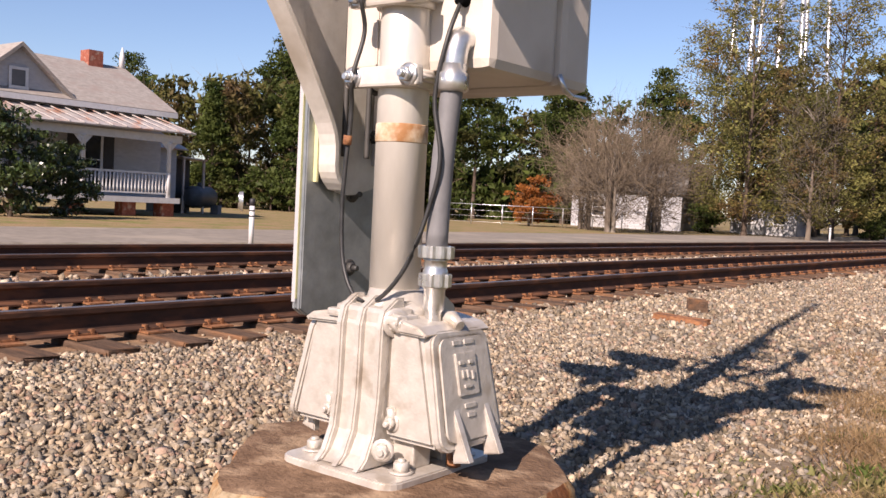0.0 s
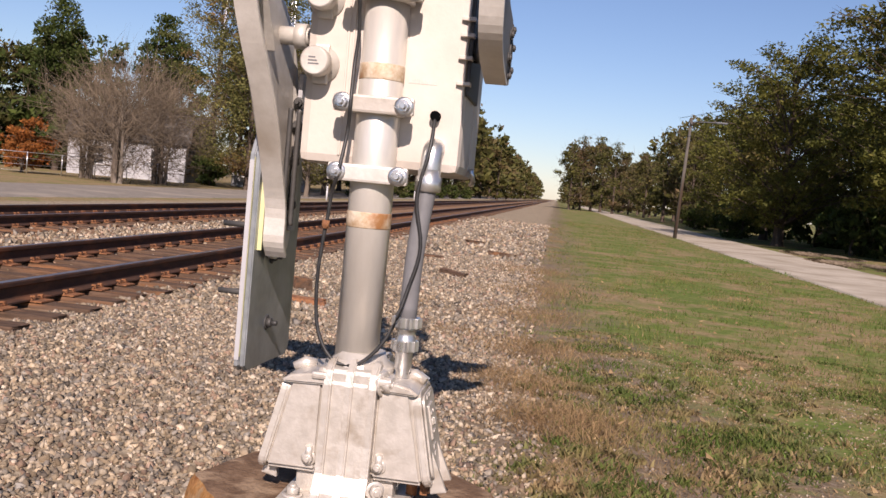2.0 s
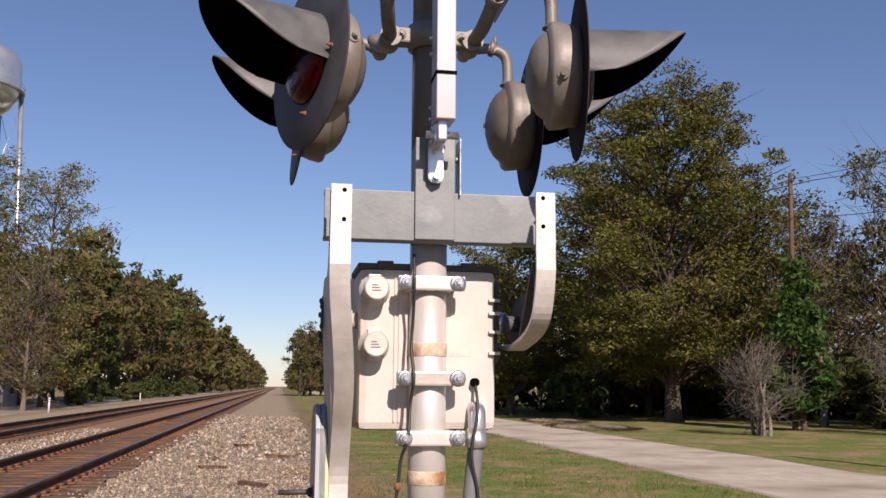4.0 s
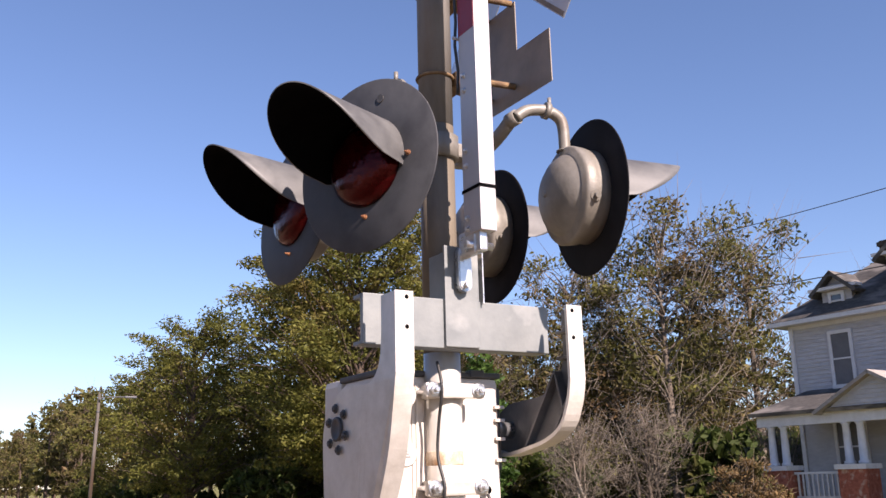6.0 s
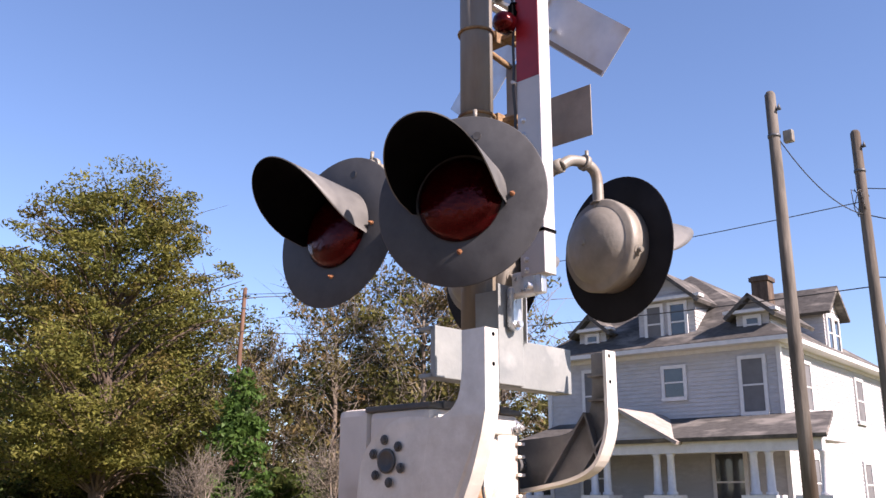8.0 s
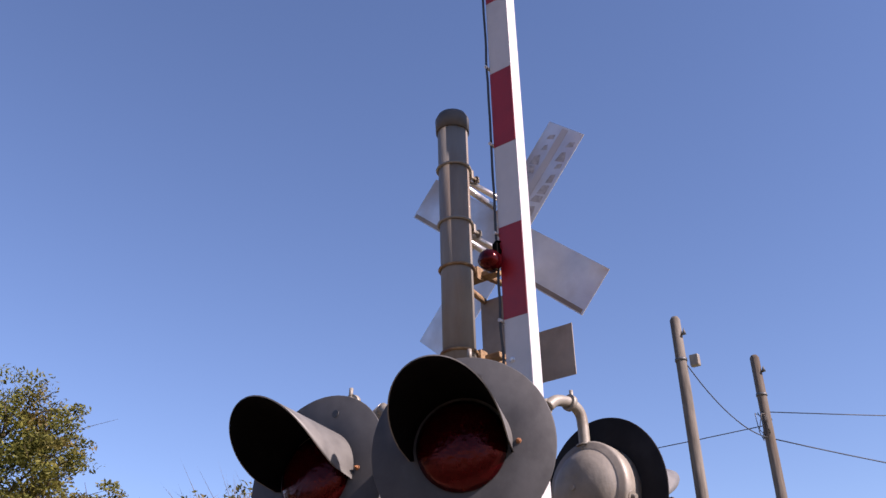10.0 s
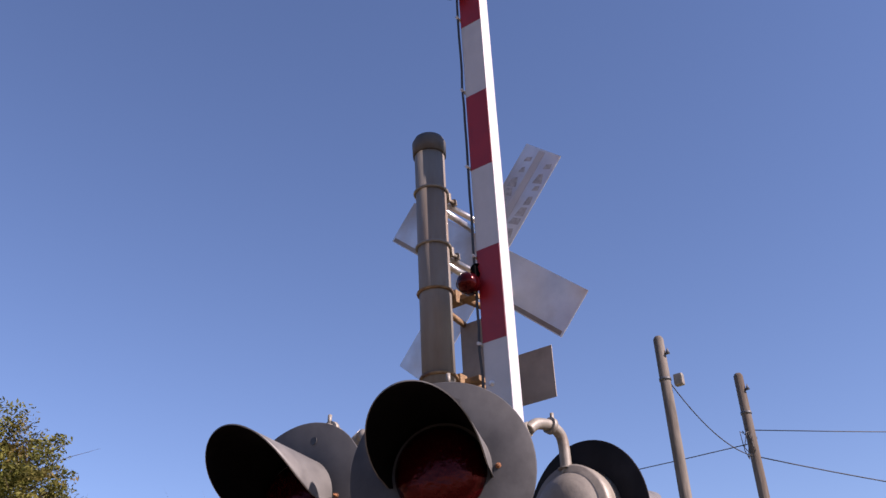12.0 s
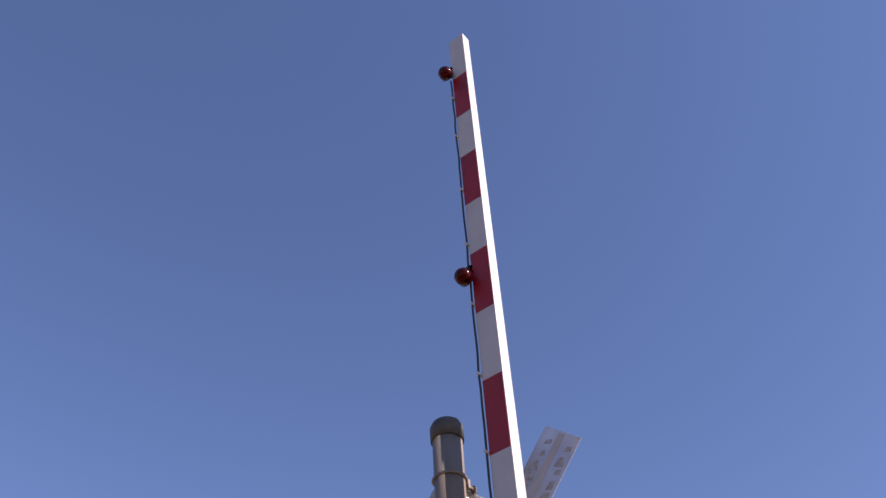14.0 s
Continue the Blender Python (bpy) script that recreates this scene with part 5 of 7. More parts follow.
def crossbuck():
    cb = thing("crossbuck_sign", "bare aluminium back of a crossbuck railroad sign", "road sign", (0.39, 0.02, 3.876))
    for sgn, ang, name in ((1, 41.8, "blade"), (-1, -48.6, "blade")):
        bm = bmesh.new()
        box(bm, (-0.0015, -0.61, -0.1145), (0.0015, 0.61, 0.1145))
        m = Matrix.Translation((0.006 * sgn, 0, 0)) @ Matrix.Rotation(radians(ang), 4, "X")
        bmesh.ops.transform(bm, matrix=m, verts=bm.verts)
        blade = part(name, bm, SIGN_BACK, cb)
        bm = bmesh.new()
        box(bm, (0.0025, -0.60, -0.105), (0.0045, 0.60, 0.105))
        bmesh.ops.transform(bm, matrix=m, verts=bm.verts)
        part("white_face", bm, WHITE, blade)
        bm = bmesh.new()
        box(bm, (-0.0028, -0.60, -0.02), (-0.0012, 0.0, 0.02)) if sgn < 0 else box(bm, (-0.0028, -0.60, -0.11), (-0.0012, 0.6, -0.09))
        bmesh.ops.transform(bm, matrix=m, verts=bm.verts)
        part("back_tape", bm, WHITE if sgn < 0 else BROWN_PLATE, blade)
        if sgn < 0:
            rng = random.Random(4)
            for k in range(9):
                y = -0.56 + k * 0.058
                for s in (-1, 1):
                    lo = 0.035 if s > 0 else -0.095
                    bm = bmesh.new()
                    a, b, c = rng.uniform(0.018, 0.05), rng.uniform(0.0, 0.025), rng.uniform(0.025, 0.062)
                    plate(bm, [(y, lo + b), (y + a, lo), (y + a + 0.012, lo + c), (y + 0.01, lo + c * 0.8)], "x", -0.0024, -0.0012)
                    bmesh.ops.transform(bm, matrix=m, verts=bm.verts)
                    part("tape_scar", bm, SCAR, blade)
    for z in (0.18, -0.10):
        bm = bmesh.new()
        box(bm, (-0.32, -0.03, z - 0.02), (-0.265, 0.03, z + 0.02), 0.003)
        tube(bm, [(-0.28, -0.02, z), (-0.12, -0.1, z - 0.06), (-0.012, -0.13, z - 0.09)], 0.014, 8)
        tube(bm, [(-0.28, 0.02, z), (-0.012, 0.02, z)], 0.016, 8)
        part("stand_off", bm, GALV, cb)


crossbuck()


def track_sign():
    ts = thing("track_sign", "brownish back of an inverted-T railroad track sign", "road sign", (0.335, 0.0, 3.11))
    bm = bmesh.new()
    plate(bm, [(-0.34, 0), (0.34, 0), (0.34, 0.226), (0.113, 0.226), (0.113, 0.452), (-0.113, 0.452), (-0.113, 0.226), (-0.34, 0.226)], "x", -0.002, 0.002)
    part("panel", bm, BROWN_PLATE, ts)
    for z in (0.07, 0.45):
        bm = bmesh.new()
        box(bm, (-0.27, -0.06, z - 0.03), (-0.22, 0.06, z + 0.03), 0.006)
        box(bm, (-0.24, -0.13, z - 0.012), (-0.19, 0.13, z + 0.012), 0.004)
        for sy in (-1, 1):
            tube(bm, [(-0.21, sy * 0.06, z), (-0.08, sy * 0.08, z), (-0.004, sy * 0.09, z)], 0.014, 8)
        part("bracket", bm, RUST_BROWN, ts, "rusty brown mounting bracket")


track_sign()


def conduit():
    cd = thing("conduit", "grey flexible conduit with bright zinc fittings", "conduit", (0.155, -0.02, 0.72))
    bm = bmesh.new()
    tube(bm, smooth_line([(0.0, 0, 0.20), (0.005, 0, 0.4), (0.018, 0.0, 0.55), (0.027, 0.0, 0.62)], 4), 0.029, 20)
    part("hose", bm, CONDUIT, cd)
    bm = bmesh.new()
    lathe(bm, [(0.022, -0.02), (0.022, 0.03), (0.028, 0.04), (0.028, 0.09), (0.033, 0.095), (0.033, 0.14), (0.030, 0.145), (0.030, 0.165), (0.036, 0.17)], 20)
    joint = part("coupling", bm, CHROME, cd, "bright zinc hose coupling")
    for z0, z1, r in ((0.098, 0.132, 0.041), (0.172, 0.204, 0.045)):
        bm = bmesh.new()
        rim = [((r + (0.003 if k % 4 < 2 else -0.003)) * math.cos(math.pi * k / 20), (r + (0.003 if k % 4 < 2 else -0.003)) * math.sin(math.pi * k / 20)) for k in range(40)]
        plate(bm, rim, "z", z0, z1, 0.002)
        part("fluted_nut", bm, CHROME, joint)
    bm = bmesh.new()
    tube(bm, smooth_line([(0.027, 0.0, 0.62), (0.028, 0.0, 0.68), (0.029, 0.006, 0.715), (0.03, 0.02, 0.735), (0.03, 0.06, 0.74)], 5), 0.033, 18)
    m = Matrix.Translation((0.026, 0, 0.60))
    lathe(bm, [(0.036, 0.0), (0.042, 0.005), (0.042, 0.045), (0.036, 0.05), (0.036, 0.07)], 10, m)
    part("elbow_fitting", bm, CHROME, cd, "bright zinc elbow fitting")


conduit()


def cable():
    bm = bmesh.new()
    pts = [(-0.065, -0.075, 2.02), (-0.068, -0.112, 1.92), (-0.066, -0.08, 1.8), (-0.072, -0.078, 1.68), (-0.066, -0.112, 1.57), (-0.074, -0.085, 1.48), (-0.085, -0.112, 1.36),
           (-0.105, -0.09, 1.29), (-0.112, -0.085, 1.22), (-0.122, -0.085, 1.13), (-0.128, -0.085, 1.0), (-0.11, -0.09, 0.86), (-0.05, -0.1, 0.775), (0.03, -0.1, 0.775), (0.11, -0.085, 0.87),
           (0.155, -0.06, 1.02), (0.18, -0.055, 1.15), (0.155, -0.058, 1.3), (0.18, -0.05, 1.45), (0.18, 0.0, 1.555)]
    tube(bm, smooth_line(pts, 5), 0.006, 8)
    cb = whole("loose_cable", bm, CABLE, "thin black cable looping round the mast", "cable")
    bm = bmesh.new()
    tube(bm, [(-0.115, -0.088, 1.205), (-0.118, -0.088, 1.18)], 0.012, 8)
    part("tape_wrap", bm, RUST, cb)


cable()


# ---- trees ----
def leaf_cloud(centres, radii, per, size, seed, flat=0.75, long=1.5, level=0.0):
    """Small leaf-shaped faces round each clump's centre."""
    rng = np.random.default_rng(seed)
    c = np.repeat(centres, per, 0)
    r = np.repeat(radii, per)
    n = len(c)
    d = rng.normal(size=(n, 3))
    d /= np.linalg.norm(d, axis=1, keepdims=True)
    p = c + d * (r * rng.uniform(0.15, 1.0, n) ** 0.6)[:, None] * np.array([1, 1, flat])
    u = rng.normal(size=(n, 3))
    u /= np.linalg.norm(u, axis=1, keepdims=True)
    u[:, 2] *= 1 - level
    u /= np.linalg.norm(u, axis=1, keepdims=True)
    side = rng.normal(size=(n, 3))
    side[:, 2] += level * 3 * rng.choice([-1, 1], n)
    w = np.cross(u, side)
    w /= np.linalg.norm(w, axis=1, keepdims=True)
    s = size * rng.uniform(0.6, 1.3, n)[:, None]
    v = np.stack([p - u * s * long * 0.5, p + w * s * 0.32, p + u * s * long * 0.5, p - w * s * 0.32], 1)
    return v.reshape(-1, 3), np.arange(n * 4).reshape(n, 4)


def twig_cloud(starts, ends, radius):
    """Thin three-sided twigs from points to points."""
    n = len(starts)
    d = ends - starts
    u = np.cross(d, np.array([0.3, 0.2, 1.0]))
    u /= np.linalg.norm(u, axis=1, keepdims=True) + 1e-9
    w = np.cross(d, u)
    w /= np.linalg.norm(w, axis=1, keepdims=True) + 1e-9
    a = [starts + u * radius, starts - u * radius * 0.5 + w * radius * 0.87, starts - u * radius * 0.5 - w * radius * 0.87, ends]
    k = (np.arange(n) * 4)[:, None]
    f = np.concatenate([np.array([[0, 1, 3]]) + k, np.array([[1, 2, 3]]) + k, np.array([[2, 0, 3]]) + k])
    return np.stack(a, 1).reshape(-1, 3), f


def limb_sprays(rng, height, spread, bare, limbs, sprays, outline):
    """Limbs that leave the trunk all round, and the places of the leaf sprays along each."""
    lines, pts, sizes = [], [], []
    for i in range(limbs):
        u = (i + rng.uniform(0.1, 0.9)) / limbs
        a = i * 2.39996 + rng.uniform(-0.5, 0.5)
        reach = spread * outline(u) * rng.uniform(0.72, 1.1)
        z1 = height * (bare + (1 - bare) * u)
        z0 = max(height * bare * 0.6, z1 - reach * rng.uniform(0.35, 0.75) - 0.05 * height)
        tip = Vector((reach * math.cos(a), reach * math.sin(a), z1))
        root = Vector((0, 0, z0))
        bow = Vector((0, 0, reach * 0.12))
        line = [root, root.lerp(tip, 0.35) + bow, root.lerp(tip, 0.7) + bow, tip]
        lines.append(line)
        out = Vector((math.cos(a), math.sin(a), 0))
        across = Vector((-out.y, out.x, 0))
        for k in range(sprays):
            t = 0.3 + 0.7 * (k + rng.uniform(0, 1)) / sprays
            p = root.lerp(tip, t) + bow * (1 - abs(2 * t - 1))
            p = p + across * rng.normal() * reach * 0.16 + Vector((0, 0, rng.normal() * 0.25))
            pts.append(tuple(p))
            sizes.append(0.75 + 0.5 * (1 - t) + rng.uniform(-0.2, 0.3))
    return lines, np.array(pts), np.array(sizes)


def spray_tree(name, label, seed, height, spread, bare, trunk_r, limbs, sprays, per, leaf, leaf_mat, bark, outline, clump_r=1.0, flat=0.4, group="trees along the line"):
    """A tree whose leaves lie in layered, drooping sprays along its limbs, with gaps between."""
    rng = np.random.default_rng(seed)
    tree = thing(name, label, "tree", group=group)
    lines, pts, sizes = limb_sprays(rng, height, spread, bare, limbs, sprays, outline)
    bm = bmesh.new()
    stem = [Vector((0.25 * noise.noise((t * 3, seed, 0)) * t, 0.25 * noise.noise((t * 3, seed, 9)) * t, height * 0.94 * t - 0.1)) for t in (0, 0.03, 0.1, 0.25, 0.4, 0.6, 0.8, 1)]
    tube(bm, stem, [trunk_r * f for f in (1.6, 1.15, 0.95, 0.82, 0.66, 0.45, 0.26, 0.06)], 10, False)
    part("trunk", bm, bark, tree)
    bm = bmesh.new()
    for line in lines:
        r = trunk_r * rng.uniform(0.16, 0.3)
        tube(bm, line, [r, r * 0.75, r * 0.45, r * 0.1], 5, False)
        for k in range(3):
            t = rng.uniform(0.35, 0.8)
            a = line[0].lerp(line[3], t) + Vector((0, 0, 0.1))
            b = a + (line[3] - line[0]) * 0.25 + Vector((rng.normal() * 0.8, rng.normal() * 0.8, rng.normal() * 0.4))
            tube(bm, [a, a.lerp(b, 0.5) + Vector((0, 0, 0.1)), b], [r * 0.35, r * 0.22, r * 0.06], 4, False)
    part("branching", bm, bark, tree)
    v, f = leaf_cloud(pts, sizes * clump_r, per, leaf, seed + 1, flat, 1.6, 0.3)
    ob = new("crown", from_arrays("crown", v, f, leaf_mat))
    ob.parent = tree
    tagged(ob, kind="stuff")
    return tree


def oak_outline(u):
    """Reach of the limbs from the crown's foot to its top."""
    return (0.78 + 0.5 * u) if u < 0.35 else max(0.12, math.sqrt(max(0.0, 1 - ((u - 0.33) / 0.70) ** 2)))


def tall_outline(u):
    return 0.45 + 0.55 * math.sin(math.pi * (0.15 + 0.8 * u))


def make_tree(name, label, seed, height, spread, bare, trunk_r, clumps, per, leaf, leaf_mat, bark, shape="round", twigs=0, twig_mat=None, clump_r=1.0, stems=1, group="trees along the line"):
    """A tapered trunk, limbs to each clump and a crown of many leaves."""
    rng = np.random.default_rng(seed)
    tree = thing(name, label, "tree", group=group)
    cz, hz = height * (bare + 1) / 2, height * (1 - bare) / 2
    pts = []
    while len(pts) < clumps:
        q = rng.uniform(-1, 1, 3)
        rr = np.linalg.norm(q)
        if rr > 1 or rr < 0.35:
            continue
        if shape == "cone":
            f = 1.05 - (q[2] + 1) / 2 * 0.95
        elif shape == "pine":
            f = 0.45 + 0.55 * math.sin(math.pi * min(max((q[2] + 1) / 2, 0.05), 0.95))
        else:
            f = 1.0
        lump = 0.82 + 0.34 * noise.noise((q[0] * 1.6 + seed, q[1] * 1.6, q[2] * 1.6))
        pts.append((q[0] * spread * f * lump, q[1] * spread * f * lump, cz + q[2] * hz * (0.9 + 0.2 * lump)))
    pts = np.array(pts)
    bm = bmesh.new()
    for s in range(stems):
        lean = Vector((rng.uniform(-0.5, 0.5), rng.uniform(-0.5, 0.5), 0)) * (0.35 if stems == 1 else 1.6)
        root = Vector((rng.uniform(-0.2, 0.2), rng.uniform(-0.2, 0.2), 0)) * (0 if stems == 1 else 2)
        line = [root + lean * t * t + Vector((0.15 * noise.noise((t * 3, seed, s)), 0.15 * noise.noise((t * 3, seed, s + 9)), height * 0.86 * t - 0.1)) for t in (0, 0.04, 0.12, 0.25, 0.4, 0.6, 0.8, 1)]
        tube(bm, line, [trunk_r * f for f in (1.5, 1.12, 0.95, 0.85, 0.7, 0.48, 0.28, 0.08)], 8, False)
    part("trunk", bm, bark, tree)
    bm = bmesh.new()
    for i, p in enumerate(pts):
        if i % 2 and (clumps > 60 or group in ("lineside woods", "undergrowth")):
            continue
        low = max(height * bare * 0.55, p[2] - math.hypot(p[0], p[1]) * rng.uniform(0.5, 1.0))
        low = min(low, height * 0.8)
        a = Vector((0, 0, low))
        b = Vector(p)
        mid = a.lerp(b, 0.5) + Vector((rng.uniform(-0.3, 0.3), rng.uniform(-0.3, 0.3), rng.uniform(-0.1, 0.5)))
        r = trunk_r * rng.uniform(0.12, 0.3)
        tube(bm, [a, a.lerp(mid, 0.5) + Vector((0, 0, 0.1)), mid, b], [r, r * 0.75, r * 0.5, r * 0.12], 3 if group in ("lineside woods", "undergrowth") else 5, False)
    part("branching", bm, bark, tree)
    if per:
        v, f = leaf_cloud(pts, rng.uniform(0.6, 1.25, len(pts)) * clump_r, per, leaf, seed + 1, 0.55)
        ob = new("crown", from_arrays("crown", v, f, leaf_mat))
        ob.parent = tree
        tagged(ob, kind="stuff")
    if twigs:
        k = rng.integers(0, len(pts), twigs)
        st = pts[k] * np.array([0.9, 0.9, 0.95]) + rng.normal(size=(twigs, 3)) * clump_r * 0.35
        out = pts[k] - np.array([0, 0, height * bare * 0.6])
        out /= np.linalg.norm(out, axis=1, keepdims=True)
        en = st + out * rng.uniform(0.1, 1.0, twigs)[:, None] * clump_r + rng.normal(size=(twigs, 3)) * clump_r * 0.8
        v, f = twig_cloud(st, en, 0.008 + 0.001 * height)
        ob = new("brushwood", from_arrays("brushwood", v, f, twig_mat))
        ob.parent = tree
        tagged(ob, kind="stuff")
    return tree


def plant(tree, x, y, size=1.0, turn=0.0, first=[]):
    m = Matrix.Translation((x, y, ground_z(x, y) - 0.05)) @ Matrix.Rotation(radians(turn), 4, "Z")
    if tree.name not in first:
        first.append(tree.name)
        tree.matrix_basis = m @ Matrix.Scale(size, 4)
        return tree
    ob = copy_thing(tree, m)
    ob.scale = (size, size, size)
    return ob


oak_a = spray_tree("oak_tree", "large spreading oak with olive-green early autumn leaves", 3, 16.2, 6.6, 0.17, 0.36, 84, 8, 115, 0.14, OAK, BARK_DARK, oak_outline, 1.0)
oak_b = spray_tree("oak_tree", "broad oak with olive and yellowing leaves", 8, 14, 6.2, 0.16, 0.34, 52, 7, 62, 0.19, OAK, BARK_DARK, oak_outline, 1.1)
thin_a = spray_tree("autumn_tree", "tall thinning tree with grey-green and yellow leaves", 14, 17.5, 4.4, 0.08, 0.17, 66, 6, 42, 0.16, AUTUMN, BARK_DARK, tall_outline, 0.9, 0.6)
thin_b = make_tree("autumn_tree", "half-bare autumn tree with tan leaves", 19, 12, 3.6, 0.15, 0.2, 95, 70, 0.16, WOODS, BARK, clump_r=0.9, twigs=1100, twig_mat=TWIG_GREY)
pine_a = make_tree("pine_tree", "tall pine with dark green needle clumps", 23, 15, 3.3, 0.38, 0.24, 120, 80, 0.24, PINE, BARK_DARK, "pine", clump_r=1.05)
cedar = make_tree("cedar_tree", "dense dark green conical cedar", 27, 9, 2.6, 0.06, 0.2, 90, 95, 0.22, PINE, BARK_DARK, "cone", clump_r=0.75)
bare_a = make_tree("bare_tree", "bare many-stemmed tree with brown twigs", 31, 7.0, 4.3, 0.15, 0.13, 130, 0, 0, None, BARK, twigs=2300, twig_mat=TWIG, clump_r=1.1, stems=6)
bare_b = make_tree("bare_shrub", "small bare shrub of pale branching twigs", 33, 3.6, 1.7, 0.12, 0.07, 60, 0, 0, None, BARK, twigs=850, twig_mat=TWIG_GREY, clump_r=0.55, stems=5)
wood_a = make_tree("woodland_tree", "green and brown tree in the lineside woods", 41, 13, 3.6, 0.08, 0.22, 60, 28, 0.47, WOODS, BARK_DARK, clump_r=1.05, twigs=120, twig_mat=TWIG, group="lineside woods")
wood_b = make_tree("woodland_tree", "dark green pine in the lineside woods", 43, 14, 3.0, 0.12, 0.22, 56, 28, 0.46, PINE, BARK_DARK, "pine", clump_r=1.0, group="lineside woods")
wood_c = make_tree("woodland_tree", "tan half-bare tree in the lineside woods", 47, 12, 3.4, 0.06, 0.2, 56, 34, 0.36, WOODS, BARK_DARK, clump_r=1.0, twigs=350, twig_mat=TWIG, group="lineside woods")
wood_far = make_tree("woodland_tree", "distant green-brown tree in the lineside woods", 49, 13, 3.6, 0.04, 0.22, 34, 16, 0.85, WOODS, BARK_DARK, clump_r=1.15, group="lineside woods")
bush_g = make_tree("garden_bush", "round evergreen bush with glossy dark leaves", 51, 3.7, 1.55, 0.02, 0.08, 90, 70, 0.14, MAGNOLIA, BARK_DARK, clump_r=0.42, group="garden bushes")
bush_o = make_tree("orange_bush", "rust-orange autumn bush in the grass", 53, 2.6, 1.6, 0.04, 0.06, 60, 60, 0.13, ORANGE, BARK, clump_r=0.4, group="garden bushes")
bush_w = make_tree("withered_bush", "withered brown bush in front of the porch", 59, 2.6, 1.6, 0.04, 0.06, 60, 60, 0.11, BROWN_LEAF, BARK, clump_r=0.4, twigs=500, twig_mat=TWIG, group="garden bushes")
bush_d = make_tree("understory_bush", "dark green undergrowth bush below the trees", 55, 2.4, 1.9, 0.02, 0.06, 40, 28, 0.28, PINE, BARK_DARK, clump_r=0.5, twigs=120, twig_mat=TWIG, group="undergrowth")
green_t = make_tree("young_pine", "bright green young pine", 57, 7, 2.0, 0.1, 0.12, 60, 90, 0.2, GREEN, BARK_DARK, "cone", clump_r=0.7)


def plant_all():
    rng = random.Random(7)
    # oaks beside the lane
    for tree, x, y, s, t in ((oak_a, 18.9, 41.0, 1.08, 20), (oak_b, 13.4, 52.5, 0.84, 120), (oak_b, 25.5, 46.5, 1.0, 200), (oak_b, 22.0, 57.0, 1.2, 300), (oak_b, 21.5, 50.5, 0.75, 20), (oak_b, 15.5, 66.0, 0.8, 80),
                             (oak_b, 31.0, 60.0, 1.1, 10), (oak_b, 15.5, 80.0, 0.75, 170), (oak_b, 25.0, 78.0, 0.75, 260), (oak_b, 33.5, 38.0, 0.76, 45)):
        plant(tree, x, y, s, t)
    # garden side, between the oaks and the large house
    for tree, x, y, s, t in ((green_t, 20.4, 31.6, 1.0, 0), (thin_b, 27.5, 34.0, 1.1, 30), (thin_b, 31.5, 31.5, 1.3, 140), (thin_b, 36.0, 30.0, 1.25, 220), (wood_a, 41.0, 38.0, 0.85, 0), (thin_b, 43.0, 27.5, 1.0, 300),
                             (wood_c, 35.0, 40.5, 0.9, 90), (bare_b, 22.3, 27.5, 1.1, 0), (bare_b, 26.0, 27.5, 1.3, 100), (bare_b, 28.4, 22.6, 1.0, 220), (bare_b, 16.6, 28.2, 0.95, 60), (bush_w, 19.8, 16.5, 0.8, 0), (bush_d, 33.0, 25.0, 1.5, 40), (bush_d, 30.0, 27.5, 1.6, 140),
                             (bush_d, 37.0, 26.0, 1.7, 200), (pine_a, 48.0, 9.0, 0.75, 0), (wood_b, 45.0, 6.5, 0.6, 60), (bush_d, 25.0, 32.5, 1.3, 0), (bush_d, 28.5, 36.5, 1.5, 80), (thin_b, 24.0, 36.0, 0.85, 60), (wood_a, 46, 44, 1.0, 130)):
        plant(tree, x, y, s, t)
    # far side of the tracks
    for tree, x, y, s, t in ((thin_a, -21.0, 60.0, 1.0, 0), (thin_a, -17.0, 66.0, 1.0, 140), (thin_a, -26.0, 66.0, 0.9, 250), (thin_b, -15.6, 56.0, 0.75, 80), (bare_a, -23.0, 45.0, 0.95, 0), (bare_a, -27.0, 49.0, 0.8, 120), (bare_a, -24.0, 52.0, 0.95, 240),
                             (bush_o, -30.2, 47.6, 1.2, 0), (pine_a, -46.0, 56.0, 0.8, 0), (pine_a, -44.5, 61.0, 0.8, 100), (pine_a, -37.0, 63.0, 0.82, 210), (pine_a, -33.0, 72.0, 0.88, 300), (pine_a, -28.0, 78.0, 0.85, 30),
                             (bush_d, -40.0, 52.0, 1.0, 0), (bush_d, -24.5, 62.0, 0.9, 60), (cedar, -49.5, 45.0, 1.0, 0), (cedar, -55.0, 42.0, 1.0, 90), (wood_a, -58.0, 45.5, 0.82, 0), (wood_a, -62.0, 40.0, 0.78, 60), (pine_a, -58.0, 52.0, 0.95, 160),
                             (wood_c, -53.0, 50.0, 0.95, 30), (wood_a, -66.0, 52.0, 0.95, 210), (wood_b, -70.0, 46.0, 0.85, 0), (bush_g, -27.6, 12.9, 1.0, 0), (bush_g, -28.2, 15.2, 0.72, 90), (wood_b, -52, 60, 0.95, 0), (wood_a, -60, 64, 1, 60)):
        plant(tree, x, y, s, t)
    kinds = [wood_a, wood_b, wood_c, wood_a, wood_c, wood_b]
    y = 72.0
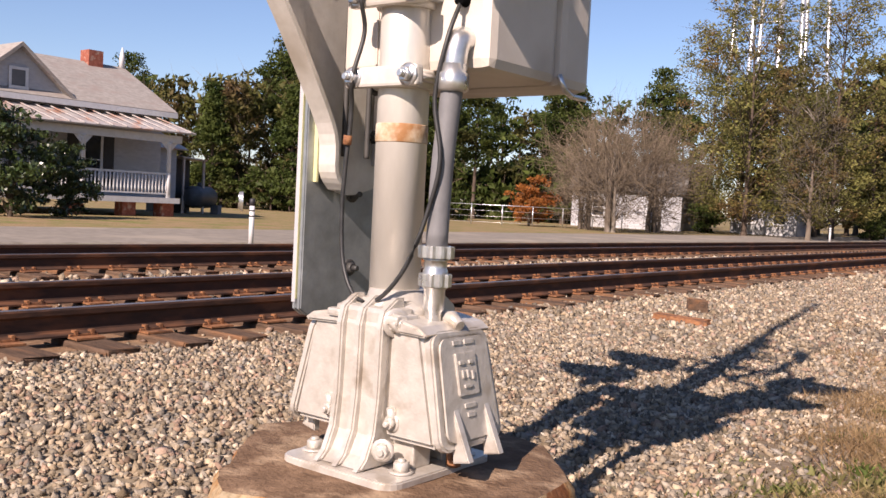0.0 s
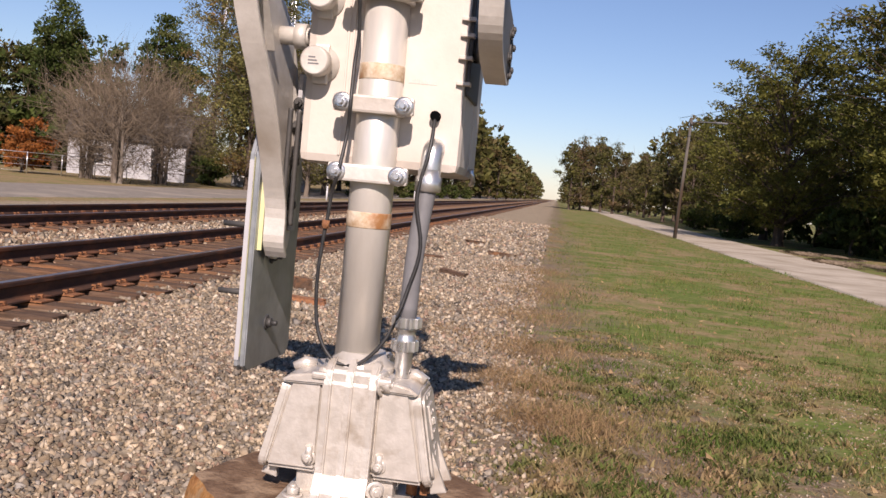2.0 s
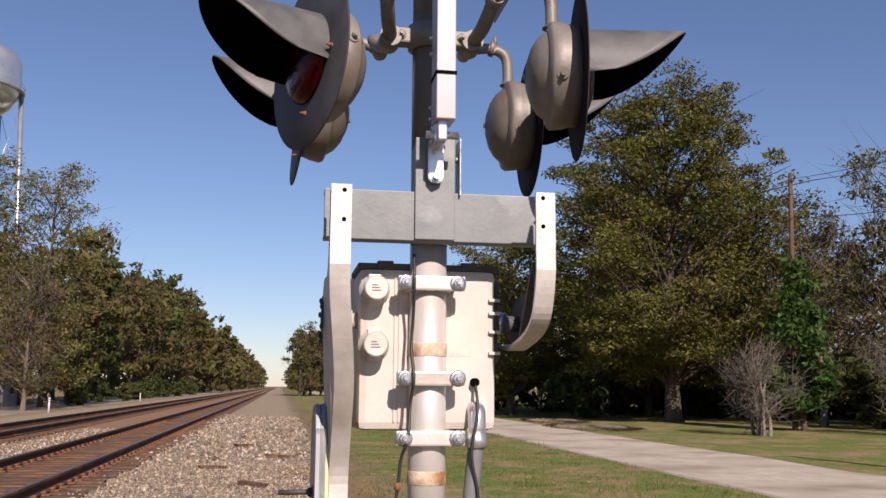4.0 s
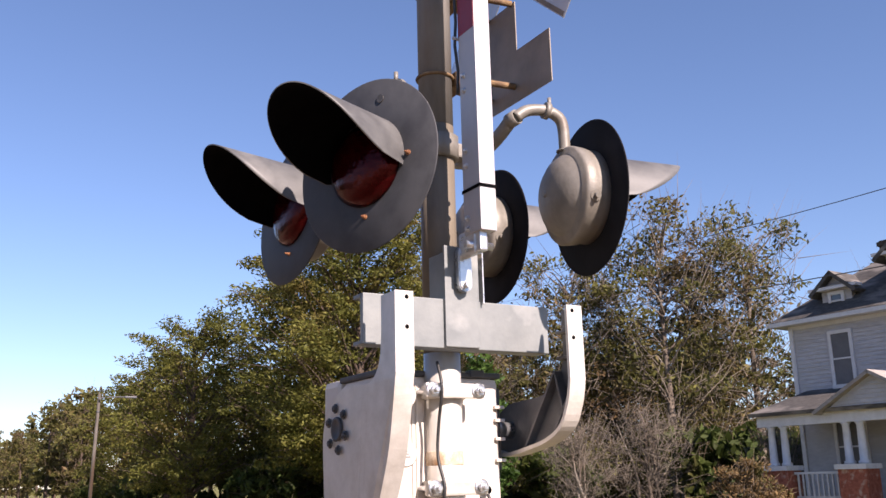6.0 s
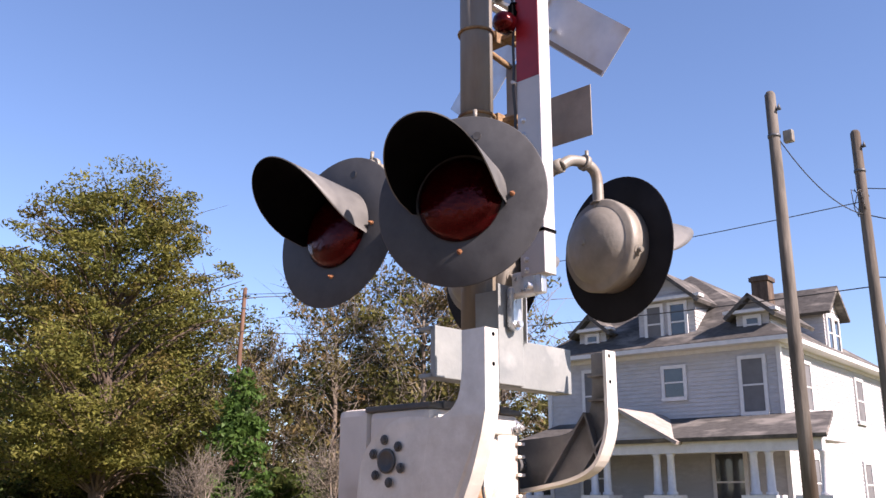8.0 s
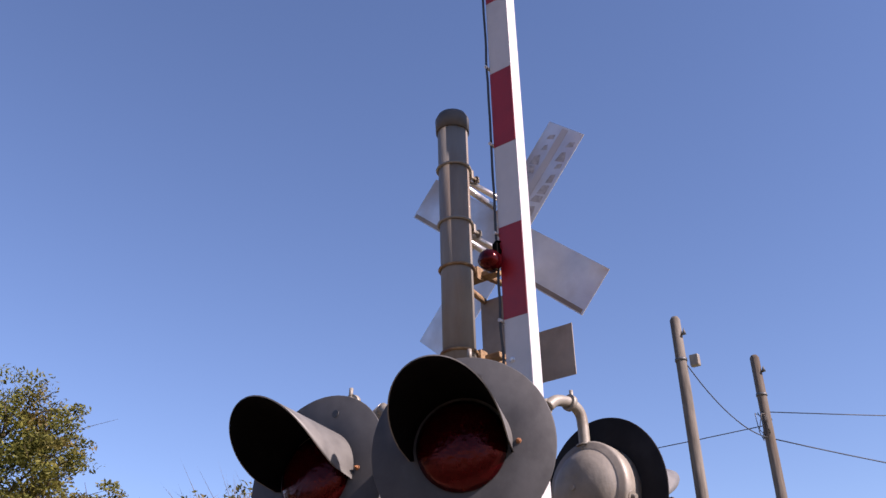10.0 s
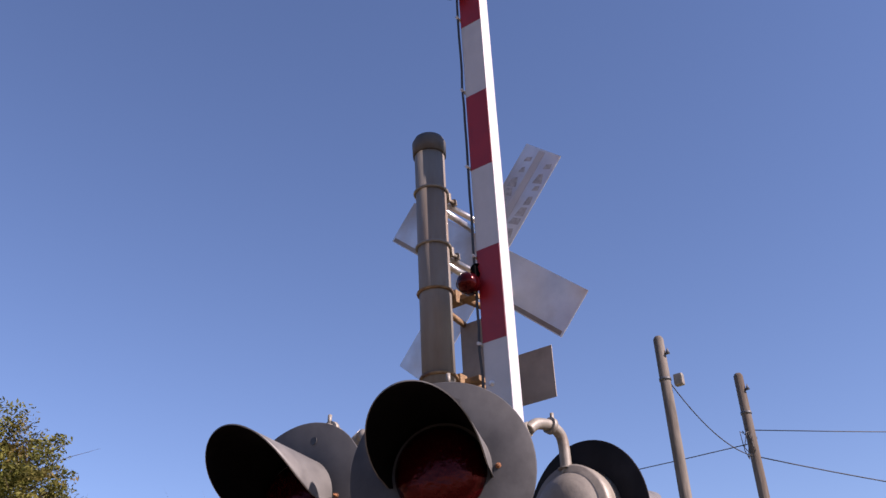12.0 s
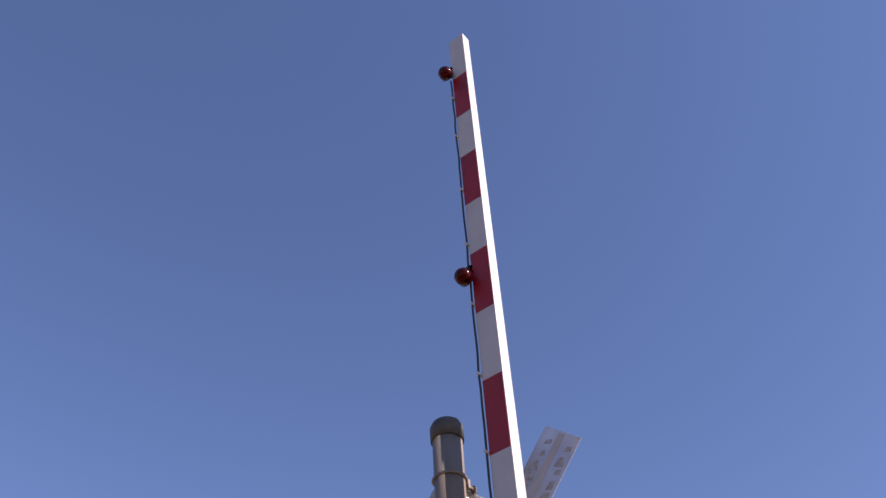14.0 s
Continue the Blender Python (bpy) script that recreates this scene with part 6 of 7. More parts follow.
    while y < 900:
        gap = 3.8 + y * 0.045
        far = y > 190
        for row in (0, 1):
            tree = wood_far if far else rng.choice(kinds)
            plant(tree, -17.5 - row * 5 - rng.uniform(0, 2.5), y + rng.uniform(-1, 1), rng.uniform(1.0, 1.22) if y < 115 else rng.uniform(1.3, 1.6), rng.uniform(0, 360))
            if y > 88:
                plant(wood_far if far else rng.choice(kinds[:4]), 14.5 + row * 6 + rng.uniform(-1.5, 2.5), y + rng.uniform(-1, 1), rng.uniform(0.82, 1.02), rng.uniform(0, 360))
        if y < 170:
            plant(bush_d, -15.8 + rng.uniform(-0.8, 0.8), y, rng.uniform(0.7, 1.1), rng.uniform(0, 360))
        y += gap
    # the brown clump where the verge narrows, and the woods closing in behind it
    for x, y, k in ((2.6, 150, 0.92), (4.4, 153, 1.06), (6.4, 158, 1.1), (3.6, 163, 1.05), (8.4, 166, 1.15), (9.6, 150, 1.0)):
        plant(wood_c, x, y, k, x * 70)
    for k in range(12):
        plant(wood_far, 4.0 + rng.uniform(0, 6), 200 + k * 50, 0.85 + 0.03 * k, k * 61)
        plant(wood_far, -13.4 - rng.uniform(0, 1.5), 215 + k * 50, 1.15, k * 41)
    for k in range(16):
        plant(bush_d, 12.5 + rng.uniform(0, 14), 52 + k * 5, rng.uniform(0.8, 1.3), rng.uniform(0, 360))
    for k in range(14):
        plant(wood_a if k % 2 else wood_b, -40 - k * 2.2 + rng.uniform(-2, 2), 84 + rng.uniform(-6, 10), 1.0, k * 50)
    for k in range(26):
        plant(bush_d, 24 + (k % 13) * 3.2 + rng.uniform(-1, 1), 50 + (k // 13) * 14 + rng.uniform(-3, 3), rng.uniform(1.3, 2.0), rng.uniform(0, 360))
    for k in range(18):
        plant((wood_a, wood_b, wood_c)[k % 3], 24 + k * 3.3 + rng.uniform(-1, 1), 96 - k * 2.2 + rng.uniform(-4, 4), 1.15, k * 47)
    for k in range(12):
        plant((wood_a, pine_a, wood_a, wood_c)[k % 4], -50 - k * 2.6, 47 + (k % 3) * 6 + rng.uniform(-2, 2), rng.uniform(0.85, 1.0), k * 33)
    for k in range(14):
        plant(bush_d, -46 - k * 2.6, 43 + rng.uniform(-2, 3), rng.uniform(1.0, 1.5), k * 33)
    for k in range(10):
        plant(wood_a if k % 2 else wood_c, 38 + k * 4.0, 62 - k * 2 + rng.uniform(-3, 3), 0.95, k * 40)
    # undergrowth closing the foot of the far woods
    for k in range(20):
        plant(bush_d, -36 - k * 2.3, 67 + rng.uniform(-3, 3), rng.uniform(1.6, 2.3), k * 70)
    # dark undergrowth below the oaks
    for x, y, s in ((16.0, 47.5, 1.2), (20.5, 52.0, 1.6), (24.5, 55.0, 1.8), (28.5, 51.5, 1.9), (17.5, 60.0, 1.5), (22.5, 64.0, 1.8), (27.0, 43.0, 1.3), (30.5, 46.0, 1.6), (34.0, 49.0, 1.7), (14.5, 72.0, 1.3), (18.5, 74.0, 1.5), (37.0, 44.0, 1.5)):
        plant(bush_d, x, y, s, x * 40)


plant_all()


def leaf_drift(x, y, r, n, seed):
    """A low drift of raked brown leaves."""
    rng = np.random.default_rng(seed)
    a, d = rng.uniform(0, 2 * np.pi, n), np.sqrt(rng.uniform(0, 1, n)) * r
    px, py = x + d * np.cos(a) * 0.55, y + d * np.sin(a)
    pz = np.array([ground_z(p, q) for p, q in zip(px, py)]) + rng.uniform(0, 0.09, n) * (1 - (d / r) ** 2)
    blades("leaf_drift", np.stack([px, py, pz], 1), rng.uniform(0.02, 0.07, n), rng.uniform(0.02, 0.05, n), seed, TWIG, "drift of brown fallen leaves at the lane's edge", 2.0)


leaf_drift(12.4, 34.5, 3.6, 3000, 71)
leaf_drift(13.0, 42.0, 3.2, 2200, 72)


# ---- houses ----
def siding(bm, p, u, width, z0, z1, out, board=0.13, top=None):
    """Lapped boards on a wall: p a corner, u along it, out the outward way. top: the half-width left at height z, for a gable."""
    p, u, out = Vector(p), Vector(u), Vector(out)
    z = z0
    while z < z1 - 0.01:
        zt = min(z + board, z1)
        a, b = (0, width), (0, width)
        if top:
            a, b = top(z), top(zt)
        q = [p + u * a[0] + Vector((0, 0, z)) + out * 0.022, p + u * a[1] + Vector((0, 0, z)) + out * 0.022,
             p + u * b[1] + Vector((0, 0, zt)), p + u * b[0] + Vector((0, 0, zt))]
        v = [bm.verts.new(x) for x in q]
        bm.faces.new(v)
        w = [bm.verts.new(x) for x in (q[0], q[1], q[1] - out * 0.022, q[0] - out * 0.022)]
        bm.faces.new(w)
        z = zt


def window(parent, p, u, out, w, h, pane=GLASS, name="window", sash=True):
    """A framed sash window on a wall, p its lower middle."""
    p, u, out = Vector(p), Vector(u), Vector(out)
    rot = Matrix((u, out, Vector((0, 0, 1)))).transposed().to_4x4()
    m = Matrix.Translation(p) @ rot
    f = 0.11
    bm = bmesh.new()
    for lo, hi in (((-w / 2 - f, 0.0, -f), (-w / 2, 0.06, h + f)), ((w / 2, 0.0, -f), (w / 2 + f, 0.06, h + f)),
                   ((-w / 2, 0.0, h), (w / 2, 0.06, h + f)), ((-w / 2 - f, 0.0, -f * 1.3), (w / 2 + f, 0.10, -0.02))):
        box(bm, lo, hi)
    if sash:
        box(bm, (-w / 2, 0.0, h * 0.5 - 0.025), (w / 2, 0.045, h * 0.5 + 0.025))
    bmesh.ops.transform(bm, matrix=m, verts=bm.verts)
    win = part(name, bm, TRIM, parent)
    bm = bmesh.new()
    box(bm, (-w / 2 - 0.01, -0.02, 0.0), (w / 2 + 0.01, 0.028, h))
    bmesh.ops.transform(bm, matrix=m, verts=bm.verts)
    part("pane", bm, pane, win)
    return win


def slab(bm, pts, thick=0.10):
    """A roof plane of some thickness."""
    pts = [Vector(p) for p in pts]
    n = (pts[1] - pts[0]).cross(pts[2] - pts[0]).normalized()
    n = n if n.z > 0 else -n
    a, b = [bm.verts.new(p) for p in pts], [bm.verts.new(p - n * thick) for p in pts]
    k = len(pts)
    fs = [bm.faces.new(a), bm.faces.new(b[::-1])] + [bm.faces.new((a[i], b[i], b[(i + 1) % k], a[(i + 1) % k])) for i in range(k)]
    bmesh.ops.recalc_face_normals(bm, faces=fs)


X, Y = Vector((1, 0, 0)), Vector((0, 1, 0))


def large_house():
    """Two-and-a-half-storey house: local x along the front, y into the depth, the front at y = 0."""
    hs = thing("large_house", "white two-storey clapboard house with dormers and columned porch", "house")
    hs.matrix_basis = Matrix.Translation((24.0, 17.8, -0.05)) @ Matrix.Rotation(radians(-85), 4, "Z")
    W, D, E = 8.2, 11.5, 6.45
    bm = bmesh.new()
    siding(bm, (0, 0, 0), X, W, 0.6, E, -Y)
    siding(bm, (0, D, 0), X, W, 0.6, E, Y)
    siding(bm, (0, 0, 0), Y, D, 0.6, E, -X)
    siding(bm, (W, 0, 0), Y, D, 0.6, E, X)
    part("wall", bm, SIDING, hs, "white lapped siding")
    bm = bmesh.new()
    for x, y in ((0, 0), (W, 0), (0, D), (W, D)):
        box(bm, (x - 0.07, y - 0.07, 0.5), (x + 0.07, y + 0.07, E))
    box(bm, (-0.06, -0.06, E - 0.28), (W + 0.06, D + 0.06, E))
    part("corner_trim", bm, TRIM, hs)
    bm = bmesh.new()
    box(bm, (0.02, 0.02, -0.2), (W - 0.02, D - 0.02, 0.62))
    part("brick_base", bm, BRICK, hs)
    o, top = 0.5, 9.6
    c = [(-o, -o, E), (W + o, -o, E), (W + o, D + o, E), (-o, D + o, E)]
    r1, r2 = (W / 2, 3.4, top), (W / 2, D - 3.4, top)
    bm = bmesh.new()
    for pl in ((c[0], c[1], r1), (c[1], c[2], r2, r1), (c[2], c[3], r2), (c[3], c[0], r1, r2)):
        slab(bm, pl, 0.14)
    roof = part("roof", bm, SHINGLE, hs, "grey shingled hip roof")
    bm = bmesh.new()
    box(bm, (-o - 0.02, -o - 0.02, E - 0.16), (W + o + 0.02, D + o + 0.02, E - 0.02))
    part("eave_board", bm, TRIM, roof)
    # dormers on the front
    for cx, w, z0, ze, za, d0, wins in ((4.55, 2.0, 6.5, 8.15, 9.0, 0.1, 2), (1.75, 1.05, 6.5, 7.4, 7.85, 0.1, 1), (7.45, 1.05, 6.5, 7.4, 7.85, 0.1, 1)):
        bm = bmesh.new()
        siding(bm, (cx - w / 2, d0, 0), X, w, z0, ze, -Y)
        siding(bm, (cx - w / 2, d0, 0), Y, 2.6, z0, ze, -X)
        siding(bm, (cx + w / 2, d0, 0), Y, 2.6, z0, ze, X)
        siding(bm, (cx - w / 2, d0, 0), X, w, ze, za - 0.05, -Y, 0.13, lambda z, w=w, ze=ze, za=za: ((z - ze) / (za - ze) * w / 2, w - (z - ze) / (za - ze) * w / 2))
        dm = part("dormer", bm, SIDING, hs, "gabled dormer")
        bm = bmesh.new()
        e = 0.32
        k = (za - ze) / (w / 2)
        for s in (-1, 1):
            slab(bm, ((cx, d0 - e, za + 0.05), (cx + s * (w / 2 + e), d0 - e, ze - k * e + 0.05), (cx + s * (w / 2 + e), d0 + 3.4, ze - k * e + 0.05), (cx, d0 + 3.4, za + 0.05)), 0.12)
        part("dormer_roof", bm, SHINGLE, dm)
        bm = bmesh.new()
        box(bm, (cx - w / 2 - e, d0 - e + 0.02, ze - 0.12), (cx + w / 2 + e, d0 + 0.1, ze - 0.02))
        part("dormer_cornice", bm, TRIM, dm)
        for i in range(wins):
            wx = cx + (i - (wins - 1) / 2) * 0.85
            window(dm, (wx, d0 - 0.02, z0 + 0.22), X, -Y, 0.48 if wins == 2 else 0.36, ze - z0 - 0.5, SCREEN if i == 0 and wins == 2 else GLASS)
    # dormer on the sunny side
    bm = bmesh.new()
    siding(bm, (W - 0.1, 5.2, 0), Y, 1.8, 6.5, 8.2, X)
    siding(bm, (W - 2.7, 5.2, 0), X, 2.6, 6.5, 8.2, -Y)
    siding(bm, (W - 2.7, 7.0, 0), X, 2.6, 6.5, 8.2, Y)
    siding(bm, (W - 0.1, 5.2, 0), Y, 1.8, 8.2, 8.95, X, 0.13, lambda z: ((z - 8.2) / 0.8 * 0.9, 1.8 - (z - 8.2) / 0.8 * 0.9))
    dm = part("dormer", bm, SIDING, hs, "gabled side dormer")
    bm = bmesh.new()
    for s in (-1, 1):
        slab(bm, ((W + 0.25, 6.1, 9.1), (W + 0.25, 6.1 + s * 1.25, 8.0), (W - 3.4, 6.1 + s * 1.25, 8.0), (W - 3.4, 6.1, 9.1)), 0.12)
    part("dormer_roof", bm, SHINGLE, dm)
    for y in (5.7, 6.5):
        window(dm, (W - 0.08, y, 6.8), Y, X, 0.5, 1.1)
    # windows
    for x, z, w, h, pn in ((1.75, 4.25, 0.62, 1.6, SCREEN), (4.75, 4.85, 0.66, 0.9, GLASS), (7.35, 4.25, 0.66, 1.6, SCREEN), (1.7, 1.5, 0.9, 1.6, SCREEN), (6.4, 1.3, 0.9, 1.7, GLASS)):
        window(hs, (x, -0.02, z), X, -Y, w, h, pn)
    for y, z in ((2.2, 4.4), (8.2, 4.4), (2.2, 1.4), (8.2, 1.4)):
        window(hs, (W + 0.02, y, z), Y, X, 0.85, 1.45, SCREEN)
    # porch across the front
    P, H = -2.5, 3.35
    bm = bmesh.new()
    box(bm, (0.35, P, 0.0), (W + 1.6, 0.0, 0.72))
    part("porch_floor", bm, ASPHALT, hs)
    bm = bmesh.new()
    slab(bm, ((0.05, P - 0.35, H), (W + 2.0, P - 0.35, H), (W + 1.4, 0.0, 4.15), (0.35, 0.0, 4.15)), 0.12)
    pr = part("porch_roof", bm, SHINGLE, hs, "grey shingled porch roof")
    bm = bmesh.new()
    box(bm, (0.2, P - 0.15, H - 0.42), (W + 1.8, P + 0.15, H - 0.06))
    part("porch_beam", bm, TRIM, pr)
    bm = bmesh.new()
    box(bm, (0.25, P + 0.15, H - 0.14), (W + 1.75, -0.01, H - 0.08))
    part("porch_ceiling", bm, SIDING, pr)
    bm = bmesh.new()
    cx, hw, za = 4.25, 1.5, 4.2
    siding(bm, (cx - hw, P - 0.3, 0), X, 2 * hw, H - 0.05, za - 0.02, -Y, 0.12, lambda z: ((z - H + 0.05) / 0.95 * hw, 2 * hw - (z - H + 0.05) / 0.95 * hw))
    pd = part("pediment", bm, SIDING, hs, "small gable over the porch steps")
    bm = bmesh.new()
    for s in (-1, 1):
        slab(bm, ((cx, P - 0.55, za + 0.1), (cx + s * (hw + 0.35), P - 0.55, H - 0.1), (cx + s * (hw + 0.35), 0.3, H - 0.1), (cx, 0.3, za + 0.1)), 0.1)
    part("pediment_roof", bm, SHINGLE_OLD, pd)
    for x in (0.8, 3.3, 5.4, 8.3, 9.75):
        bm = bmesh.new()
        box(bm, (x - 0.42, P - 0.35, 0.0), (x + 0.42, P + 0.35, 1.62))
        pier = part("brick_pier", bm, BRICK, hs)
        bm = bmesh.new()
        box(bm, (x - 0.48, P - 0.42, 1.62), (x + 0.48, P + 0.42, 1.76))
        part("pier_cap", bm, TRIM, pier)
        for dx in (-0.22, 0.22):
            bm = bmesh.new()
            tube(bm, [(x + dx, P, 1.76), (x + dx, P, 1.84), (x + dx, P, 1.86), (x + dx, P, 2.85), (x + dx, P, 2.93)], [0.16, 0.16, 0.12, 0.10, 0.16], 12)
            part("column", bm, TRIM, pier)
    for a, b in ((5.85, 7.85), (1.25, 2.85)):
        bm = bmesh.new()
        box(bm, (a, P - 0.04, 1.5), (b, P + 0.04, 1.57))
        box(bm, (a, P - 0.03, 0.82), (b, P + 0.03, 0.88))
        rl = part("porch_rail", bm, TRIM, hs)
        x = a + 0.1
        while x < b:
            bm = bmesh.new()
            box(bm, (x - 0.022, P - 0.022, 0.88), (x + 0.022, P + 0.022, 1.5))
            part("baluster", bm, TRIM, rl)
            x += 0.16
    for x, y in ((1.6, 4.2), (6.2, 4.8)):
        bm = bmesh.new()
        box(bm, (x - 0.3, y - 0.3, 8.0), (x + 0.3, y + 0.3, 9.5))
        box(bm, (x - 0.36, y - 0.36, 9.3), (x + 0.36, y + 0.36, 9.45))
        part("chimney", bm, BARK_DARK, hs)


large_house()


def porch_house():
    """One-storey house across the tracks: local x along the front, the front porch at y = 0."""
    hs = thing("porch_house", "white one-storey house with railed porch and grey roof", "house")
    hs.matrix_basis = Matrix.Translation((-31.0, 8.6, 0.0)) @ Matrix.Rotation(radians(90), 4, "Z")
    L, Wd = 13.0, 7.0   # front length, depth behind the porch
    w0 = 2.4
    bm = bmesh.new()
    siding(bm, (0.2, w0, 0), X, L + 0.7, 0.7, 4.5, -Y)
    siding(bm, (0.2, w0 + Wd, 0), X, L + 0.7, 0.7, 4.5, Y)
    siding(bm, (L + 0.9, w0, 0), Y, Wd, 0.7, 4.5, X)
    siding(bm, (0.2, w0, 0), Y, Wd, 0.7, 4.5, -X)
    part("wall", bm, SIDING, hs, "white lapped siding")
    top = 6.6
    e0, e1 = w0 - 0.45, w0 + Wd + 0.45
    mid = w0 + Wd / 2
    bm = bmesh.new()
    slab(bm, ((-0.3, e0, 4.45), (L + 1.4, e0, 4.45), (L + 1.2, mid, top), (-0.3, mid, top)), 0.12)
    slab(bm, ((-0.3, e1, 4.45), (L + 1.4, e1, 4.45), (L + 1.2, mid, top), (-0.3, mid, top)), 0.12)
    rf = part("roof", bm, SHINGLE_OLD, hs, "pale weathered shingle roof")
    bm = bmesh.new()
    box(bm, (-0.3, e0 - 0.03, 4.2), (L + 1.4, e0 + 0.1, 4.42))
    part("eave_board", bm, TRIM, rf)
    bm = bmesh.new()
    siding(bm, (L + 0.9, w0, 0), Y, Wd, 4.5, top - 0.1, X, 0.13, lambda z: ((z - 4.5) / (top - 4.5) * Wd / 2, Wd - (z - 4.5) / (top - 4.5) * Wd / 2))
    part("end_gable", bm, SIDING, hs)
    # front gable
    bm = bmesh.new()
    cx, hw = 7.4, 2.3
    siding(bm, (cx - hw, w0 - 0.05, 0), X, 2 * hw, 4.3, 6.2, -Y, 0.13, lambda z: ((z - 4.3) / 1.95 * hw, 2 * hw - (z - 4.3) / 1.95 * hw))
    g = part("front_gable", bm, SIDING, hs)
    bm = bmesh.new()
    for s in (-1, 1):
        slab(bm, ((cx, w0 - 0.4, 6.4), (cx + s * (hw + 0.4), w0 - 0.4, 4.1), (cx + s * (hw + 0.4), mid, 4.1 + 0.3), (cx, mid, 6.4)), 0.12)
    part("gable_roof", bm, SHINGLE_OLD, g)
    window(g, (cx, w0 - 0.07, 4.75), X, -Y, 0.55, 0.6, SCREEN, sash=False)
    # porch
    bm = bmesh.new()
    slab(bm, ((-0.5, -0.5, 3.30), (L + 0.6, -0.5, 3.45), (L + 0.3, w0, 4.15), (-0.2, w0, 4.15)), 0.06)
    pr = part("porch_roof", bm, TIN, hs, "ribbed weathered tin porch roof")
    k = 0
    while k * 0.6 < L + 0.8:
        bm = bmesh.new()
        x = -0.45 + k * 0.6
        box(bm, (x - 0.02, 0, 0), (x + 0.02, 2.95, 0.04), 0, Matrix.Translation((0, -0.5, 3.31 + 0.011 * k * 0.6)) @ Matrix.Rotation(math.atan2(0.78, 2.9), 4, "X"))
        part("seam", bm, TIN, pr)
        k += 1
    bm = bmesh.new()
    box(bm, (-0.3, -0.1, 3.0), (L + 0.2, 0.1, 3.3))
    part("porch_beam", bm, TRIM, pr)
    bm = bmesh.new()
    box(bm, (-0.2, -0.15, 0.50), (L + 0.15, w0, 0.72))
    fl = part("porch_floor", bm, TRIM, hs)
    for x in (0.0, 4.0, 8.6, 10.9, 12.7):
        bm = bmesh.new()
        box(bm, (x - 0.3, 0.05, -0.2), (x + 0.3, 0.6, 0.5))
        part("brick_pier", bm, BRICK, fl)
    for x in (0.0, 4.4, 8.8, 12.65):
        bm = bmesh.new()
        tube(bm, [(x, 0, 0.72), (x, 0, 1.7), (x, 0, 1.75), (x, 0, 1.8), (x, 0, 2.9), (x, 0, 3.02)], [0.1, 0.1, 0.07, 0.1, 0.085, 0.16], 10)
        for s in (-1, 1):
            plate(bm, [(x, 3.0), (x + s * 0.4, 3.0), (x + s * 0.33, 2.93), (x + s * 0.1, 2.68), (x, 2.62)], "y", -0.02, 0.02)
        part("porch_post", bm, TRIM, hs)
    for a, b in ((0.1, 4.3), (4.5, 8.7), (8.9, 12.55)):
        bm = bmesh.new()
        box(bm, (a, -0.04, 1.66), (b, 0.04, 1.74))
        box(bm, (a, -0.03, 0.86), (b, 0.03, 0.92))
        rl = part("porch_rail", bm, TRIM, hs)
        x = a + 0.12
        while x < b:
            bm = bmesh.new()
            tube(bm, [(x, 0, 0.92), (x, 0, 1.1), (x, 0, 1.28), (x, 0, 1.5), (x, 0, 1.66)], [0.03, 0.045, 0.028, 0.045, 0.03], 6)
            part("baluster", bm, TRIM, rl)
            x += 0.16
    window(hs, (10.55, w0 - 0.02, 1.15), X, -Y, 0.85, 2.0, GLASS)
    window(hs, (6.4, w0 - 0.02, 1.15), X, -Y, 0.85, 2.0, SCREEN)
    window(hs, (3.0, w0 - 0.02, 1.15), X, -Y, 0.85, 2.0, SCREEN)
    for x in (9.75, 11.35):
        bm = bmesh.new()
        box(bm, (x - 0.24, w0 - 0.08, 1.1), (x + 0.24, w0 - 0.03, 3.2))
        part("shutter", bm, SHUTTER, hs)
    bm = bmesh.new()
    box(bm, (12.2, mid - 0.4, top - 0.6), (12.9, mid + 0.3, top + 0.5))
    part("chimney", bm, BRICK, hs)
    bm = bmesh.new()
    tube(bm, [(14.1, mid, top - 0.1), (14.1, mid, top + 0.5), (14.1, mid, top + 0.9)], [0.14, 0.12, 0.03], 8)
    part("finial", bm, TRIM, hs)
    # rear wing
    bm = bmesh.new()
    siding(bm, (L + 0.9, 5.4, 0), X, 3.0, 0.5, 3.1, -Y)
    siding(bm, (L + 3.9, 5.4, 0), Y, 4.0, 0.5, 3.1, X)
    wg = part("rear_wing", bm, SIDING, hs)
    bm = bmesh.new()
    slab(bm, ((L + 0.9, 5.0, 3.05), (L + 4.3, 5.0, 3.05), (L + 3.0, 7.6, 4.6), (L + 0.9, 7.6, 4.6)), 0.06)
    slab(bm, ((L + 4.3, 5.0, 3.05), (L + 4.3, 9.6, 3.05), (L + 3.0, 7.6, 4.6)), 0.06)
    part("wing_roof", bm, TIN, wg)
    window(wg, (L + 2.0, 5.38, 1.3), X, -Y, 0.8, 1.4, GLASS)
    bm = bmesh.new()
    slab(bm, ((L + 4.4, 5.6, 2.75), (L + 5.9, 5.6, 2.65), (L + 5.9, 8.6, 2.65), (L + 4.4, 8.6, 2.75)), 0.06)
    for x in (L + 4.6, L + 5.8):
        box(bm, (x - 0.05, 5.7, -0.05), (x + 0.05, 5.8, 2.65))
    part("lean_to", bm, TIN, hs, "small tin-roofed lean-to")
    bm = bmesh.new()
    box(bm, (L + 4.4, 6.6, -0.05), (L + 5.6, 8.5, 2.6))
    part("lean_to_wall", bm, SHUTTER, hs)


porch_house()


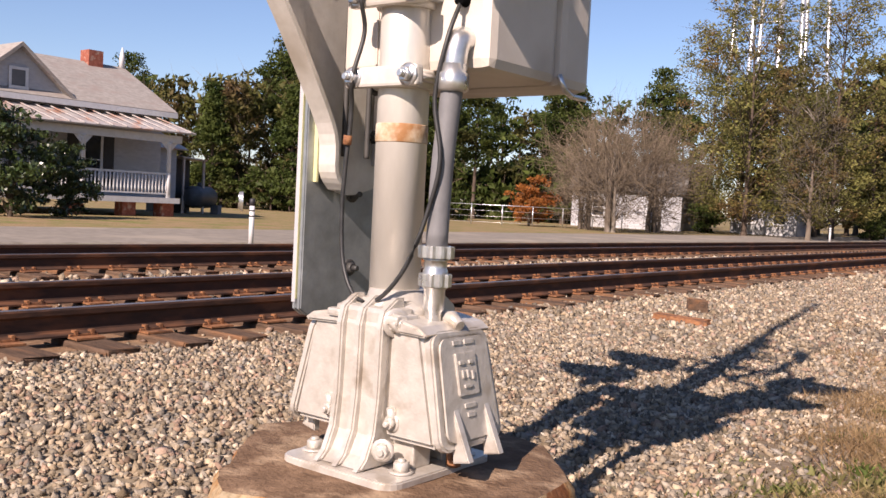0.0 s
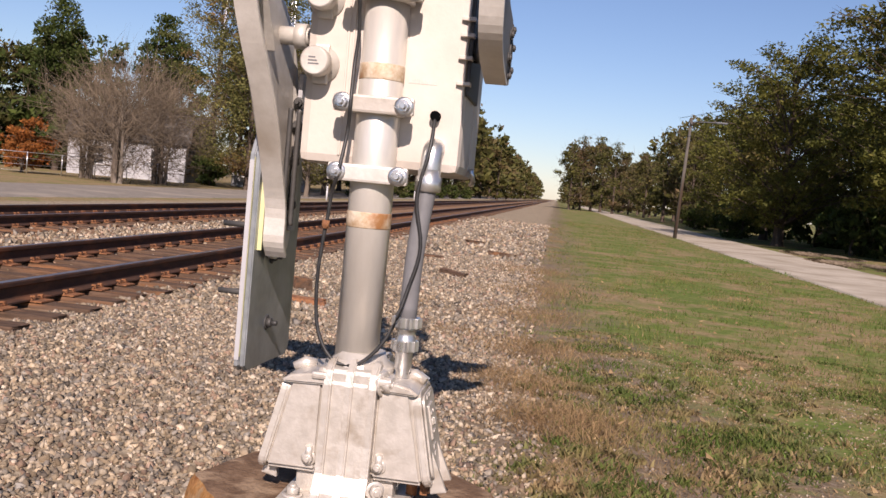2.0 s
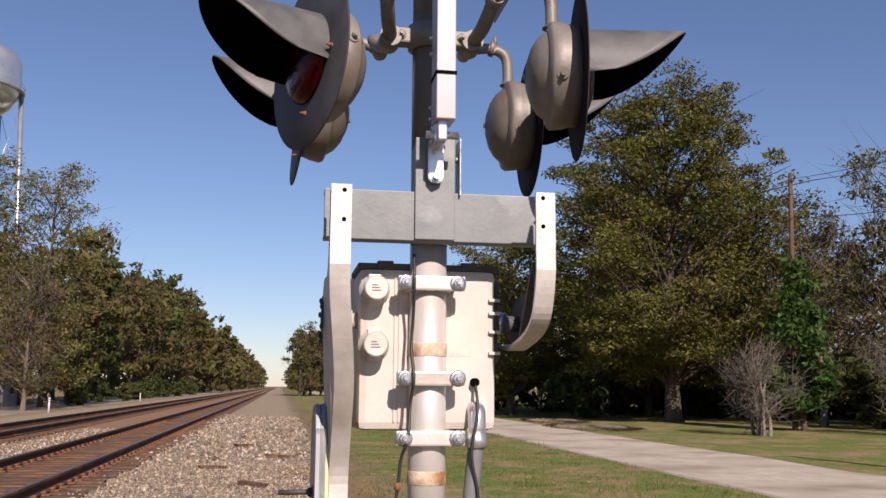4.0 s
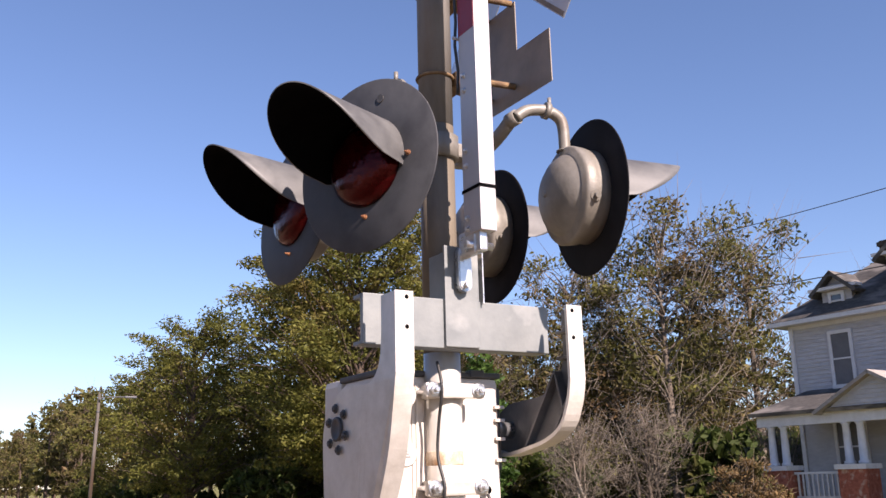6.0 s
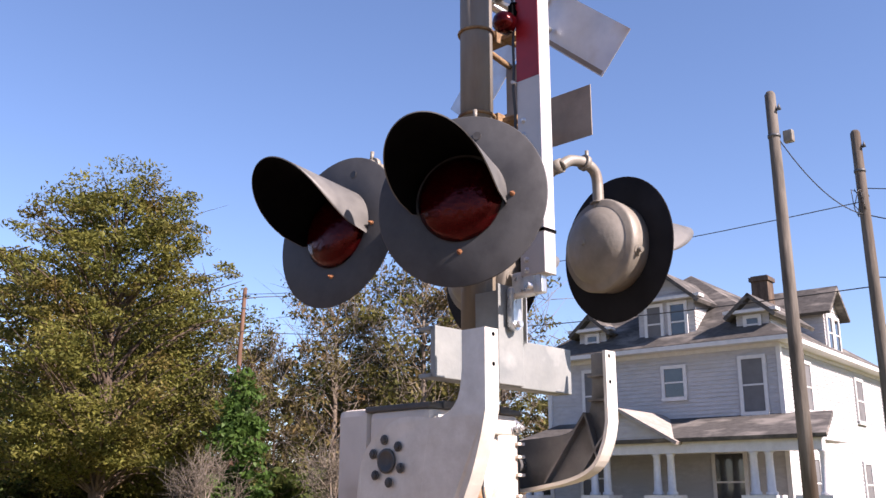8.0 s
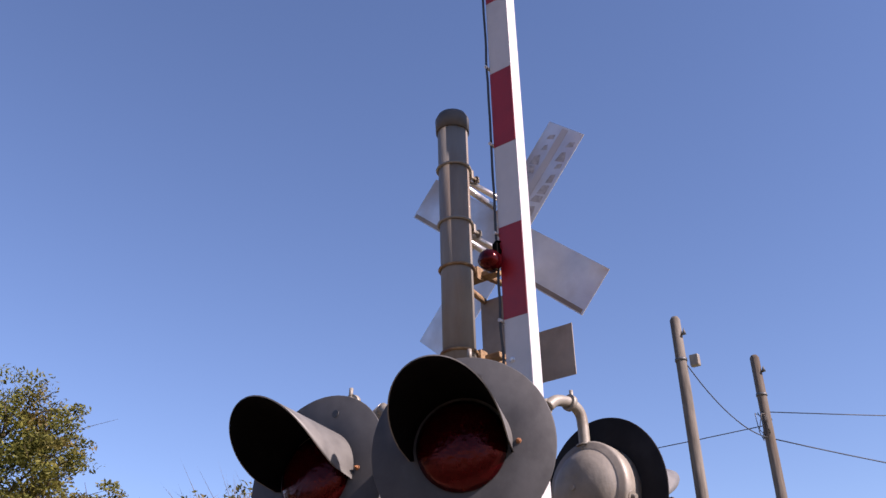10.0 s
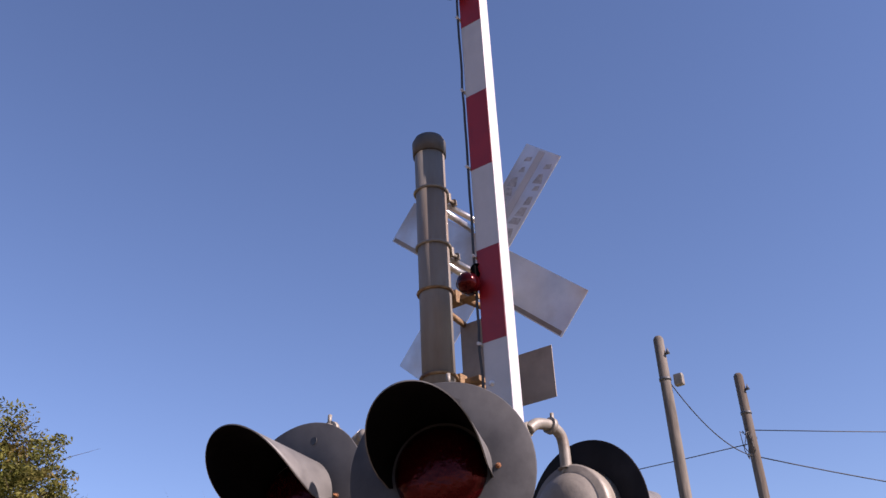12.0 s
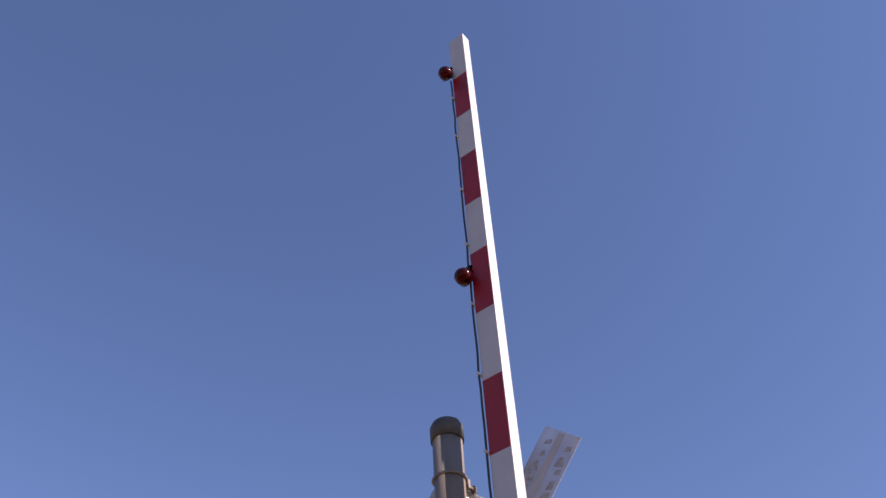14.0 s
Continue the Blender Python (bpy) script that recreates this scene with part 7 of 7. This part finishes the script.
def cottage(x, y, turn, w, d, h, ridge, label):
    hs = thing("small_house", label, "house", group="white cottages")
    bm = bmesh.new()
    siding(bm, (-w / 2, -d / 2, 0), X, w, 0, h, -Y, 0.2)
    siding(bm, (-w / 2, d / 2, 0), X, w, 0, h, Y, 0.2)
    siding(bm, (w / 2, -d / 2, 0), Y, d, 0, h, X, 0.2)
    siding(bm, (-w / 2, -d / 2, 0), Y, d, 0, h, -X, 0.2)
    for s in (-1, 1):
        siding(bm, (s * w / 2, -d / 2, 0), Y, d, h, ridge - 0.05, X * s, 0.2, lambda z: ((z - h) / (ridge - h) * d / 2, d - (z - h) / (ridge - h) * d / 2))
    part("wall", bm, SIDING, hs)
    bm = bmesh.new()
    for s in (-1, 1):
        slab(bm, ((-w / 2 - 0.3, s * (d / 2 + 0.3), h - 0.1), (w / 2 + 0.3, s * (d / 2 + 0.3), h - 0.1), (w / 2 + 0.3, 0, ridge + 0.1), (-w / 2 - 0.3, 0, ridge + 0.1)), 0.1)
    part("roof", bm, SHINGLE, hs)
    for wx in (-w / 4, w / 4):
        window(hs, (wx, -d / 2 - 0.02, 0.9), X, -Y, 0.8, 1.2, GLASS)
    window(hs, (w / 2 + 0.02, 0, 0.9), Y, X, 0.8, 1.2, GLASS)
    hs.matrix_basis = pose(x, y, -0.05, 0, 0, turn)


cottage(-31.0, 63.0, 20, 8, 6, 2.8, 4.6, "small white house behind bare brown trees")
cottage(-30.0, 68.0, 10, 5, 6, 3.0, 5.2, "narrow white gabled house among trees")
cottage(-22.5, 70.0, 0, 5, 4, 2.2, 3.2, "low white shed behind tall trees")


# ---- far and small things ----
def water_tower():
    wt = thing("water_tower", "silver legged water tower above the trees", "water tower", (-46.7, 140, 0))
    bm = bmesh.new()
    lathe(bm, [(1.0, 40.8), (3.0, 41.3), (4.6, 42.4), (5.7, 43.8), (6.1, 45.3), (6.15, 49.4), (5.6, 50.6), (4.2, 51.5), (2.2, 52.0), (0.5, 52.2), (0.4, 52.6)], 44)
    part("tank", bm, TOWER, wt, "rounded silver tank")
    bm = bmesh.new()
    lathe(bm, [(6.2, 45.0), (6.75, 45.0), (6.75, 45.12), (6.2, 45.12)], 44)
    wk = part("walkway", bm, TOWER, wt)
    for z in (45.6, 46.1):
        bm = bmesh.new()
        tube(bm, [(6.7 * math.cos(a), 6.7 * math.sin(a), z) for a in (2 * math.pi * k / 36 for k in range(37))], 0.05, 5)
        part("railing", bm, TOWER, wk)
    for k in range(6):
        a = 2 * math.pi * k / 6 + 0.25
        bm = bmesh.new()
        tube(bm, [(6.2 * math.cos(a), 6.2 * math.sin(a), 45.2), (7.9 * math.cos(a), 7.9 * math.sin(a), 0)], 0.36, 10)
        part("leg", bm, TOWER, wt)
        b = a + 2 * math.pi / 6
        for z in (15, 30):
            bm = bmesh.new()
            ra = 6.2 + 1.7 * (45.2 - z) / 45.2
            tube(bm, [(ra * math.cos(a), ra * math.sin(a), z), (ra * math.cos(b), ra * math.sin(b), z)], 0.12, 6)
            tube(bm, [(ra * math.cos(a), ra * math.sin(a), z), (6.4 * math.cos(b), 6.4 * math.sin(b), z + 14)], 0.04, 4)
            part("brace", bm, TOWER, wt)
    bm = bmesh.new()
    tube(bm, [(0, 0, 0), (0, 0, 41)], 0.5, 10)
    part("riser_pipe", bm, TOWER, wt)
    bm = bmesh.new()
    tube(bm, [(-7.2, 0, 44.5), (-7.6, 0, 55)], 0.06, 5)
    part("antenna", bm, TOWER, wt)
    rng = random.Random(2)
    for k in range(6):
        bm = bmesh.new()
        a = -2.15 + k * 0.24
        h = rng.uniform(0.7, 1.8)
        box(bm, (6.14, -0.22, 47.0), (6.19, 0.22, 47.0 + h), 0, Matrix.Rotation(a, 4, "Z"))
        part("lettering_bar", bm, GREENBAR, wt)


water_tower()


def utility_pole(x, y, h, lean, material, label, arm=None, k=1.0):
    up = thing("utility_pole", label, "utility pole", (x, y, ground_z(x, y) - 0.3), "utility poles")
    bm = bmesh.new()
    tube(bm, [(0, 0, 0), (lean * 0.5, 0, h / 2), (lean, 0, h), (lean, 0, h + 0.06)], [0.145 * k, 0.125 * k, 0.105 * k, 0.07 * k], 14)
    part("pole", bm, material, up)
    bm = bmesh.new()
    tube(bm, [(lean, -0.10 * k, h - 0.35), (lean, -0.16 * k, h - 0.35), (lean, -0.16 * k, h - 0.22)], [0.03, 0.05, 0.05], 8)
    part("insulator", bm, TANK, up)
    bm = bmesh.new()
    tube(bm, [(lean * 0.9, 0.0, h - 0.92), (lean * 0.9, 0.0, h - 0.86)], 0.125 * k, 14)
    part("pole_band", bm, TANK, up)
    if arm:
        bm = bmesh.new()
        ax, ay, z0, z1 = arm
        tube(bm, smooth_line([(lean * 0.6, 0, z0), (lean * 0.7 + ax * 0.04, ay * 0.04, z0 + (z1 - z0) * 0.7), (lean * 0.7 + ax * 0.2, ay * 0.2, z1 - 0.05), (lean * 0.7 + ax, ay, z1)], 5), 0.03, 8)
        part("lamp_arm", bm, TANK, up)
        bm = bmesh.new()
        m = Matrix.Translation((lean * 0.7 + ax, ay, z1)) @ Matrix.Rotation(math.atan2(ay, ax), 4, "Z")
        box(bm, (-0.1, -0.1, -0.06), (0.5, 0.1, 0.04), 0.03, m)
        part("street_light", bm, TANK, up)
    return up


pole_one = utility_pole(14.46, 4.78, 9.9, -0.12, POLE, "weathered grey timber pole with a small box lamp")
bm = bmesh.new()
box(bm, (-0.06, -0.34, 8.85), (0.08, -0.15, 9.1), 0.03)
part("box_lamp", bm, HOUSING, pole_one)
pole_two = utility_pole(17.75, 4.3, 9.9, -0.18, POLE, "weathered timber pole with a street-light arm", (1.1, -2.2, 4.6, 5.75))
pole_three = utility_pole(20.5, 32.5, 11.15, 0.35, POLE_RED, "reddish timber pole beside the lane", None, 0.85)
pole_far = utility_pole(6.9, 47.0, 6.6, 0.2, POLE, "weathered timber pole with a lamp on the verge", (1.4, 0.0, 5.6, 6.5), 0.7)


def wire(a, b, sag, r, label):
    bm = bmesh.new()
    a, b = Vector(a), Vector(b)
    tube(bm, [a.lerp(b, k / 16) - Vector((0, 0, sag * 4 * (k / 16) * (1 - k / 16))) for k in range(17)], r, 5)
    whole("overhead_wire", bm, CABLE, label, "wire", "overhead wires")


wire((20.8, 32.5, 10.5), (17.6, 4.3, 7.9), 0.5, 0.012, "thin black overhead wire between timber poles")
wire((20.75, 32.5, 8.8), (17.6, 4.3, 6.0), 0.5, 0.014, "thin black overhead wire between timber poles")
wire((17.6, 4.3, 8.2), (40, -20, 8.9), 0.4, 0.012, "thin black overhead wire running off")
wire((17.6, 4.3, 6.2), (40, -20, 7.8), 0.5, 0.014, "thin black overhead wire running off")
wire((14.36, 4.78, 8.7), (17.6, 4.3, 7.6), 0.35, 0.012, "slack black wire joining two poles")
wire((17.6, 4.3, 7.6), (24.5, -6.0, 5.2), 0.3, 0.014, "slanting black service wire")
wire((20.8, 32.5, 10.4), (6.5, 47.0, 6.2), 0.4, 0.012, "thin black overhead wire along the lane")
bm = bmesh.new()
tube(bm, [(17.6 + 0.25 * math.sin(k * 1.3) * (1 + 0.3 * math.sin(k)), 4.35 + 0.12 * math.cos(k * 0.9), 7.9 + 0.32 * math.cos(k * 1.3)) for k in range(26)], 0.01, 5)
whole("wire_coil", bm, CABLE, "tangled coil of black wire on the pole", "wire")


def marker(x, y, h, label):
    mk = thing("marker_post", label, "post", (x, y, ground_z(x, y)))
    bm = bmesh.new()
    tube(bm, [(0, 0, -0.1), (0, 0, h * 0.86)], 0.055, 12)
    part("stake", bm, TRIM, mk)
    bm = bmesh.new()
    tube(bm, [(0, 0, h * 0.86), (0, 0, h), (0, 0, h + 0.02)], [0.056, 0.056, 0.03], 12)
    part("cap", bm, SHUTTER, mk)
    for z in (0.62, 0.74):
        bm = bmesh.new()
        tube(bm, [(0, 0, h * z), (0, 0, h * z + 0.03)], 0.057, 12)
        part("band", bm, SHUTTER, mk)


marker(-13.7, 11.1, 0.98, "white marker post with black top beside the street")
marker(-13.2, 52.0, 1.0, "white marker post with black top beside the tracks")
marker(-13.4, 88.0, 1.0, "white marker post with black top beside the tracks")


def propane_tank():
    tk = thing("propane_tank", "dark grey propane tank on short feet in the grass", "tank", (-37.2, 27.6, 0.15))
    bm = bmesh.new()
    m = Matrix.Translation((0, 0, 0.62)) @ Matrix.Rotation(radians(35), 4, "Z") @ Matrix.Rotation(radians(90), 4, "X")
    lathe(bm, [(0.05, -1.55), (0.3, -1.5), (0.46, -1.38), (0.55, -1.15), (0.55, 1.15), (0.46, 1.38), (0.3, 1.5), (0.05, 1.55)], 24, m)
    part("shell", bm, TANK, tk)
    bm = bmesh.new()
    tube(bm, [(0, 0, 1.1), (0, 0, 1.32), (0, 0, 1.36)], [0.2, 0.19, 0.1], 14)
    part("valve_dome", bm, TANK, tk)
    for s in (-1, 1):
        bm = bmesh.new()
        box(bm, (s * 0.45 - 0.3, s * 0.65 - 0.12, -0.25), (s * 0.45 + 0.3, s * 0.65 + 0.12, 0.25))
        part("foot", bm, CONDUIT, tk)


propane_tank()


def wire_fence(x0, y0, x1, y1, n, label):
    fc = thing("yard_fence", label, "fence", (x0, y0, -0.05), "yard fences")
    d = Vector((x1 - x0, y1 - y0, 0))
    for k in range(n + 1):
        bm = bmesh.new()
        p = d * (k / n)
        tube(bm, [p, p + Vector((0, 0, 1.25))], 0.035, 8)
        part("post", bm, GALV, fc)
    for z in (0.15, 0.5, 0.85, 1.2):
        bm = bmesh.new()
        tube(bm, [Vector((0, 0, z)), d + Vector((0, 0, z))], 0.02 if z > 1 else 0.008, 6)
        part("strand", bm, GALV, fc)


wire_fence(-44, 36, -58, 47, 8, "thin wire yard fence behind the house")
wire_fence(-33, 42, -24, 52, 7, "thin wire yard fence before the bare trees")
